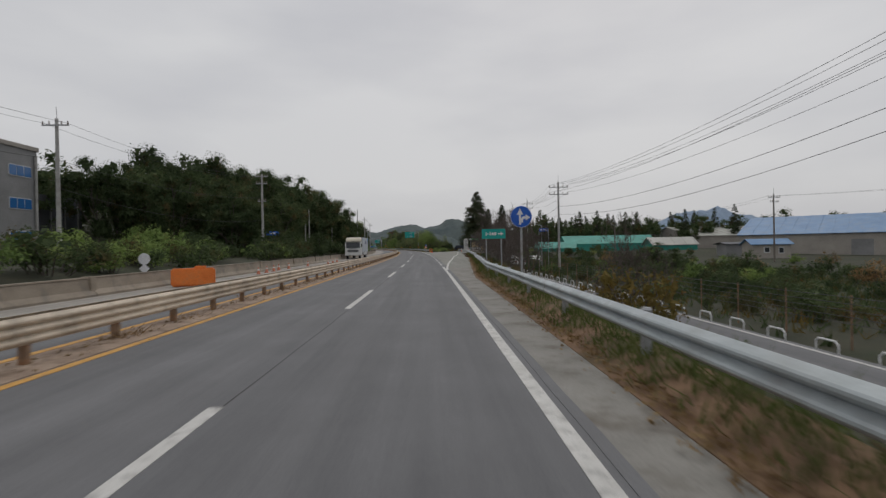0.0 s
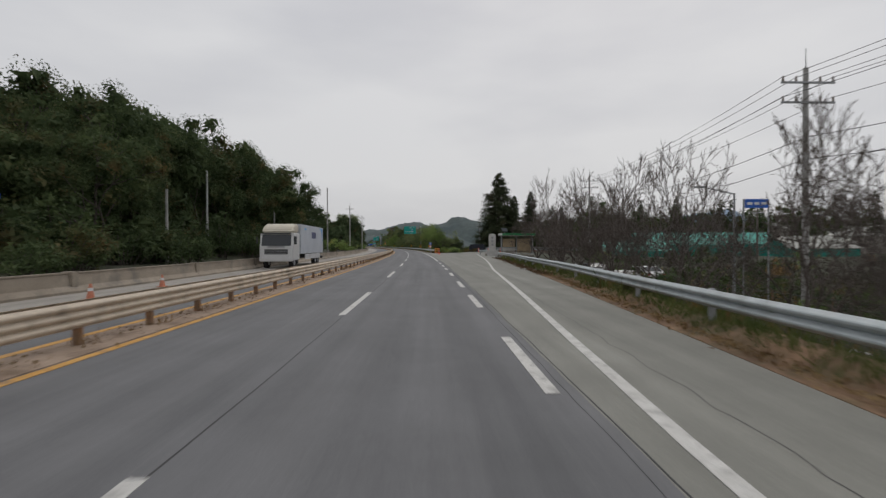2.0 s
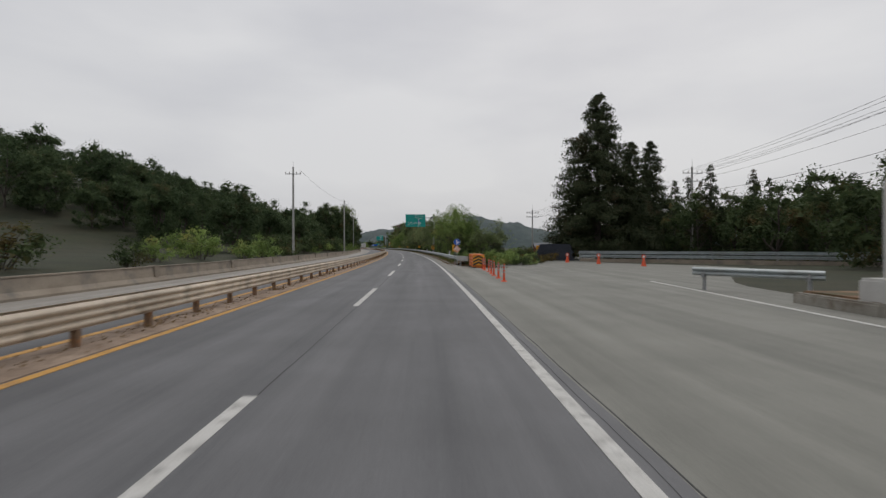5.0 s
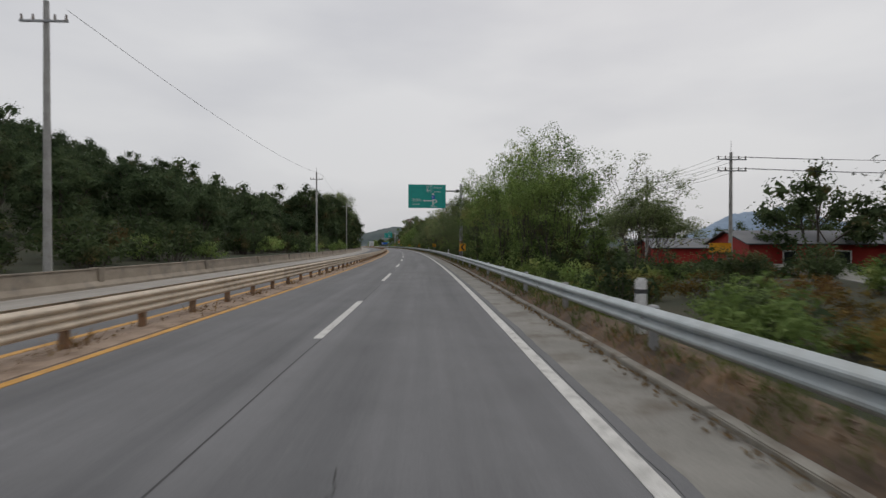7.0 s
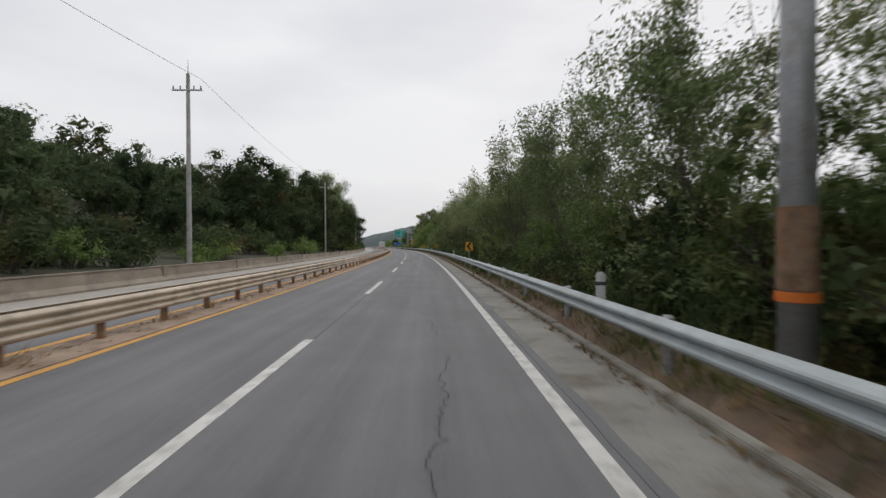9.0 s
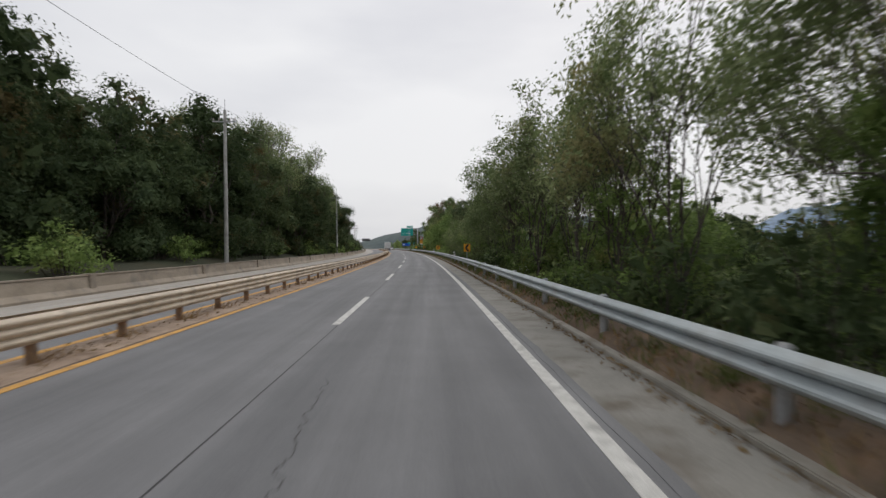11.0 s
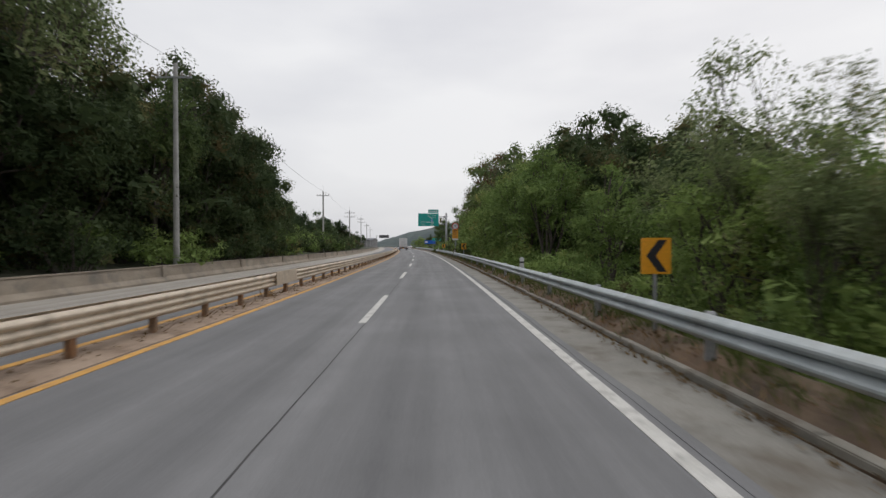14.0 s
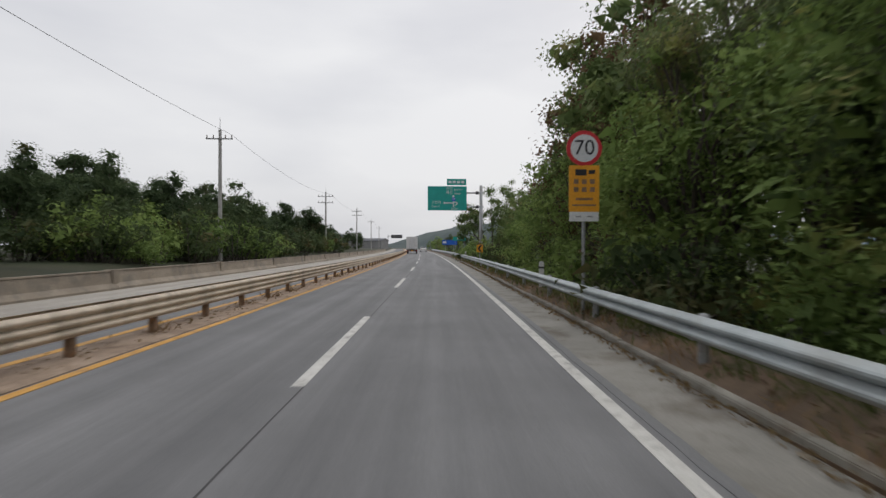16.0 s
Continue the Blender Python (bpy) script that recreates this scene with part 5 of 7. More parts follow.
def chevron(s, d, z, w=0.46, h=0.56):
    root = post_sign("chevron_sign", s, d, "amber chevron sign with a black arrow on a steel post", (0.0,), z + 0.1, random.uniform(-4, 4), "chevron signs", r=0.03)
    part("panel", at_z(plate(rounded(w, h, 0.02), 0.02), 0, 0, z), sign_yellow, root)
    k = [(-0.34, 0.0), (0.06, 0.44), (0.36, 0.44), (-0.02, 0.0), (0.36, -0.44), (0.06, -0.44)]
    part("arrow", at_z(plate([(x * w, y * h) for x, y in k], 0.004), 0, -0.005, z), sign_black, root, "black chevron pointing left")


for s, d, z in ((147.6, 4.72, 1.42), (188.3, 5.0, 1.38), (226.9, 4.8, 1.48), (275.4, 4.9, 1.44), (313.8, 4.85, 1.38), (352.3, 4.8, 1.44), (387.0, 4.9, 1.42)):
    chevron(s, d, z)

v70 = post_sign("speed_limit_sign", 360.6, 4.62, "speed limit sign of 70 over an amber camera notice", (0.0,), 3.7)
part("disc", at_z(plate(disc(0.375), 0.02), 0, 0, 3.63), sign_red, v70, "red ring")
part("face", at_z(plate(disc(0.29), 0.004), 0, -0.005, 3.63), sign_white, v70, "white round face")
lettering("number", "70", 0.33, 0, 3.63, -0.009, sign_black, v70)
part("panel", at_z(plate(rounded(0.64, 0.98, 0.02), 0.02), 0, 0, 2.78), sign_yellow, v70, "amber notice plate")
part("strip", at_z(plate(rounded(0.62, 0.2, 0.015), 0.02), 0, 0, 2.19), sign_white, v70, "white strip below the notice")
part("camera_mark", a_box((0.24, 0.005, 0.13), (-0.07, -0.003, 3.12), 0.002), sign_black, v70)
part("camera_mark", a_box((0.14, 0.005, 0.08), (0.16, -0.003, 3.13), 0.002), sign_black, v70)
for z, xs, w, h in ((2.93, (-0.17, 0.0, 0.17), 0.1, 0.1), (2.76, (-0.17, 0.0, 0.17), 0.1, 0.1), (2.56, (0.0,), 0.36, 0.05), (2.43, (0.0,), 0.5, 0.035), (2.19, (-0.12, 0.12), 0.12, 0.03)):
    for x in xs:
        part("bar", a_box((w, 0.005, h), (x, -0.003, z)), dull_steel if z < 2.3 else rust_mat, v70, "dark bar in place of a line of writing")


def gantry(s, pole_d, left, right, low, high, extra):
    """A roadside mast with a direction sign on two arms over the lane."""
    root = thing("direction_sign", stand(s, pole_d), "green direction sign on a grey steel mast over the lane", "road sign", "overhead direction signs")
    mast = part("mast", a_rod((0, 0, -1.6), (0, 0, high + 0.1), 0.2, 0.15, 20), dull_steel, root, smooth=True)
    part("band", a_rod((0, 0, 1.05), (0, 0, 1.95), 0.203, 0.198, 20), rust_mat, mast, "peeling red-brown band")
    part("band", a_rod((0, 0, 0.92), (0, 0, 1.03), 0.215, 0.215, 20), orange_plastic, mast, "orange strap")
    x0, x1, zm = left - pole_d, right - pole_d, (low + high) / 2
    for z in (high - 0.62, low + 0.38):
        part("arm", a_rod((0.25, 0, z), (x0 + 0.3, 0, z), 0.085, 0.06, 14), dull_steel, root)
        part("flange", a_rod((-0.52, 0, z), (-0.24, 0, z), 0.16, 0.16, 8), dark_metal, root)
    w, h, cx = x1 - x0, high - low, (x0 + x1) / 2
    panel = part("panel", at_z(plate(rounded(w, h, 0.05), 0.06), cx, -0.16, zm), sign_green, root, "green sign panel")
    for i in range(4):
        part("rib", a_box((0.05, 0.05, h * 0.94), (x0 + w * (0.14 + 0.24 * i), -0.07, zm)), dull_steel, panel)
    y = -0.168
    px = lambda f: x0 + w * f
    pz = lambda f: high - h * f
    lettering("place_name", "진천", 0.27, px(0.555), pz(0.105), y, sign_white, panel)
    lettering("place_name", "죽산", 0.27, px(0.555), pz(0.27), y, sign_white, panel)
    lettering("place_name", "Jincheon", 0.2, px(0.68), pz(0.13), y, sign_white, panel, "LEFT", 0.9)
    lettering("place_name", "Juksan", 0.2, px(0.69), pz(0.30), y, sign_white, panel, "LEFT", 0.9)
    lettering("place_name", "고안리", 0.26, px(0.22), pz(0.67), y, sign_white, panel)
    lettering("place_name", "Goan-ri", 0.2, px(0.2), pz(0.83), y, sign_white, panel, "CENTER", 0.9)
    lettering("distance", "200m", 0.22, px(0.68), pz(0.93), y, sign_white, panel)
    part("arrow", at_z(plate(arrow_up(0.3, 0.55), 0.006), px(0.66), y, pz(0.58)), sign_white, panel, "white arrow pointing ahead")
    part("stem", a_box((0.11, 0.006, 0.6), (px(0.66), y, pz(0.735))), sign_white, panel)
    part("arrow", at_z(plate([(0, 0), (0.2, 0.12), (0.2, 0.05), (1.0, 0.05), (1.0, -0.05), (0.2, -0.05), (0.2, -0.12)], 0.006), px(0.39), y, pz(0.69)), sign_white, panel, "white arrow pointing left")
    loop = [(0.0, 0.0), (0.25, 0.02), (0.4, -0.1), (0.42, -0.22), (0.3, -0.34), (0.12, -0.42), (0.12, -0.32), (0.26, -0.24), (0.3, -0.16), (0.24, -0.08), (0.0, -0.09)]
    part("turn_back", at_z(plate([(x, z + 0.05) for x, z in loop], 0.006), px(0.66), y - 0.002, pz(0.66)), sign_white, panel)
    badge = part("route_badge", at_z(plate(disc(0.2, 26), 0.008), px(0.665), y - 0.006, pz(0.54)), sign_blue, panel, "blue oval route badge")
    lettering("route_number", "17", 0.2, px(0.665), pz(0.54), y - 0.014, sign_white, badge)
    if extra:
        part("upper_panel", at_z(plate(rounded(w * 0.5, 0.62, 0.04), 0.05), px(0.74), -0.16, high + 0.42), sign_green, root, "small green panel above")
        for i in range(4):
            part("bar", a_box((0.3, 0.006, 0.24), (px(0.57 + 0.11 * i), y - 0.002, high + 0.42)), sign_white, root, "white bar in place of writing")
        for x in (0.62, 0.86):
            part("bracket", a_box((0.06, 0.05, 1.2), (px(x), -0.09, high + 0.1)), dull_steel, root)


gantry(199.9, 6.0, 0.65, 4.42, 5.28, 7.65, False)
gantry(399.0, 6.25, 1.0, 4.82, 5.1, 7.47, True)
far_sign = thing("direction_sign", stand(640, -12.6), "dark back of a direction sign over the oncoming lanes", "road sign")
part("mast", a_rod((0, 0, -1), (0, 0, 8.2), 0.22, 0.18, 14), dull_steel, far_sign)
part("arm", a_rod((0, 0, 7.6), (8, 0, 7.6), 0.1, 0.08, 10), dull_steel, far_sign)
part("panel", a_box((6.4, 0.1, 2.0), (5.0, 0.1, 7.4), 0.03), dark_metal, far_sign)
green_far = post_sign("green_direction_sign", 452, 8.2, "small green direction sign beside the road", (-0.9, 0.9), 3.6)
part("panel", at_z(plate(rounded(2.6, 0.8), 0.04), 0, 0, 3.2), sign_green, green_far)
part("bar", a_box((1.4, 0.008, 0.22), (0.1, -0.006, 3.2)), sign_white, green_far, "white bar in place of writing")
blue_far = post_sign("blue_board", 470, 7.4, "blue board with a white band beside the road", (-1.0, 1.0), 3.0)
part("panel", at_z(plate(rounded(3.6, 1.2), 0.05), 0, 0, 2.6), sign_blue, blue_far)
part("bar", a_box((0.8, 0.008, 0.5), (-1.2, -0.006, 2.6)), sign_white, blue_far, "white bar in place of writing")


def street_board(s, d, z, top, w, h, label):
    root = post_sign("blue_street_sign", s, d, label, (-w / 2, w / 2), top, 0, "", z)
    part("panel", at_z(plate(rounded(w * 0.94, h), 0.03), 0, 0, top - h / 2), sign_blue, root)
    for i in range(3):
        part("bar", a_box((w * 0.2, 0.006, h * 0.3), (-w * 0.28 + i * w * 0.28, -0.005, top - h / 2)), sign_white, root, "white bar in place of writing")


street_board(64, 17.4, -1.9, 5.6, 1.2, 0.42, "blue street sign between two posts on the lower street")

# round reflector above a diamond on the far barrier
mk = thing("marker_sign", stand(23.8, -11.3, 0.6), "white round marker over a diamond plate on the barrier", "road sign")
part("post", a_rod((0, 0.03, -0.05), (0, 0.03, 0.85), 0.025), dull_steel, mk)
part("disc", at_z(plate(disc(0.27), 0.02), 0, 0, 0.62), sign_white, mk)
part("diamond", at_z(plate([(-0.24, 0), (0, -0.24), (0.24, 0), (0, 0.24)], 0.02), 0, 0, 0.16), sign_white, mk)


def delineator_post(s, d, z=0.0):
    root = thing("delineator", stand(s, d, z), "short white delineator post with a grey reflector band", "delineator", "delineators along the rail")
    part("stick", a_box((0.17, 0.08, 1.4), (0, 0, 0.32), 0.03), reflect_white, root)
    part("band", a_box((0.174, 0.084, 0.07), (0, 0, 0.82), 0.004), dark_metal, root)


for s, d in ((156.8, 4.95), (203.2, 4.98), (243.0, 4.95), (288.0, 4.95), (325.8, 4.98), (366.5, 4.98), (402, 4.98)):
    delineator_post(s, d, 0.05)

# ---------- crash cushion, delineator tubes, cones ----------
oc = thing("crash_cushion", stand(142.85, 5.96, -0.04, -2), "orange ribbed crash cushion with a black and yellow chevron face", "crash cushion")
for i in range(4):
    for j in range(3):
        zc, h = 0.17 + 0.235 * i, 0.2
        bm = bmesh.new()
        sec = [(-0.36, -h / 2), (-0.44, -h / 4), (-0.44, h / 4), (-0.36, h / 2), (0.36, h / 2), (0.44, h / 4), (0.44, -h / 4), (0.36, -h / 2)]
        ends = [[bm.verts.new((x, y, zc + z)) for x, z in sec] for y in (-1.8 + 1.21 * j, -0.62 + 1.21 * j)]
        bm.faces.new(ends[0])
        bm.faces.new(ends[1])
        for k in range(8):
            bm.faces.new((ends[0][k], ends[0][(k + 1) % 8], ends[1][(k + 1) % 8], ends[1][k]))
        part("rib", bm, orange_plastic, oc)
part("core", a_box((0.7, 3.6, 0.94), (0, 0, 0.5), 0.02), orange_plastic, oc)
part("lid", a_box((0.86, 3.64, 0.05), (0, 0, 1.0), 0.02), orange_plastic, oc)
face = part("face", a_box((0.82, 0.02, 0.7), (0, -1.835, 0.59), 0.006), sign_yellow, oc, "yellow front plate")
for i in range(3):
    z = 0.4 + 0.22 * i
    for sx in (-1, 1):
        part("stripe", at_z(plate([(0, 0.11), (0, -0.02), (sx * 0.4, -0.2), (sx * 0.4, -0.07)] if sx > 0 else [(0, 0.11), (sx * 0.4, -0.07), (sx * 0.4, -0.2), (0, -0.02)], 0.006), 0, -1.853, z), sign_black, face, "black slanted stripe")
for sx in (-0.28, 0.28):
    part("foot", a_box((0.2, 0.1, 0.1), (sx, -1.8, 0.05), 0.01), sign_black, oc)


def tube_post(s, d, label="orange-red flexible post with grey reflective bands", height=0.78):
    root = thing("flexible_post", stand(s, d, 0.004), label, "traffic post", "flexible posts before the crash cushion")
    part("base", at_z(a_rod((0, 0, 0), (0, 0, 0.05), 0.15, 0.11, 18), 0, 0, 0), red_plastic, root)
    part("tube", a_rod((0, 0, 0.04), (0, 0, height), 0.05, 0.042, 14), red_plastic, root, smooth=False)
    for z in (height - 0.12, height - 0.26, height - 0.4):
        part("band", a_rod((0, 0, z), (0, 0, z + 0.06), 0.051, 0.05, 14), dull_steel, root, "grey reflective band")


for s, d in ((127.2, 5.35), (129.4, 5.45), (131.5, 5.54), (133.4, 5.68), (135.6, 5.85), (137.6, 5.88), (139.4, 6.0)):
    tube_post(s, d)


def big_cone(s, d):
    root = thing("marker_cone", stand(s, d, 0.004), "orange marker cone with a round red plate on top", "traffic cone", "marker cones on the apron")
    part("cone", a_rod((0, 0, 0.0), (0, 0, 0.62), 0.2, 0.07, 16), red_plastic, root)
    part("plate", at_z(plate(disc(0.17, 20), 0.02), 0, 0, 0.76), red_plastic, root)
    part("mark", at_z(plate(disc(0.1, 16), 0.006), 0, -0.008, 0.76), reflect_white, root)


for s, d in ((153.0, 16.2), (148.8, 17.7), (143.5, 19.3)):
    big_cone(s, d)


faded_cone = surface("faded_orange", (0.5, 0.16, 0.09), (0.58, 0.24, 0.15), 3, 20, 0.7)


def small_cone(s, d):
    root = thing("traffic_cone", stand(s, d, fall(d) + 0.004), "small faded orange traffic cone on the far lane", "traffic cone", "cones on the far lane")
    part("base", a_box((0.3, 0.3, 0.03), (0, 0, 0.015), 0.005), faded_cone, root)
    part("cone", a_rod((0, 0, 0.03), (0, 0, 0.5), 0.12, 0.03, 14), faded_cone, root)
    part("band", a_rod((0, 0, 0.27), (0, 0, 0.37), 0.078, 0.061, 14), reflect_white, root)


for s, d in ((34.6, -9.6), (37, -9.8), (39, -9.9), (41, -10.1), (44, -10.1), (49, -9.6), (53, -8.4), (57, -8.6), (62, -9)):
    small_cone(s, d)
wb = thing("water_barrier", stand(24.2, -9.2, fall(-9.2), 20), "orange plastic water-filled barrier on the far lane", "barrier")
part("block", a_box((1.9, 0.5, 0.85), (0, 0, 0.43), 0.07), orange_plastic, wb)
part("cap", a_box((0.5, 0.3, 0.12), (0.3, 0, 0.9), 0.03), orange_plastic, wb)

# ---------- junction: shelter, stone, pile ----------
glass_dark, gn, gl, gb = nodes_of("tinted_glass", 0.08)
gb.inputs["Base Color"].default_value = (0.03, 0.035, 0.04, 1)
tan_panel = surface("tan_board", (0.4, 0.3, 0.18), (0.5, 0.385, 0.245), 2, 25, 0.7, dirt=(0.3, 0.23, 0.15))
grey_panel = surface("grey_board", (0.42, 0.4, 0.37), (0.52, 0.5, 0.46), 2, 25, 0.7)
roof_green = surface("green_paint", (0.01, 0.2, 0.06), (0.02, 0.27, 0.09), 2, 30, 0.5)
granite = surface("pale_granite", (0.46, 0.45, 0.43), (0.58, 0.57, 0.55), 1.5, 60, 0.8, bump=0.2)
sh = thing("bus_shelter", stand(110.2, 12.95, 0.0, -6), "bus shelter with a green roof and tan back panels", "bus shelter")
part("plinth", a_box((4.7, 1.9, 0.26), (2.3, 0.8, 0.1), 0.03), kerb_mat, sh)
roof = part("roof", a_box((5.0, 2.2, 0.3), (2.3, 0.75, 3.08), 0.05), roof_green, sh, "green roof with a pale nose")
part("fascia", a_box((0.5, 2.22, 0.28), (0.0, 0.75, 3.08), 0.05), reflect_white, roof)
part("ceiling", a_box((4.7, 2.0, 0.05), (2.3, 0.75, 2.9), 0.01), grey_panel, roof)
for x, y in ((0.15, 0.0), (0.15, 1.5), (2.35, 1.5), (4.45, 0.0), (4.45, 1.5)):
    part("column", a_box((0.1, 0.1, 2.75), (x, y, 1.5), 0.01), dull_steel, sh)
part("back_panel", a_box((1.9, 0.05, 2.0), (3.42, 1.52, 1.5), 0.01), tan_panel, sh, "tan board")
part("back_panel", a_box((1.7, 0.05, 1.2), (1.25, 1.52, 1.9), 0.01), tan_panel, sh, "tan board")
part("lower_panel", a_box((1.7, 0.05, 0.75), (1.25, 1.52, 0.78), 0.01), grey_panel, sh, "grey board")
part("side_panel", a_box((0.04, 1.3, 1.9), (4.45, 0.75, 1.5), 0.01), glass_dark, sh, "dark glass")
part("bench", a_box((3.4, 0.4, 0.08), (2.4, 1.2, 0.72), 0.02), wood_pole, sh)
part("solar_panel", a_box((0.9, 0.06, 0.6), (0, 0, 0), 0.01, pose(0.6, 0.9, 3.75, -35, 0, 25)), glass_dark, sh, "tilted solar panel")
part("solar_post", a_rod((0.6, 0.9, 3.2), (0.6, 0.9, 3.75), 0.03), dull_steel, sh)

st = thing("stone_monument", stand(116, 12.7, 0.0), "tall pale granite stone with rounded top on a base", "monument")
out = [(-0.5, 0)] + [(-0.52 + 0.04 * i, 2.1 + 0.0 * i) for i in range(1)] + [(0.5 * math.cos(math.pi - math.pi * i / 12), 2.1 + 0.42 * math.sin(math.pi * i / 12)) for i in range(1, 12)] + [(0.52, 2.1), (0.5, 0)]
part("stone", at_z(plate(out, 0.4), 0, -0.2, 0.82), granite, st)
part("base", a_box((1.7, 1.0, 0.9), (0, 0, 0.38), 0.06), granite, st)
for i in range(3):
    part("bar", a_box((0.3, 0.01, 0.34), (0, -0.206, 2.7 - 0.52 * i), 0.002), dull_steel, st, "grey bar in place of an inscription")
bed = thing("planted_bed", stand(117, 13.6, 0.0, -6), "low stone-edged planted bed under the monument", "planting bed")
part("edging", a_box((4.4, 3.0, 0.4), (0.4, 0, 0.1), 0.05), kerb_mat, bed)
part("soil", a_box((4.1, 2.7, 0.1), (0.4, 0, 0.3), 0.04), soil, bed)
rail_stub = thing("bed_rail", stand(121.5, 12.8, 0.0), "short galvanised rail beside the planted bed", "guard rail")
ob = piece("beam", road_beam, steel, rail_stub)
ob.matrix_basis = pose(0, 0, 0.05, 0, 0, 35)
for y in (-1.6, 1.6):
    ob = piece("post", road_post, dull_steel, rail_stub)
    ob.matrix_basis = pose(-0.57 * y, 0.82 * y, 0, 0, 0, 35)

tarp = surface("dark_tarpaulin", (0.012, 0.016, 0.03), (0.03, 0.036, 0.055), 2, 12, 0.45, bump=0.6)
pile = thing("covered_pile", stand(160.5, 17.2, 0.0, -20), "pile of goods under dark blue tarpaulin", "covered pile")
for i in range(7):
    part("bale", a_box((4.2 - 0.1 * i + random.uniform(-0.2, 0.2), 2.4, 0.26), (random.uniform(-0.1, 0.1), 0, 0.14 + 0.26 * i), 0.09), tarp, pile)

# ---------- utility poles and cables ----------
def pole(name, s, d, top, arms, label, z=None, r=0.15, material=None, group="utility poles", turn=0.0, extra=True):
    z0 = land(s, d) if z is None else z
    root = thing(name, stand(s, d, z0, turn), label, "utility pole", group)
    h = top - z0
    part("shaft", a_rod((0, 0, -0.8), (0, 0, h), r * 1.15, r * 0.72, 16), material or pole_concrete, root, smooth=False)
    for drop, half in arms:
        arm = part("crossarm", a_box((2 * half, 0.09, 0.09), (0, -0.14, h - drop), 0.008), dull_steel, root)
        for x in (-half + 0.08, -half * 0.45, half * 0.45, half - 0.08):
            part("insulator", a_rod((x, -0.14, h - drop + 0.04), (x, -0.14, h - drop + 0.28), 0.055, 0.04, 8), porcelain, arm)
    if arms and extra:
        part("lightning_rod", a_rod((0, 0, h), (0, 0, h + 0.9), 0.02, 0.01, 6), dark_metal, root)
    return at(s, d, top), heading(s) + radians(turn)


def cable(a, b, sag, r=0.012, label="black overhead cable slung between poles", group="overhead cables"):
    a, b = Vector(a), Vector(b)
    cu = bpy.data.curves.new("cable", "CURVE")
    cu.dimensions, cu.bevel_depth, cu.bevel_resolution = "3D", r, 1
    sp = cu.splines.new("POLY")
    sp.points.add(16)
    for i, p in enumerate(sp.points):
        t = i / 16
        q = a.lerp(b, t)
        p.co = (q.x, q.y, q.z - 4 * sag * t * (1 - t), 1)
    cu.materials.append(wire_mat)
    return tagged(new("overhead_cable", cu), label, "cable", group)


def on_arm(base, x, drop):
    p, a = base
    return p + Vector((math.cos(a) * x, math.sin(a) * x, -drop + 0.25))


LEFT = [(-6, -25, 11.5, ((0.6, 0.95),)), (36.5, -24.3, 11.2, ((0.5, 0.95),)), (63.1, -18.3, 11.0, ((0.3, 0.8), (1.2, 0.7), (3.4, 0.5))), (171.5, -14.3, 11.9, ((0.9, 1.0),)),
        (227.4, -13.3, 12.7, ((1.1, 0.95),)), (279.7, -13.5, 12.3, ((0.9, 0.9),)), (333.9, -12.5, 11.5, ((0.8, 0.95),)), (388.0, -14.6, 10.3, ((0.7, 1.0),)),
        (430.2, -15.0, 10.2, ((0.7, 1.2), (1.7, 1.2))), (476, -15.5, 11.0, ((0.7, 1.2), (1.7, 1.2))), (530, -16, 11.0, ((0.7, 1.2),)), (590, -16, 11.0, ((0.7, 1.2),))]
left = [pole("utility_pole", s, d, top, arms, "pale concrete utility pole with a steel crossarm beyond the barrier") for s, d, top, arms in LEFT]
for i, (a, b) in enumerate(zip(left, left[1:])):
    if i == 2:
        continue
    for x in ((-0.8, 0.8) if i < 2 else (0.85,)):
        cable(on_arm(a, x, 0.6), on_arm(b, x, 0.6), 0.9, 0.011)
    if i < 3:
        cable(on_arm(a, 0, 3.2), on_arm(b, 0, 3.2), 0.8, 0.014)
cable(on_arm(left[2], 0, 6.0), on_arm(left[1], 0, 5.2), 1.0, 0.016)
for s, d, top in ((86.7, -17.6, 8.3), (76.3, -16.0, 5.5), (122.2, -13.0, 10.9), (104.0, -16.5, 6.0)):
    pole("steel_post", s, d, top, (), "plain grey post beyond the barrier", r=0.11, group="plain posts")
sgn = thing("blue_direction_plate", stand(63.1, -18.0, 3.6), "small blue plate fixed to a utility pole", "road sign")
part("panel", at_z(plate(rounded(1.5, 0.5), 0.03), 0.9, -0.05, 0), sign_blue, sgn)
part("bar", a_box((0.8, 0.006, 0.16), (0.95, -0.056, 0)), sign_white, sgn, "white bar in place of writing")
part("clamp", a_box((0.4, 0.06, 0.06), (0.1, 0, 0), 0.01), dull_steel, sgn)

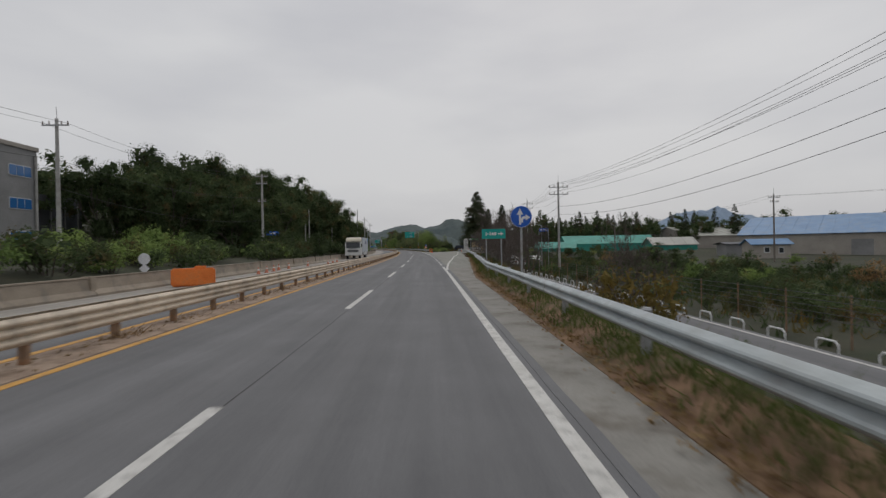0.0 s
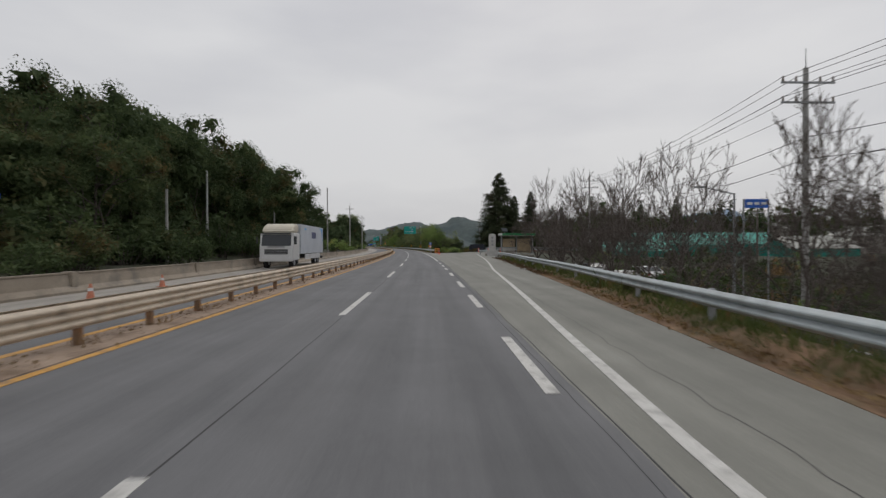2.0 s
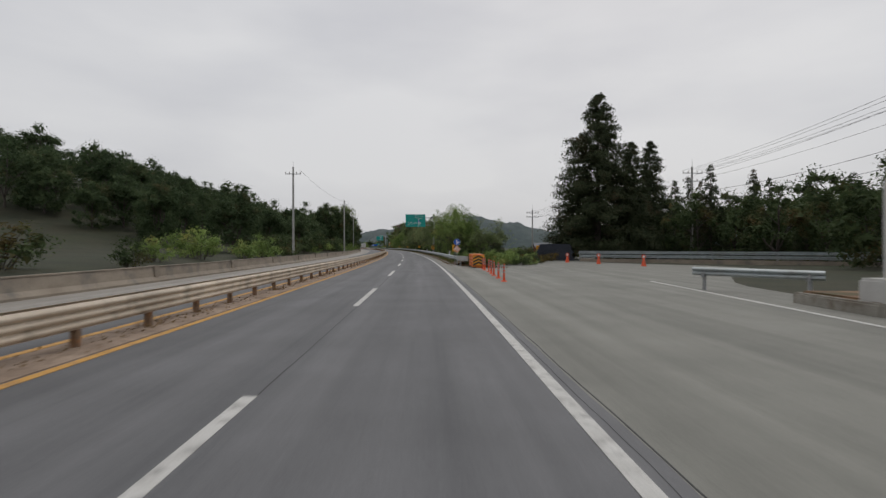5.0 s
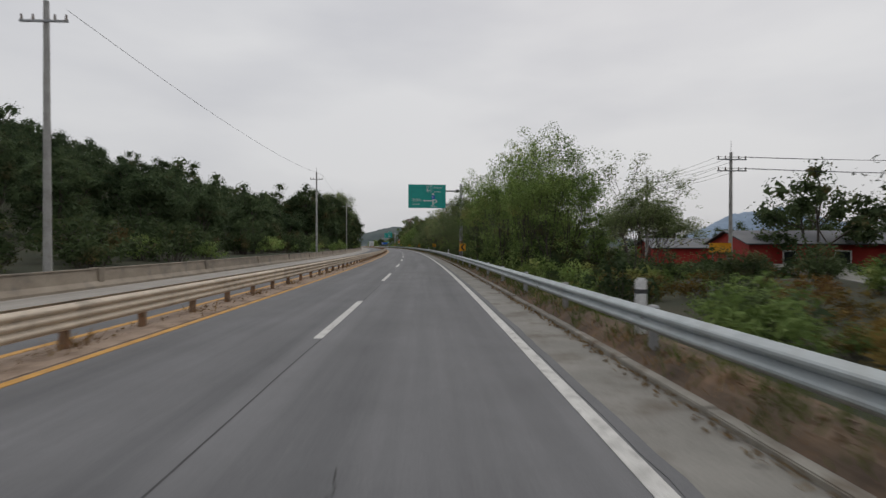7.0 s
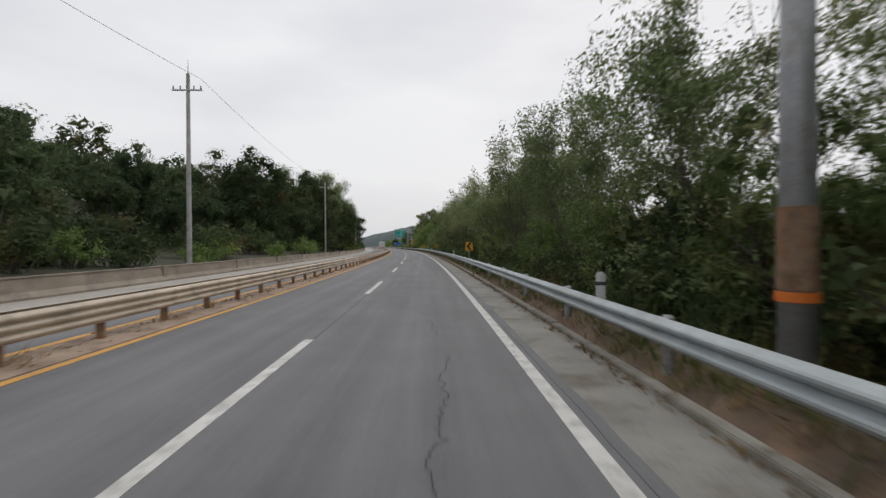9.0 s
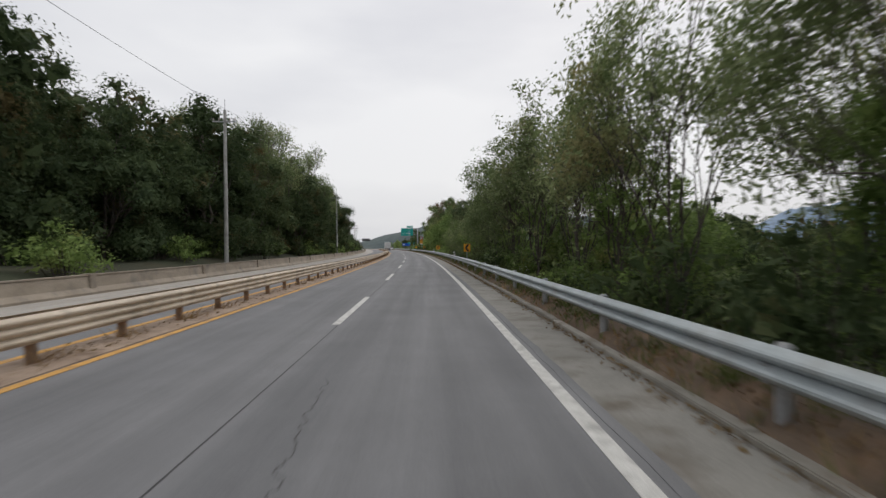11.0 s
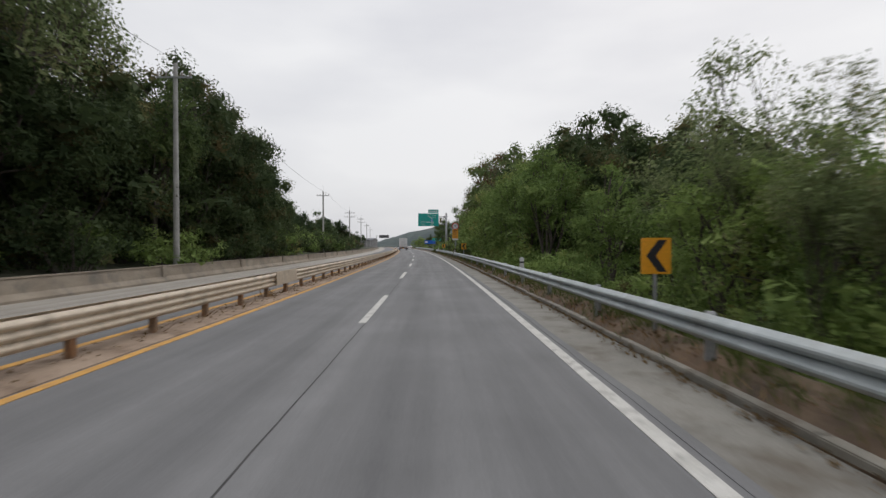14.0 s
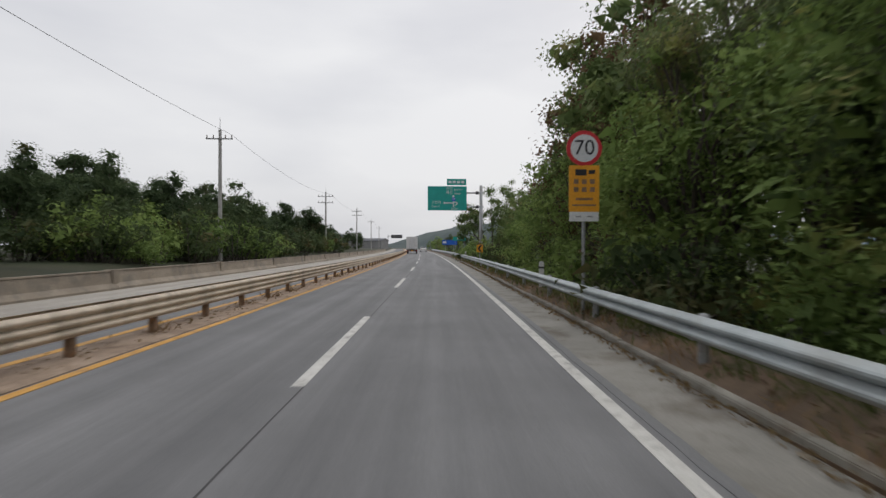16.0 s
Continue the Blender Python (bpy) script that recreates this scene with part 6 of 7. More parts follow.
RIGHT = [(18.5, 22.6, 10.8, ((0.6, 1.3), (1.6, 1.3))), (63.3, 19.2, 9.6, ((0.7, 1.25), (1.6, 1.25))), (113.1, 26.7, 11.8, ((0.8, 1.3), (1.8, 1.3))), (165, 36, 11.5, ((0.8, 1.3), (1.8, 1.3))), (199, 25, 8.6, ((0.6, 1.2), (1.4, 1.2))), (188, 26.5, 9.0, ((0.6, 1.2), (1.5, 1.2)))]
right = [pole("utility_pole", s, d, top, arms, "grey utility pole with two crossarms and many cables") for s, d, top, arms in RIGHT]
for a, b in ((right[0], right[1]), (right[1], right[2]), (right[2], right[3])):
    for drop in (0.7, 1.6):
        for x in (-1.15, -0.5, 0.55, 1.15)[:: 1 if drop < 1 else 3]:
            cable(on_arm(a, x, drop), on_arm(b, x, drop), 0.9, 0.012)
    cable(on_arm(a, 0, 3.4), on_arm(b, 0, 3.4), 1.1, 0.016)
    cable(on_arm(a, 0, 4.4), on_arm(b, 0, 4.4), 1.2, 0.016)
back_r = on_arm(right[0], 0, 0.7) + Vector((4, -45, 0))
for drop in (0.7, 1.6, 3.4):
    for x in (-1.15, 0.55):
        cable(on_arm(right[0], x, drop), back_r + Vector((x, 0, 0.7 - drop)), 0.8, 0.012)
for x in (-1.1, 0.0, 1.1):
    for drop in (0.6, 1.5):
        cable(on_arm(right[4], x, drop), on_arm(right[5], x, drop), 0.3, 0.011)
        cable(on_arm(right[5], x, drop), at(170, 62, 7.0 - drop) + Vector((x, 0, 0)), 0.6, 0.011)
w1 = pole("wooden_pole", 75, 56.6, 8.8, ((0.5, 1.0), (1.2, 0.7)), "dark weathered pole with crossarm near the warehouses", material=wood_pole, r=0.13, group="dark poles")
w2 = pole("wooden_pole", 96, 40, 5.6, ((0.4, 0.8),), "dark weathered pole with crossarm near the green shed", material=wood_pole, r=0.12, group="dark poles")
w3 = pole("wooden_pole", 30, 74, 8.8, ((0.5, 1.0),), "dark weathered pole with crossarm near the warehouses", material=wood_pole, r=0.13, group="dark poles")
for x in (-0.9, 0.9):
    cable(on_arm(w1, x, 0.5), on_arm(w2, x * 0.8, 0.4), 0.8, 0.011)
    cable(on_arm(w1, x, 0.5), on_arm(w3, x, 0.5), 0.8, 0.011)
lamp = thing("street_lamp", stand(66, 17.6, land(66, 17.6)), "grey street lamp with a curved arm on the lower street", "street lamp")
part("column", a_rod((0, 0, -0.3), (0, 0, 6.2), 0.08, 0.05, 12), dull_steel, lamp)
part("arm", a_rod((0, 0, 6.15), (-1.6, 0, 6.5), 0.04, 0.03, 8), dull_steel, lamp)
part("head", a_box((0.6, 0.2, 0.1), (-1.8, 0, 6.5), 0.03), dull_steel, lamp)

# ---------- lower street with its low fence ----------
ribbon("lower_street", lambda s: [(10.4, -2.4), (10.4, -2.0), (14.75, -2.0), (14.75, -2.4)], span(-60, 76, 4), asphalt, "grey lower street below the embankment", "road")
stripe("lower_street_line", lambda s: 14.4, -60, 76, 0.14, white_paint, "white edge line of the lower street", -1.998, 4.0)
for i in range(32):
    root = thing("hoop_barrier", stand(4 + 2.35 * i, 14.95, -2.1), "white steel hoop at the edge of the lower street", "hoop barrier", "hoops along the street")
    bm = a_rod((0, -0.46, -0.2), (0, -0.46, 0.3), 0.035, 0.035, 8)
    rod(bm, (0, 0.46, -0.2), (0, 0.46, 0.3), 0.035, 0.035, 8)
    rod(bm, (0, -0.46, 0.3), (0, -0.34, 0.41), 0.035, 0.035, 8)
    rod(bm, (0, 0.46, 0.3), (0, 0.34, 0.41), 0.035, 0.035, 8)
    rod(bm, (0, -0.35, 0.41), (0, 0.35, 0.41), 0.035, 0.035, 8)
    part("hoop", bm, reflect_white, root)

fence = thing("wire_fence", Matrix.Identity(4), "low wire fence on thin steel posts along the lower street", "fence")
fence_post = mesh_of(a_rod((0, 0, -0.3), (0, 0, 1.85), 0.03, 0.03, 8), "post", rust_mat)
for i in range(26):
    ob = piece("post", fence_post, rust_mat, fence)
    ob.matrix_basis = stand(-2 + 3.0 * i, 16.0, -2.15)
for h in (0.9, 1.12, 1.34, 1.56, 1.78):
    bm = bmesh.new()
    rings = []
    for i in range(26):
        z = -2.15 + h - 0.02 * (i % 2)
        rings.append([bm.verts.new(at(-2 + 3.0 * i, 15.96 + u, z + v)) for u, v in ((0.011, 0), (0, 0.011), (-0.011, 0), (0, -0.011))])
    for a, b in zip(rings, rings[1:]):
        for j in range(4):
            bm.faces.new((a[j], a[(j + 1) % 4], b[(j + 1) % 4], b[j]))
    part("wire", bm, dark_metal, fence)

# ---------- buildings ----------
beige_wall = surface("beige_cladding", (0.3, 0.275, 0.245), (0.38, 0.35, 0.31), 0.4, 8, 0.8, bump=0.1)
grey_wall = surface("grey_cladding", (0.2, 0.2, 0.2), (0.27, 0.27, 0.27), 0.4, 8, 0.8, bump=0.1)
blue_roof = surface("blue_roof_sheet", (0.09, 0.2, 0.37), (0.14, 0.27, 0.46), 0.4, 10, 0.5, dirt=(0.16, 0.22, 0.3), bump=0.1)
pale_roof = surface("pale_roof_sheet", (0.34, 0.34, 0.31), (0.45, 0.45, 0.4), 0.4, 10, 0.6, bump=0.1)
dark_roof = surface("dark_roof_sheet", (0.05, 0.055, 0.065), (0.09, 0.095, 0.11), 0.4, 10, 0.6, bump=0.1)
red_wall = surface("red_cladding", (0.33, 0.018, 0.016), (0.43, 0.032, 0.026), 0.8, 12, 0.6, bump=0.1)
teal_sheet = surface("teal_sheeting", (0.012, 0.2, 0.16), (0.03, 0.29, 0.23), 0.6, 5, 0.6, bump=0.5)
window_blue, wn2, wl2, wb2 = nodes_of("blue_window", 0.12)
wb2.inputs["Base Color"].default_value = (0.03, 0.13, 0.33, 1)


def shed(name, s, d, z, w, l, eave, ridge, turn, wall, roof_mat, label, doors=0, windows=(), ribs=True, overhang=0.4):
    """A gabled shed: w across, l along local y; ridge along y."""
    root = thing(name, stand(s, d, z, turn), label, "building")
    bm = bmesh.new()
    sec = [(-w / 2, -0.6), (w / 2, -0.6), (w / 2, eave), (0, ridge), (-w / 2, eave)]
    for y in (-l / 2, l / 2):
        bm.faces.new([bm.verts.new((x, y, zz)) for x, zz in sec])
    bm.verts.ensure_lookup_table()
    for i in range(5):
        bm.faces.new([bm.verts[i], bm.verts[(i + 1) % 5], bm.verts[5 + (i + 1) % 5], bm.verts[5 + i]])
    part("wall", bm, wall, root)
    slope = math.atan2(ridge - eave, w / 2)
    run = math.hypot(ridge - eave, w / 2) + overhang
    for sx in (-1, 1):
        m = Matrix.Translation((sx * (run / 2) * math.cos(slope), 0, ridge - (run / 2) * math.sin(slope) + 0.08)) @ Matrix.Rotation(sx * slope, 4, "Y")
        r = part("roof", a_box((run, l + 2 * overhang, 0.1), (0, 0, 0), 0.0, m), roof_mat, root)
        if ribs:
            k = int(l / 2.2)
            for i in range(k + 1):
                part("seam", a_box((run, 0.07, 0.06), (0, -l / 2 + i * l / max(k, 1), 0.075), 0.0, m), roof_mat, r)
    for i in range(doors):
        part("door", a_box((0.08, 3.2, 3.4), (-w / 2 - 0.03, -l / 2 + l * (i + 1) / (doors + 1), 1.7), 0.02), grey_wall, root)
    for x, y, zz, ww, hh, side in windows:
        fr = part("window", a_box((0.08, ww, hh) if side == "x" else (ww, 0.08, hh), (x, y, zz), 0.01), sign_white, root)
        part("pane", a_box((0.1, ww * 0.8, hh * 0.8) if side == "x" else (ww * 0.8, 0.1, hh * 0.8), (x, y, zz), 0.005), glass_dark, fr)
    return root


shed("warehouse", 91, 101, -1.8, 30, 60, 4.6, 8.6, 45, beige_wall, blue_roof, "long beige warehouse with a blue metal roof", 2)
shed("warehouse", 140, 96, -1.8, 26, 40, 5.0, 7.8, 88, beige_wall, pale_roof, "beige warehouse with a pale metal roof", 1)
shed("warehouse", 152, 70, -1.5, 18, 26, 3.6, 5.4, 80, grey_wall, blue_roof, "grey shed with a blue metal roof", 1)
shed("site_cabin", 84, 62, -1.6, 3.2, 6.5, 2.6, 3.4, 84, beige_wall, blue_roof, "small pale cabin with a blue roof", 0, ((-1.62, 0.8, 1.6, 1.0, 1.0, "x"), (-1.62, -1.6, 1.5, 0.9, 1.1, "x")), False)
shed("site_cabin", 92, 64, -1.6, 4.0, 9.0, 2.6, 2.9, 84, grey_wall, dark_roof, "low dark lean-to beside the cabin", 0, (), False)
shed("teal_shed", 122, 49, -1.4, 9, 22, 2.9, 4.9, 84, teal_sheet, teal_sheet, "shed covered with teal sheeting", 0, (), False, 0.1)
shed("teal_shed", 112, 33, -1.4, 6, 9, 2.0, 3.4, 70, teal_sheet, teal_sheet, "low hut covered with teal sheeting", 0, (), False, 0.1)
shed("teal_shed", 112, 60, -1.5, 6, 10, 2.6, 4.2, 86, teal_sheet, pale_roof, "shed with teal walls and a pale roof", 0, (), True)
shed("red_house", 193, 36.5, -0.9, 7, 13, 2.6, 3.7, 84, red_wall, dark_roof, "red metal-clad house with a dark roof", 0, ((-3.52, 3.2, 1.45, 1.1, 1.2, "x"), (-3.52, -1.2, 1.45, 1.4, 1.2, "x")), False)
shed("red_house", 202, 31.0, -0.9, 5, 9, 2.2, 3.1, 84, red_wall, dark_roof, "low red outbuilding with a dark roof", 0, (), False)
yb = post_sign("amber_board", 181.5, 21.5, "amber board on two posts among bushes", (-0.5, 0.5), 2.0, 0, "", -0.8)
part("panel", at_z(plate(rounded(1.5, 0.62), 0.05), 0, 0, 2.2), sign_yellow, yb)

office = thing("office_block", stand(40.2, -50, 0.5), "grey three-storey block with blue strip windows", "building")
part("wall", a_box((15, 37, 13.2), (0, 0, 6.2), 0.05), grey_wall, office)
part("parapet", a_box((15.3, 37.3, 0.5), (0, 0, 12.95), 0.05), beige_wall, office)
for fl in range(3):
    for i in range(8):
        w = part("window", a_box((0.14, 3.0, 1.25), (7.5, -16.2 + 4.6 * i, 3.0 + 3.6 * fl), 0.01), sign_white, office, "blue strip window")
        for j in range(3):
            part("pane", a_box((0.06, 0.9, 1.1), (7.57, -17.2 + 4.6 * i + 1.0 * j, 3.0 + 3.6 * fl)), window_blue, w)
for i in range(5):
    part("downpipe", a_rod((7.65, -18.3 + 9.1 * i, -0.5), (7.65, -18.3 + 9.1 * i, 12.2), 0.16, 0.16, 10), pole_concrete, office)
annex = thing("dark_annex", stand(66, -52, 0.5), "dark annex with upright fins beside the grey block", "building")
part("wall", a_box((10, 15, 9.0), (0, 0, 4.2), 0.05), dark_roof, annex)
for i in range(6):
    part("fin", a_box((0.2, 0.15, 7.5), (5.1, -6.5 + 2.6 * i, 4.0), 0.01), grey_wall, annex)

shed("far_building", 620, -42, -0.5, 10, 60, 5.0, 6.2, 70, grey_wall, dark_roof, "long low grey building beyond the road", 0, (), False)

# ---------- vehicles ----------
car_white, cn, cl, cb = nodes_of("white_car_paint", 0.35)
cb.inputs["Base Color"].default_value = (0.62, 0.62, 0.61, 1)
car_grey, cn, cl, cb = nodes_of("grey_car_paint", 0.35)
cb.inputs["Base Color"].default_value = (0.07, 0.075, 0.085, 1)
tyre_mat = surface("tyre", (0.015, 0.015, 0.016), (0.03, 0.03, 0.03), 6, 30, 0.9)
lamp_red = surface("tail_lamp", (0.35, 0.01, 0.01), (0.45, 0.015, 0.015), 3, 20, 0.3, bump=0)
box_white = surface("white_van_body", (0.58, 0.58, 0.58), (0.68, 0.68, 0.68), 0.8, 20, 0.5, dirt=(0.45, 0.44, 0.42), bump=0.05)
cream_paint = surface("cream_paint", (0.55, 0.5, 0.4), (0.62, 0.57, 0.46), 1.0, 20, 0.45, bump=0.03)
logo_navy = surface("navy_print", (0.04, 0.05, 0.13), (0.05, 0.06, 0.16), 3, 20, 0.5, bump=0)
sky_print = surface("pale_blue_print", (0.12, 0.4, 0.68), (0.16, 0.46, 0.74), 3, 20, 0.5, bump=0)
box_grey = surface("grey_lorry_box", (0.46, 0.49, 0.54), (0.54, 0.57, 0.62), 0.8, 20, 0.5, bump=0.05)
logo_blue = surface("blue_print", (0.03, 0.25, 0.6), (0.05, 0.3, 0.68), 3, 20, 0.5, bump=0)


def wheel(root, x, y, r, w):
    t = part("wheel", a_rod((x - w / 2, y, r), (x + w / 2, y, r), r, r, 20), tyre_mat, root)
    part("rim", a_rod((x - w / 2 - 0.01, y, r), (x + w / 2 + 0.01, y, r), r * 0.55, r * 0.55, 14), dull_steel, t)


def box_truck(s, d, turn, label, length=8.6, height=3.7, width=2.4, z=0.0, box_mat=None):
    root = thing("box_truck", stand(s, d, z, turn), label, "truck")
    part("chassis", a_box((0.9, length - 0.6, 0.24), (0, -0.3, 0.75), 0.02), dark_metal, root)
    body = part("box_body", a_box((width, length - 2.4, height - 1.05), (0, -1.2, 1.05 + (height - 1.05) / 2), 0.04), box_mat or box_white, root)
    y_rear = -1.2 - (length - 2.4) / 2
    for x in (-width / 4, width / 4):
        part("rear_door", a_box((width / 2 - 0.08, 0.04, height - 1.25), (x, y_rear - 0.015, 1.05 + (height - 1.05) / 2), 0.01), box_white, body)
    for x in (-0.5, -0.2, 0.2, 0.5):
        part("lock_rod", a_rod((x, y_rear - 0.06, 1.15), (x, y_rear - 0.06, height - 0.15), 0.02), dull_steel, body)
    part("bumper", a_box((width - 0.1, 0.12, 0.2), (0, y_rear - 0.02, 0.62), 0.02), dark_metal, root)
    for x in (-0.95, 0.95):
        part("tail_lamp", a_box((0.34, 0.06, 0.14), (x, y_rear - 0.09, 0.64), 0.01), lamp_red, root)
    part("plate", a_box((0.5, 0.02, 0.2), (0, y_rear - 0.09, 0.66), 0.005), sign_yellow, root, "plain amber plate")
    cab(root, (length / 2 - 1.15), width, height, length)
    for x in (-0.95, 0.95):
        for y in (length / 2 - 1.0, -length / 2 + 1.7, -length / 2 + 2.8):
            wheel(root, x, y, 0.48, 0.3)
    return root


def cab(root, y, width, height, length):
    bm = bmesh.new()
    sec = [(-1.05, 0.6), (1.05, 0.6), (1.06, 1.62), (0.8, 2.66), (-1.05, 2.7)]
    sides = [[bm.verts.new((sx * width * 0.49, y + a, b)) for a, b in sec] for sx in (-1, 1)]
    bm.faces.new(sides[0])
    bm.faces.new(sides[1])
    for i in range(5):
        bm.faces.new((sides[0][i], sides[0][(i + 1) % 5], sides[1][(i + 1) % 5], sides[1][i]))
    bmesh.ops.bevel(bm, geom=bm.edges[:], offset=0.07, segments=3, affect="EDGES")
    c = part("cab", bm, car_white, root)
    part("windscreen", a_box((width * 0.86, 0.06, 0.85), (0, 0, 0), 0.02, pose(0, y + 0.95, 2.1, 14, 0, 0)), glass_dark, c)
    part("grille", a_box((width * 0.7, 0.05, 0.4), (0, y + 1.05, 1.25), 0.02), dark_metal, c)
    part("bumper", a_box((width, 0.2, 0.4), (0, y + 1.04, 0.72), 0.06), car_white, c)
    part("visor", a_box((width * 0.86, 0.26, 0.06), (0, y + 0.92, 2.62), 0.02), glass_dark, c)
    if length > 10:
        bm = bmesh.new()
        sec = [(-1.05, 2.68), (0.75, 2.68), (0.66, 2.9), (0.3, 3.2), (-0.4, 3.38), (-1.05, 3.4)]
        sides = [[bm.verts.new((sx * width * 0.46, y + a, b)) for a, b in sec] for sx in (-1, 1)]
        bm.faces.new(sides[0])
        bm.faces.new(sides[1])
        for i in range(6):
            bm.faces.new((sides[0][i], sides[0][(i + 1) % 6], sides[1][(i + 1) % 6], sides[1][i]))
        bmesh.ops.bevel(bm, geom=bm.edges[:], offset=0.1, segments=3, affect="EDGES")
        part("deflector", bm, cream_paint, c, "cream roof deflector")
    part("badge_strip", a_box((width * 0.5, 0.04, 0.12), (0, y + 1.07, 1.62), 0.01), dull_steel, c)
    for i in range(3):
        part("grille_bar", a_box((width * 0.68, 0.03, 0.03), (0, y + 1.085, 1.13 + 0.12 * i), 0.004), dull_steel, c)
    for x in (-1, 1):
        part("side_window", a_box((0.04, 0.8, 0.6), (x * width * 0.49, y + 0.35, 2.1), 0.01), glass_dark, c)
        part("headlamp", a_box((0.36, 0.06, 0.2), (x * 0.85, y + 1.14, 0.85), 0.02), reflect_white, c)
        part("mirror", a_box((0.1, 0.12, 0.5), (x * (width * 0.5 + 0.16), y + 1.0, 2.1), 0.03), dark_metal, c)


box_truck(462, -1.6, 0, "white box truck driving ahead in the inner lane", 8.6, 3.7)
lorry = box_truck(84.2, -9.2, 180, "white lorry with blue print on its grey box, oncoming lane", 11.4, 3.4, 2.5, fall(-9.2), box_grey)
part("print", at_z(a_box((0.01, 1.7, 0.55)), -1.256, -1.6, 2.6), logo_navy, lorry, "dark blue bar in place of a trade name")
part("print", plate([(0, 0), (0.5, -1.3), (0.5, 0.0)], 0.01, pose(-1.262, -4.85, 3.28, 0, 0, -90)), logo_blue, lorry, "blue slanted print")
part("print", plate([(0, 0), (0.75, -0.35), (0.75, 0.0)], 0.01, pose(-1.266, -4.1, 3.3, 0, 0, -90)), sky_print, lorry, "pale blue slanted print")
part("print", a_box((0.01, 0.7, 0.16), (-1.256, 1.6, 3.05)), sky_print, lorry, "pale blue mark")
part("skirt", a_box((0.04, 6.0, 0.45), (-1.2, -1.4, 0.8), 0.01), box_white, lorry)


def car(s, d, turn, paint, label, z=0.0, pick=False):
    root = thing("car", stand(s, d, z, turn), label, "car", "parked cars" if pick else "")
    bm = bmesh.new()
    side = [(-2.1, 0.35), (2.1, 0.35), (2.15, 0.75), (1.2, 0.95), (0.6, 1.42), (-1.1, 1.45), (-1.9, 1.0), (-2.15, 0.9)]
    for x in (-0.85, 0.85):
        bm.faces.new([bm.verts.new((x * (0.86 if zz > 1.2 else 1.0), y, zz)) for y, zz in side])
    bm.verts.ensure_lookup_table()
    k = len(side)
    for i in range(k):
        bm.faces.new([bm.verts[i], bm.verts[(i + 1) % k], bm.verts[k + (i + 1) % k], bm.verts[k + i]])
    bmesh.ops.bevel(bm, geom=bm.edges[:], offset=0.06, segments=2, affect="EDGES")
    body = part("body", bm, paint, root)
    part("windscreen", a_box((1.4, 0.03, 0.62), (0, 0, 0), 0.01, pose(0, 0.94, 1.2, 52, 0, 0)), glass_dark, body)
    part("rear_window", a_box((1.36, 0.03, 0.6), (0, 0, 0), 0.01, pose(0, -1.53, 1.25, -60, 0, 0)), glass_dark, body)
    for x in (-0.8, 0.8):
        part("side_window", a_box((0.06, 1.5, 0.34), (x, -0.25, 1.18), 0.02), glass_dark, body)
        part("tail_lamp", a_box((0.3, 0.05, 0.15), (x * 0.8, -2.14, 0.82), 0.01), lamp_red, body)
        for y in (-1.3, 1.3):
            wheel(root, x, y, 0.32, 0.2)
    return root


car(497, 1.7, 0, car_white, "white car driving ahead in the outer lane")
for s, d, p, l in ((79, 17.0, car_white, "white car parked on the lower street"), (86.5, 17.3, car_grey, "dark grey car parked on the lower street"), (83, 20.6, car_white, "white car parked on the lower street")):
    car(s, d, random.uniform(-3, 3), p, l, land(s, d) - 0.02, True)

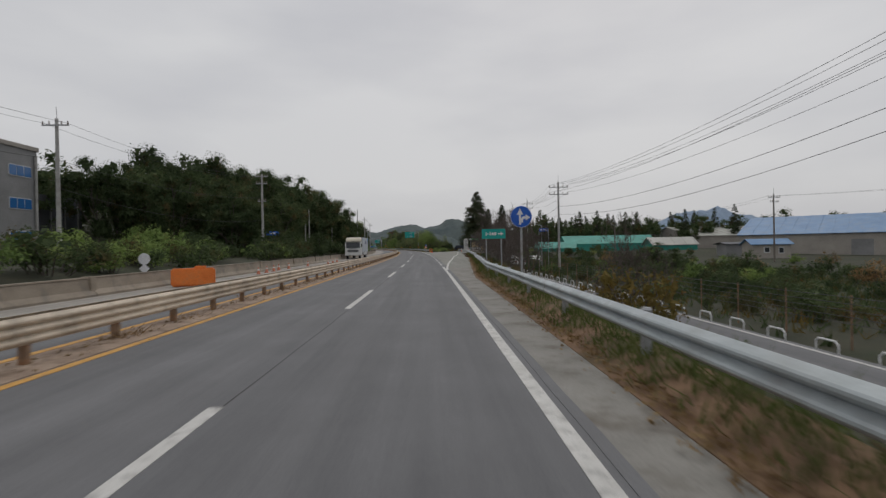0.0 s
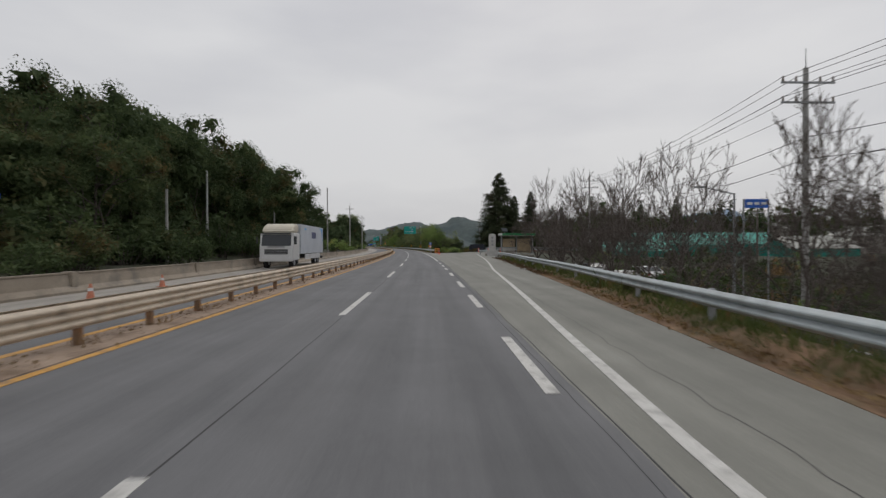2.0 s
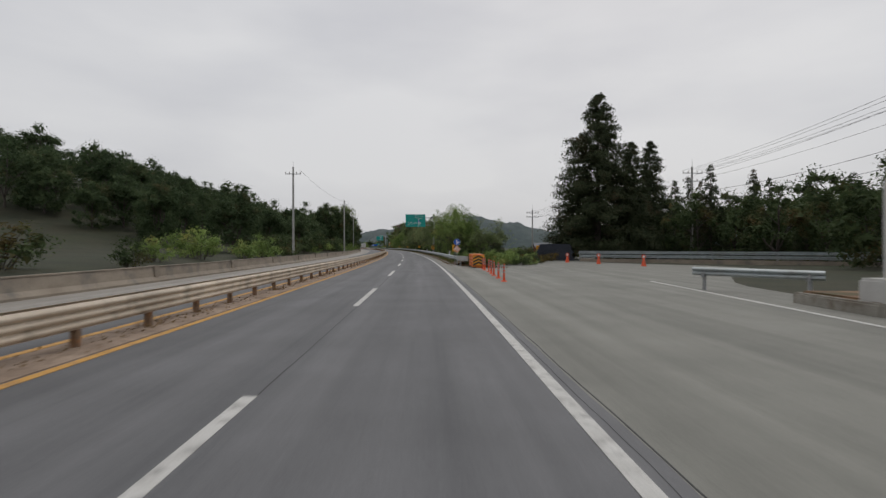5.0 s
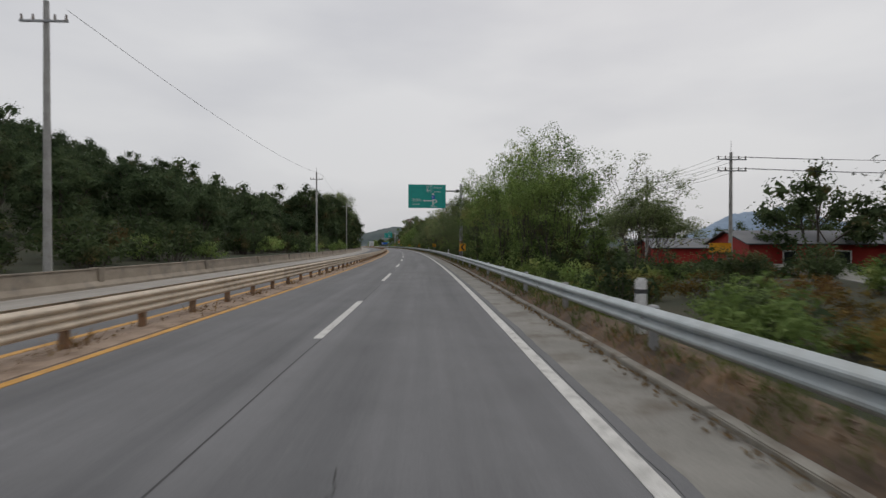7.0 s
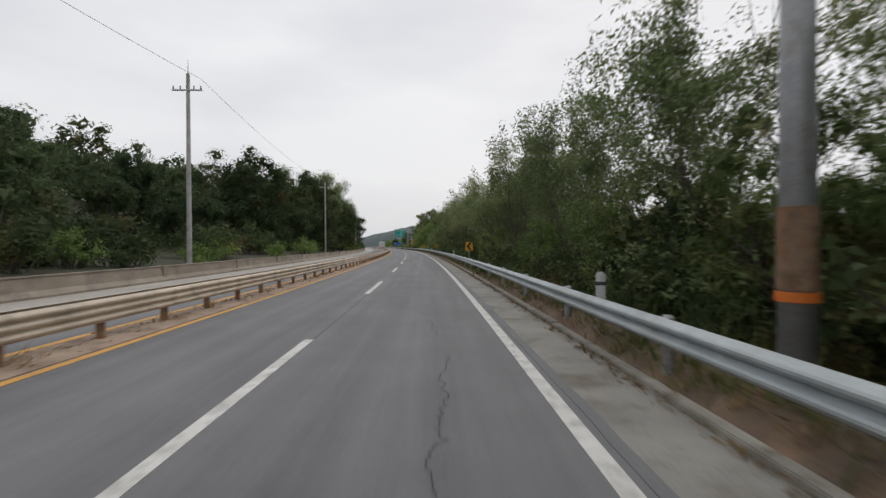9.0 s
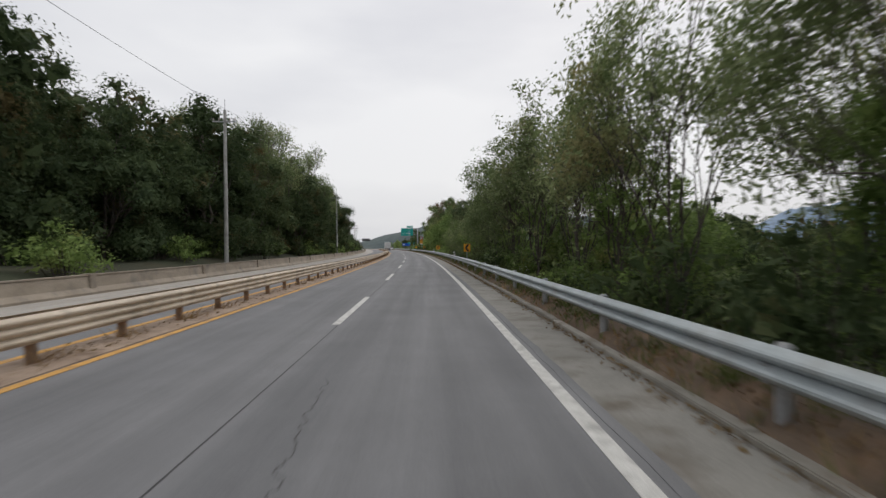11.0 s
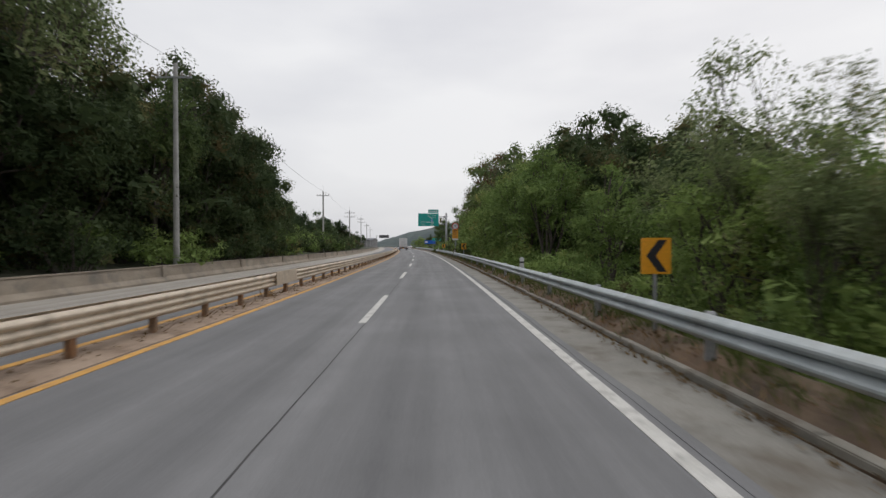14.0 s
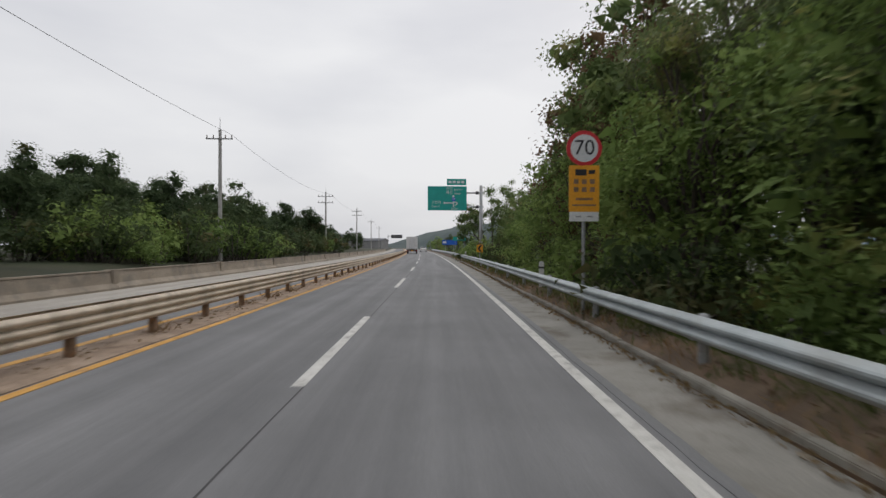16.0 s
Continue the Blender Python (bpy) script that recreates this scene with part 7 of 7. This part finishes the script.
# ---------- far hills ----------
def hill(name, s, d, length, depth, height, material, label, seed, rough=0.16, res=60, place=None):
    """A long ridge: height noise over an oval base."""
    v, f = [], []
    for i in range(res + 1):
        for j in range(13):
            x, y = i / res * 2 - 1, j / 12 * 2 - 1
            env = max(0.0, 1 - abs(x) ** 2.2) * math.cos(y * math.pi / 2)
            n1 = noise.fractal((x * 3 + seed, y * 1.4, seed), 1.0, 2.0, 5)
            n2 = noise.noise((x * 40 + seed, y * 14, 0))
            v.append((x * length / 2, y * depth / 2, -4 + height * env * (1 + rough * 2 * n1) + n2 * height * 0.035 * (env > 0.05)))
    for i in range(res):
        for j in range(12):
            a = i * 13 + j
            f.append((a, a + 13, a + 14, a + 1))
    me = bpy.data.meshes.new(name)
    me.from_pydata(v, [], f)
    ob = piece(name, me, material, smooth=True)
    ob.matrix_basis = Matrix.Translation(place or at(s, d, 0))
    return tagged(ob, label, "hill", "", "structure")


# the hills' haze is in their material colour, not in the air
hill("backdrop_hill_1", 1000, 250, 560, 260, 52, haze_tinted_wood, "low wooded hill beyond the end of the road", 3.1, res=140)
hill("backdrop_hill_2", 900, 150, 240, 200, 34, haze_tinted_wood, "low wooded hill beyond the end of the road", 7.7, res=110)
hill("backdrop_hill_3", 1400, -150, 330, 260, 27, haze_tinted_wood, "low wooded hill beyond the end of the road", 12.3, res=120)
hill("backdrop_mountain", 0, 0, 1100, 600, 205, haze_tinted_rock, "mountain far off with blue haze put into its colour", 23.5, 0.12, res=120, place=(1745, 3034, 0))


# ---------- pale rubble sacks tipped behind the rail ----------
sack_mat = surface("dusty_white_sack", (0.42, 0.41, 0.38), (0.62, 0.61, 0.58), 3, 20, 0.85, dirt=(0.2, 0.18, 0.15), dirt_scale=3, bump=0.7, vary=0.15)
sack_me = bpy.data.meshes.new("sack")
bm = bmesh.new()
bmesh.ops.create_icosphere(bm, subdivisions=2, radius=0.5)
for v in bm.verts:
    v.co = Vector((v.co.x * 0.62, v.co.y * 1.0, v.co.z * 0.5)) * (1 + 0.22 * noise.noise(v.co * 3.0))
bm.to_mesh(sack_me)
bm.free()
sack_me.shade_smooth()
for s0, d0, count in ((269.0, 7.6, 9), (271.5, 7.9, 10), (274.0, 8.1, 10), (276.5, 8.2, 8)):
    heap = thing("sack_heap", stand(s0, d0, land(s0, d0)), "heap of dusty white sacks behind the guard rail", "sack heap", "sack heaps")
    for i in range(count):
        layer = i * 3 // count
        ob = piece("sack", sack_me, sack_mat, heap)
        r = 0.95 - 0.3 * layer
        ob.matrix_basis = pose(random.uniform(-r, r), random.uniform(-r, r) * 1.3, 0.14 + 0.3 * layer, random.uniform(-18, 18), random.uniform(-18, 18), random.uniform(0, 180))
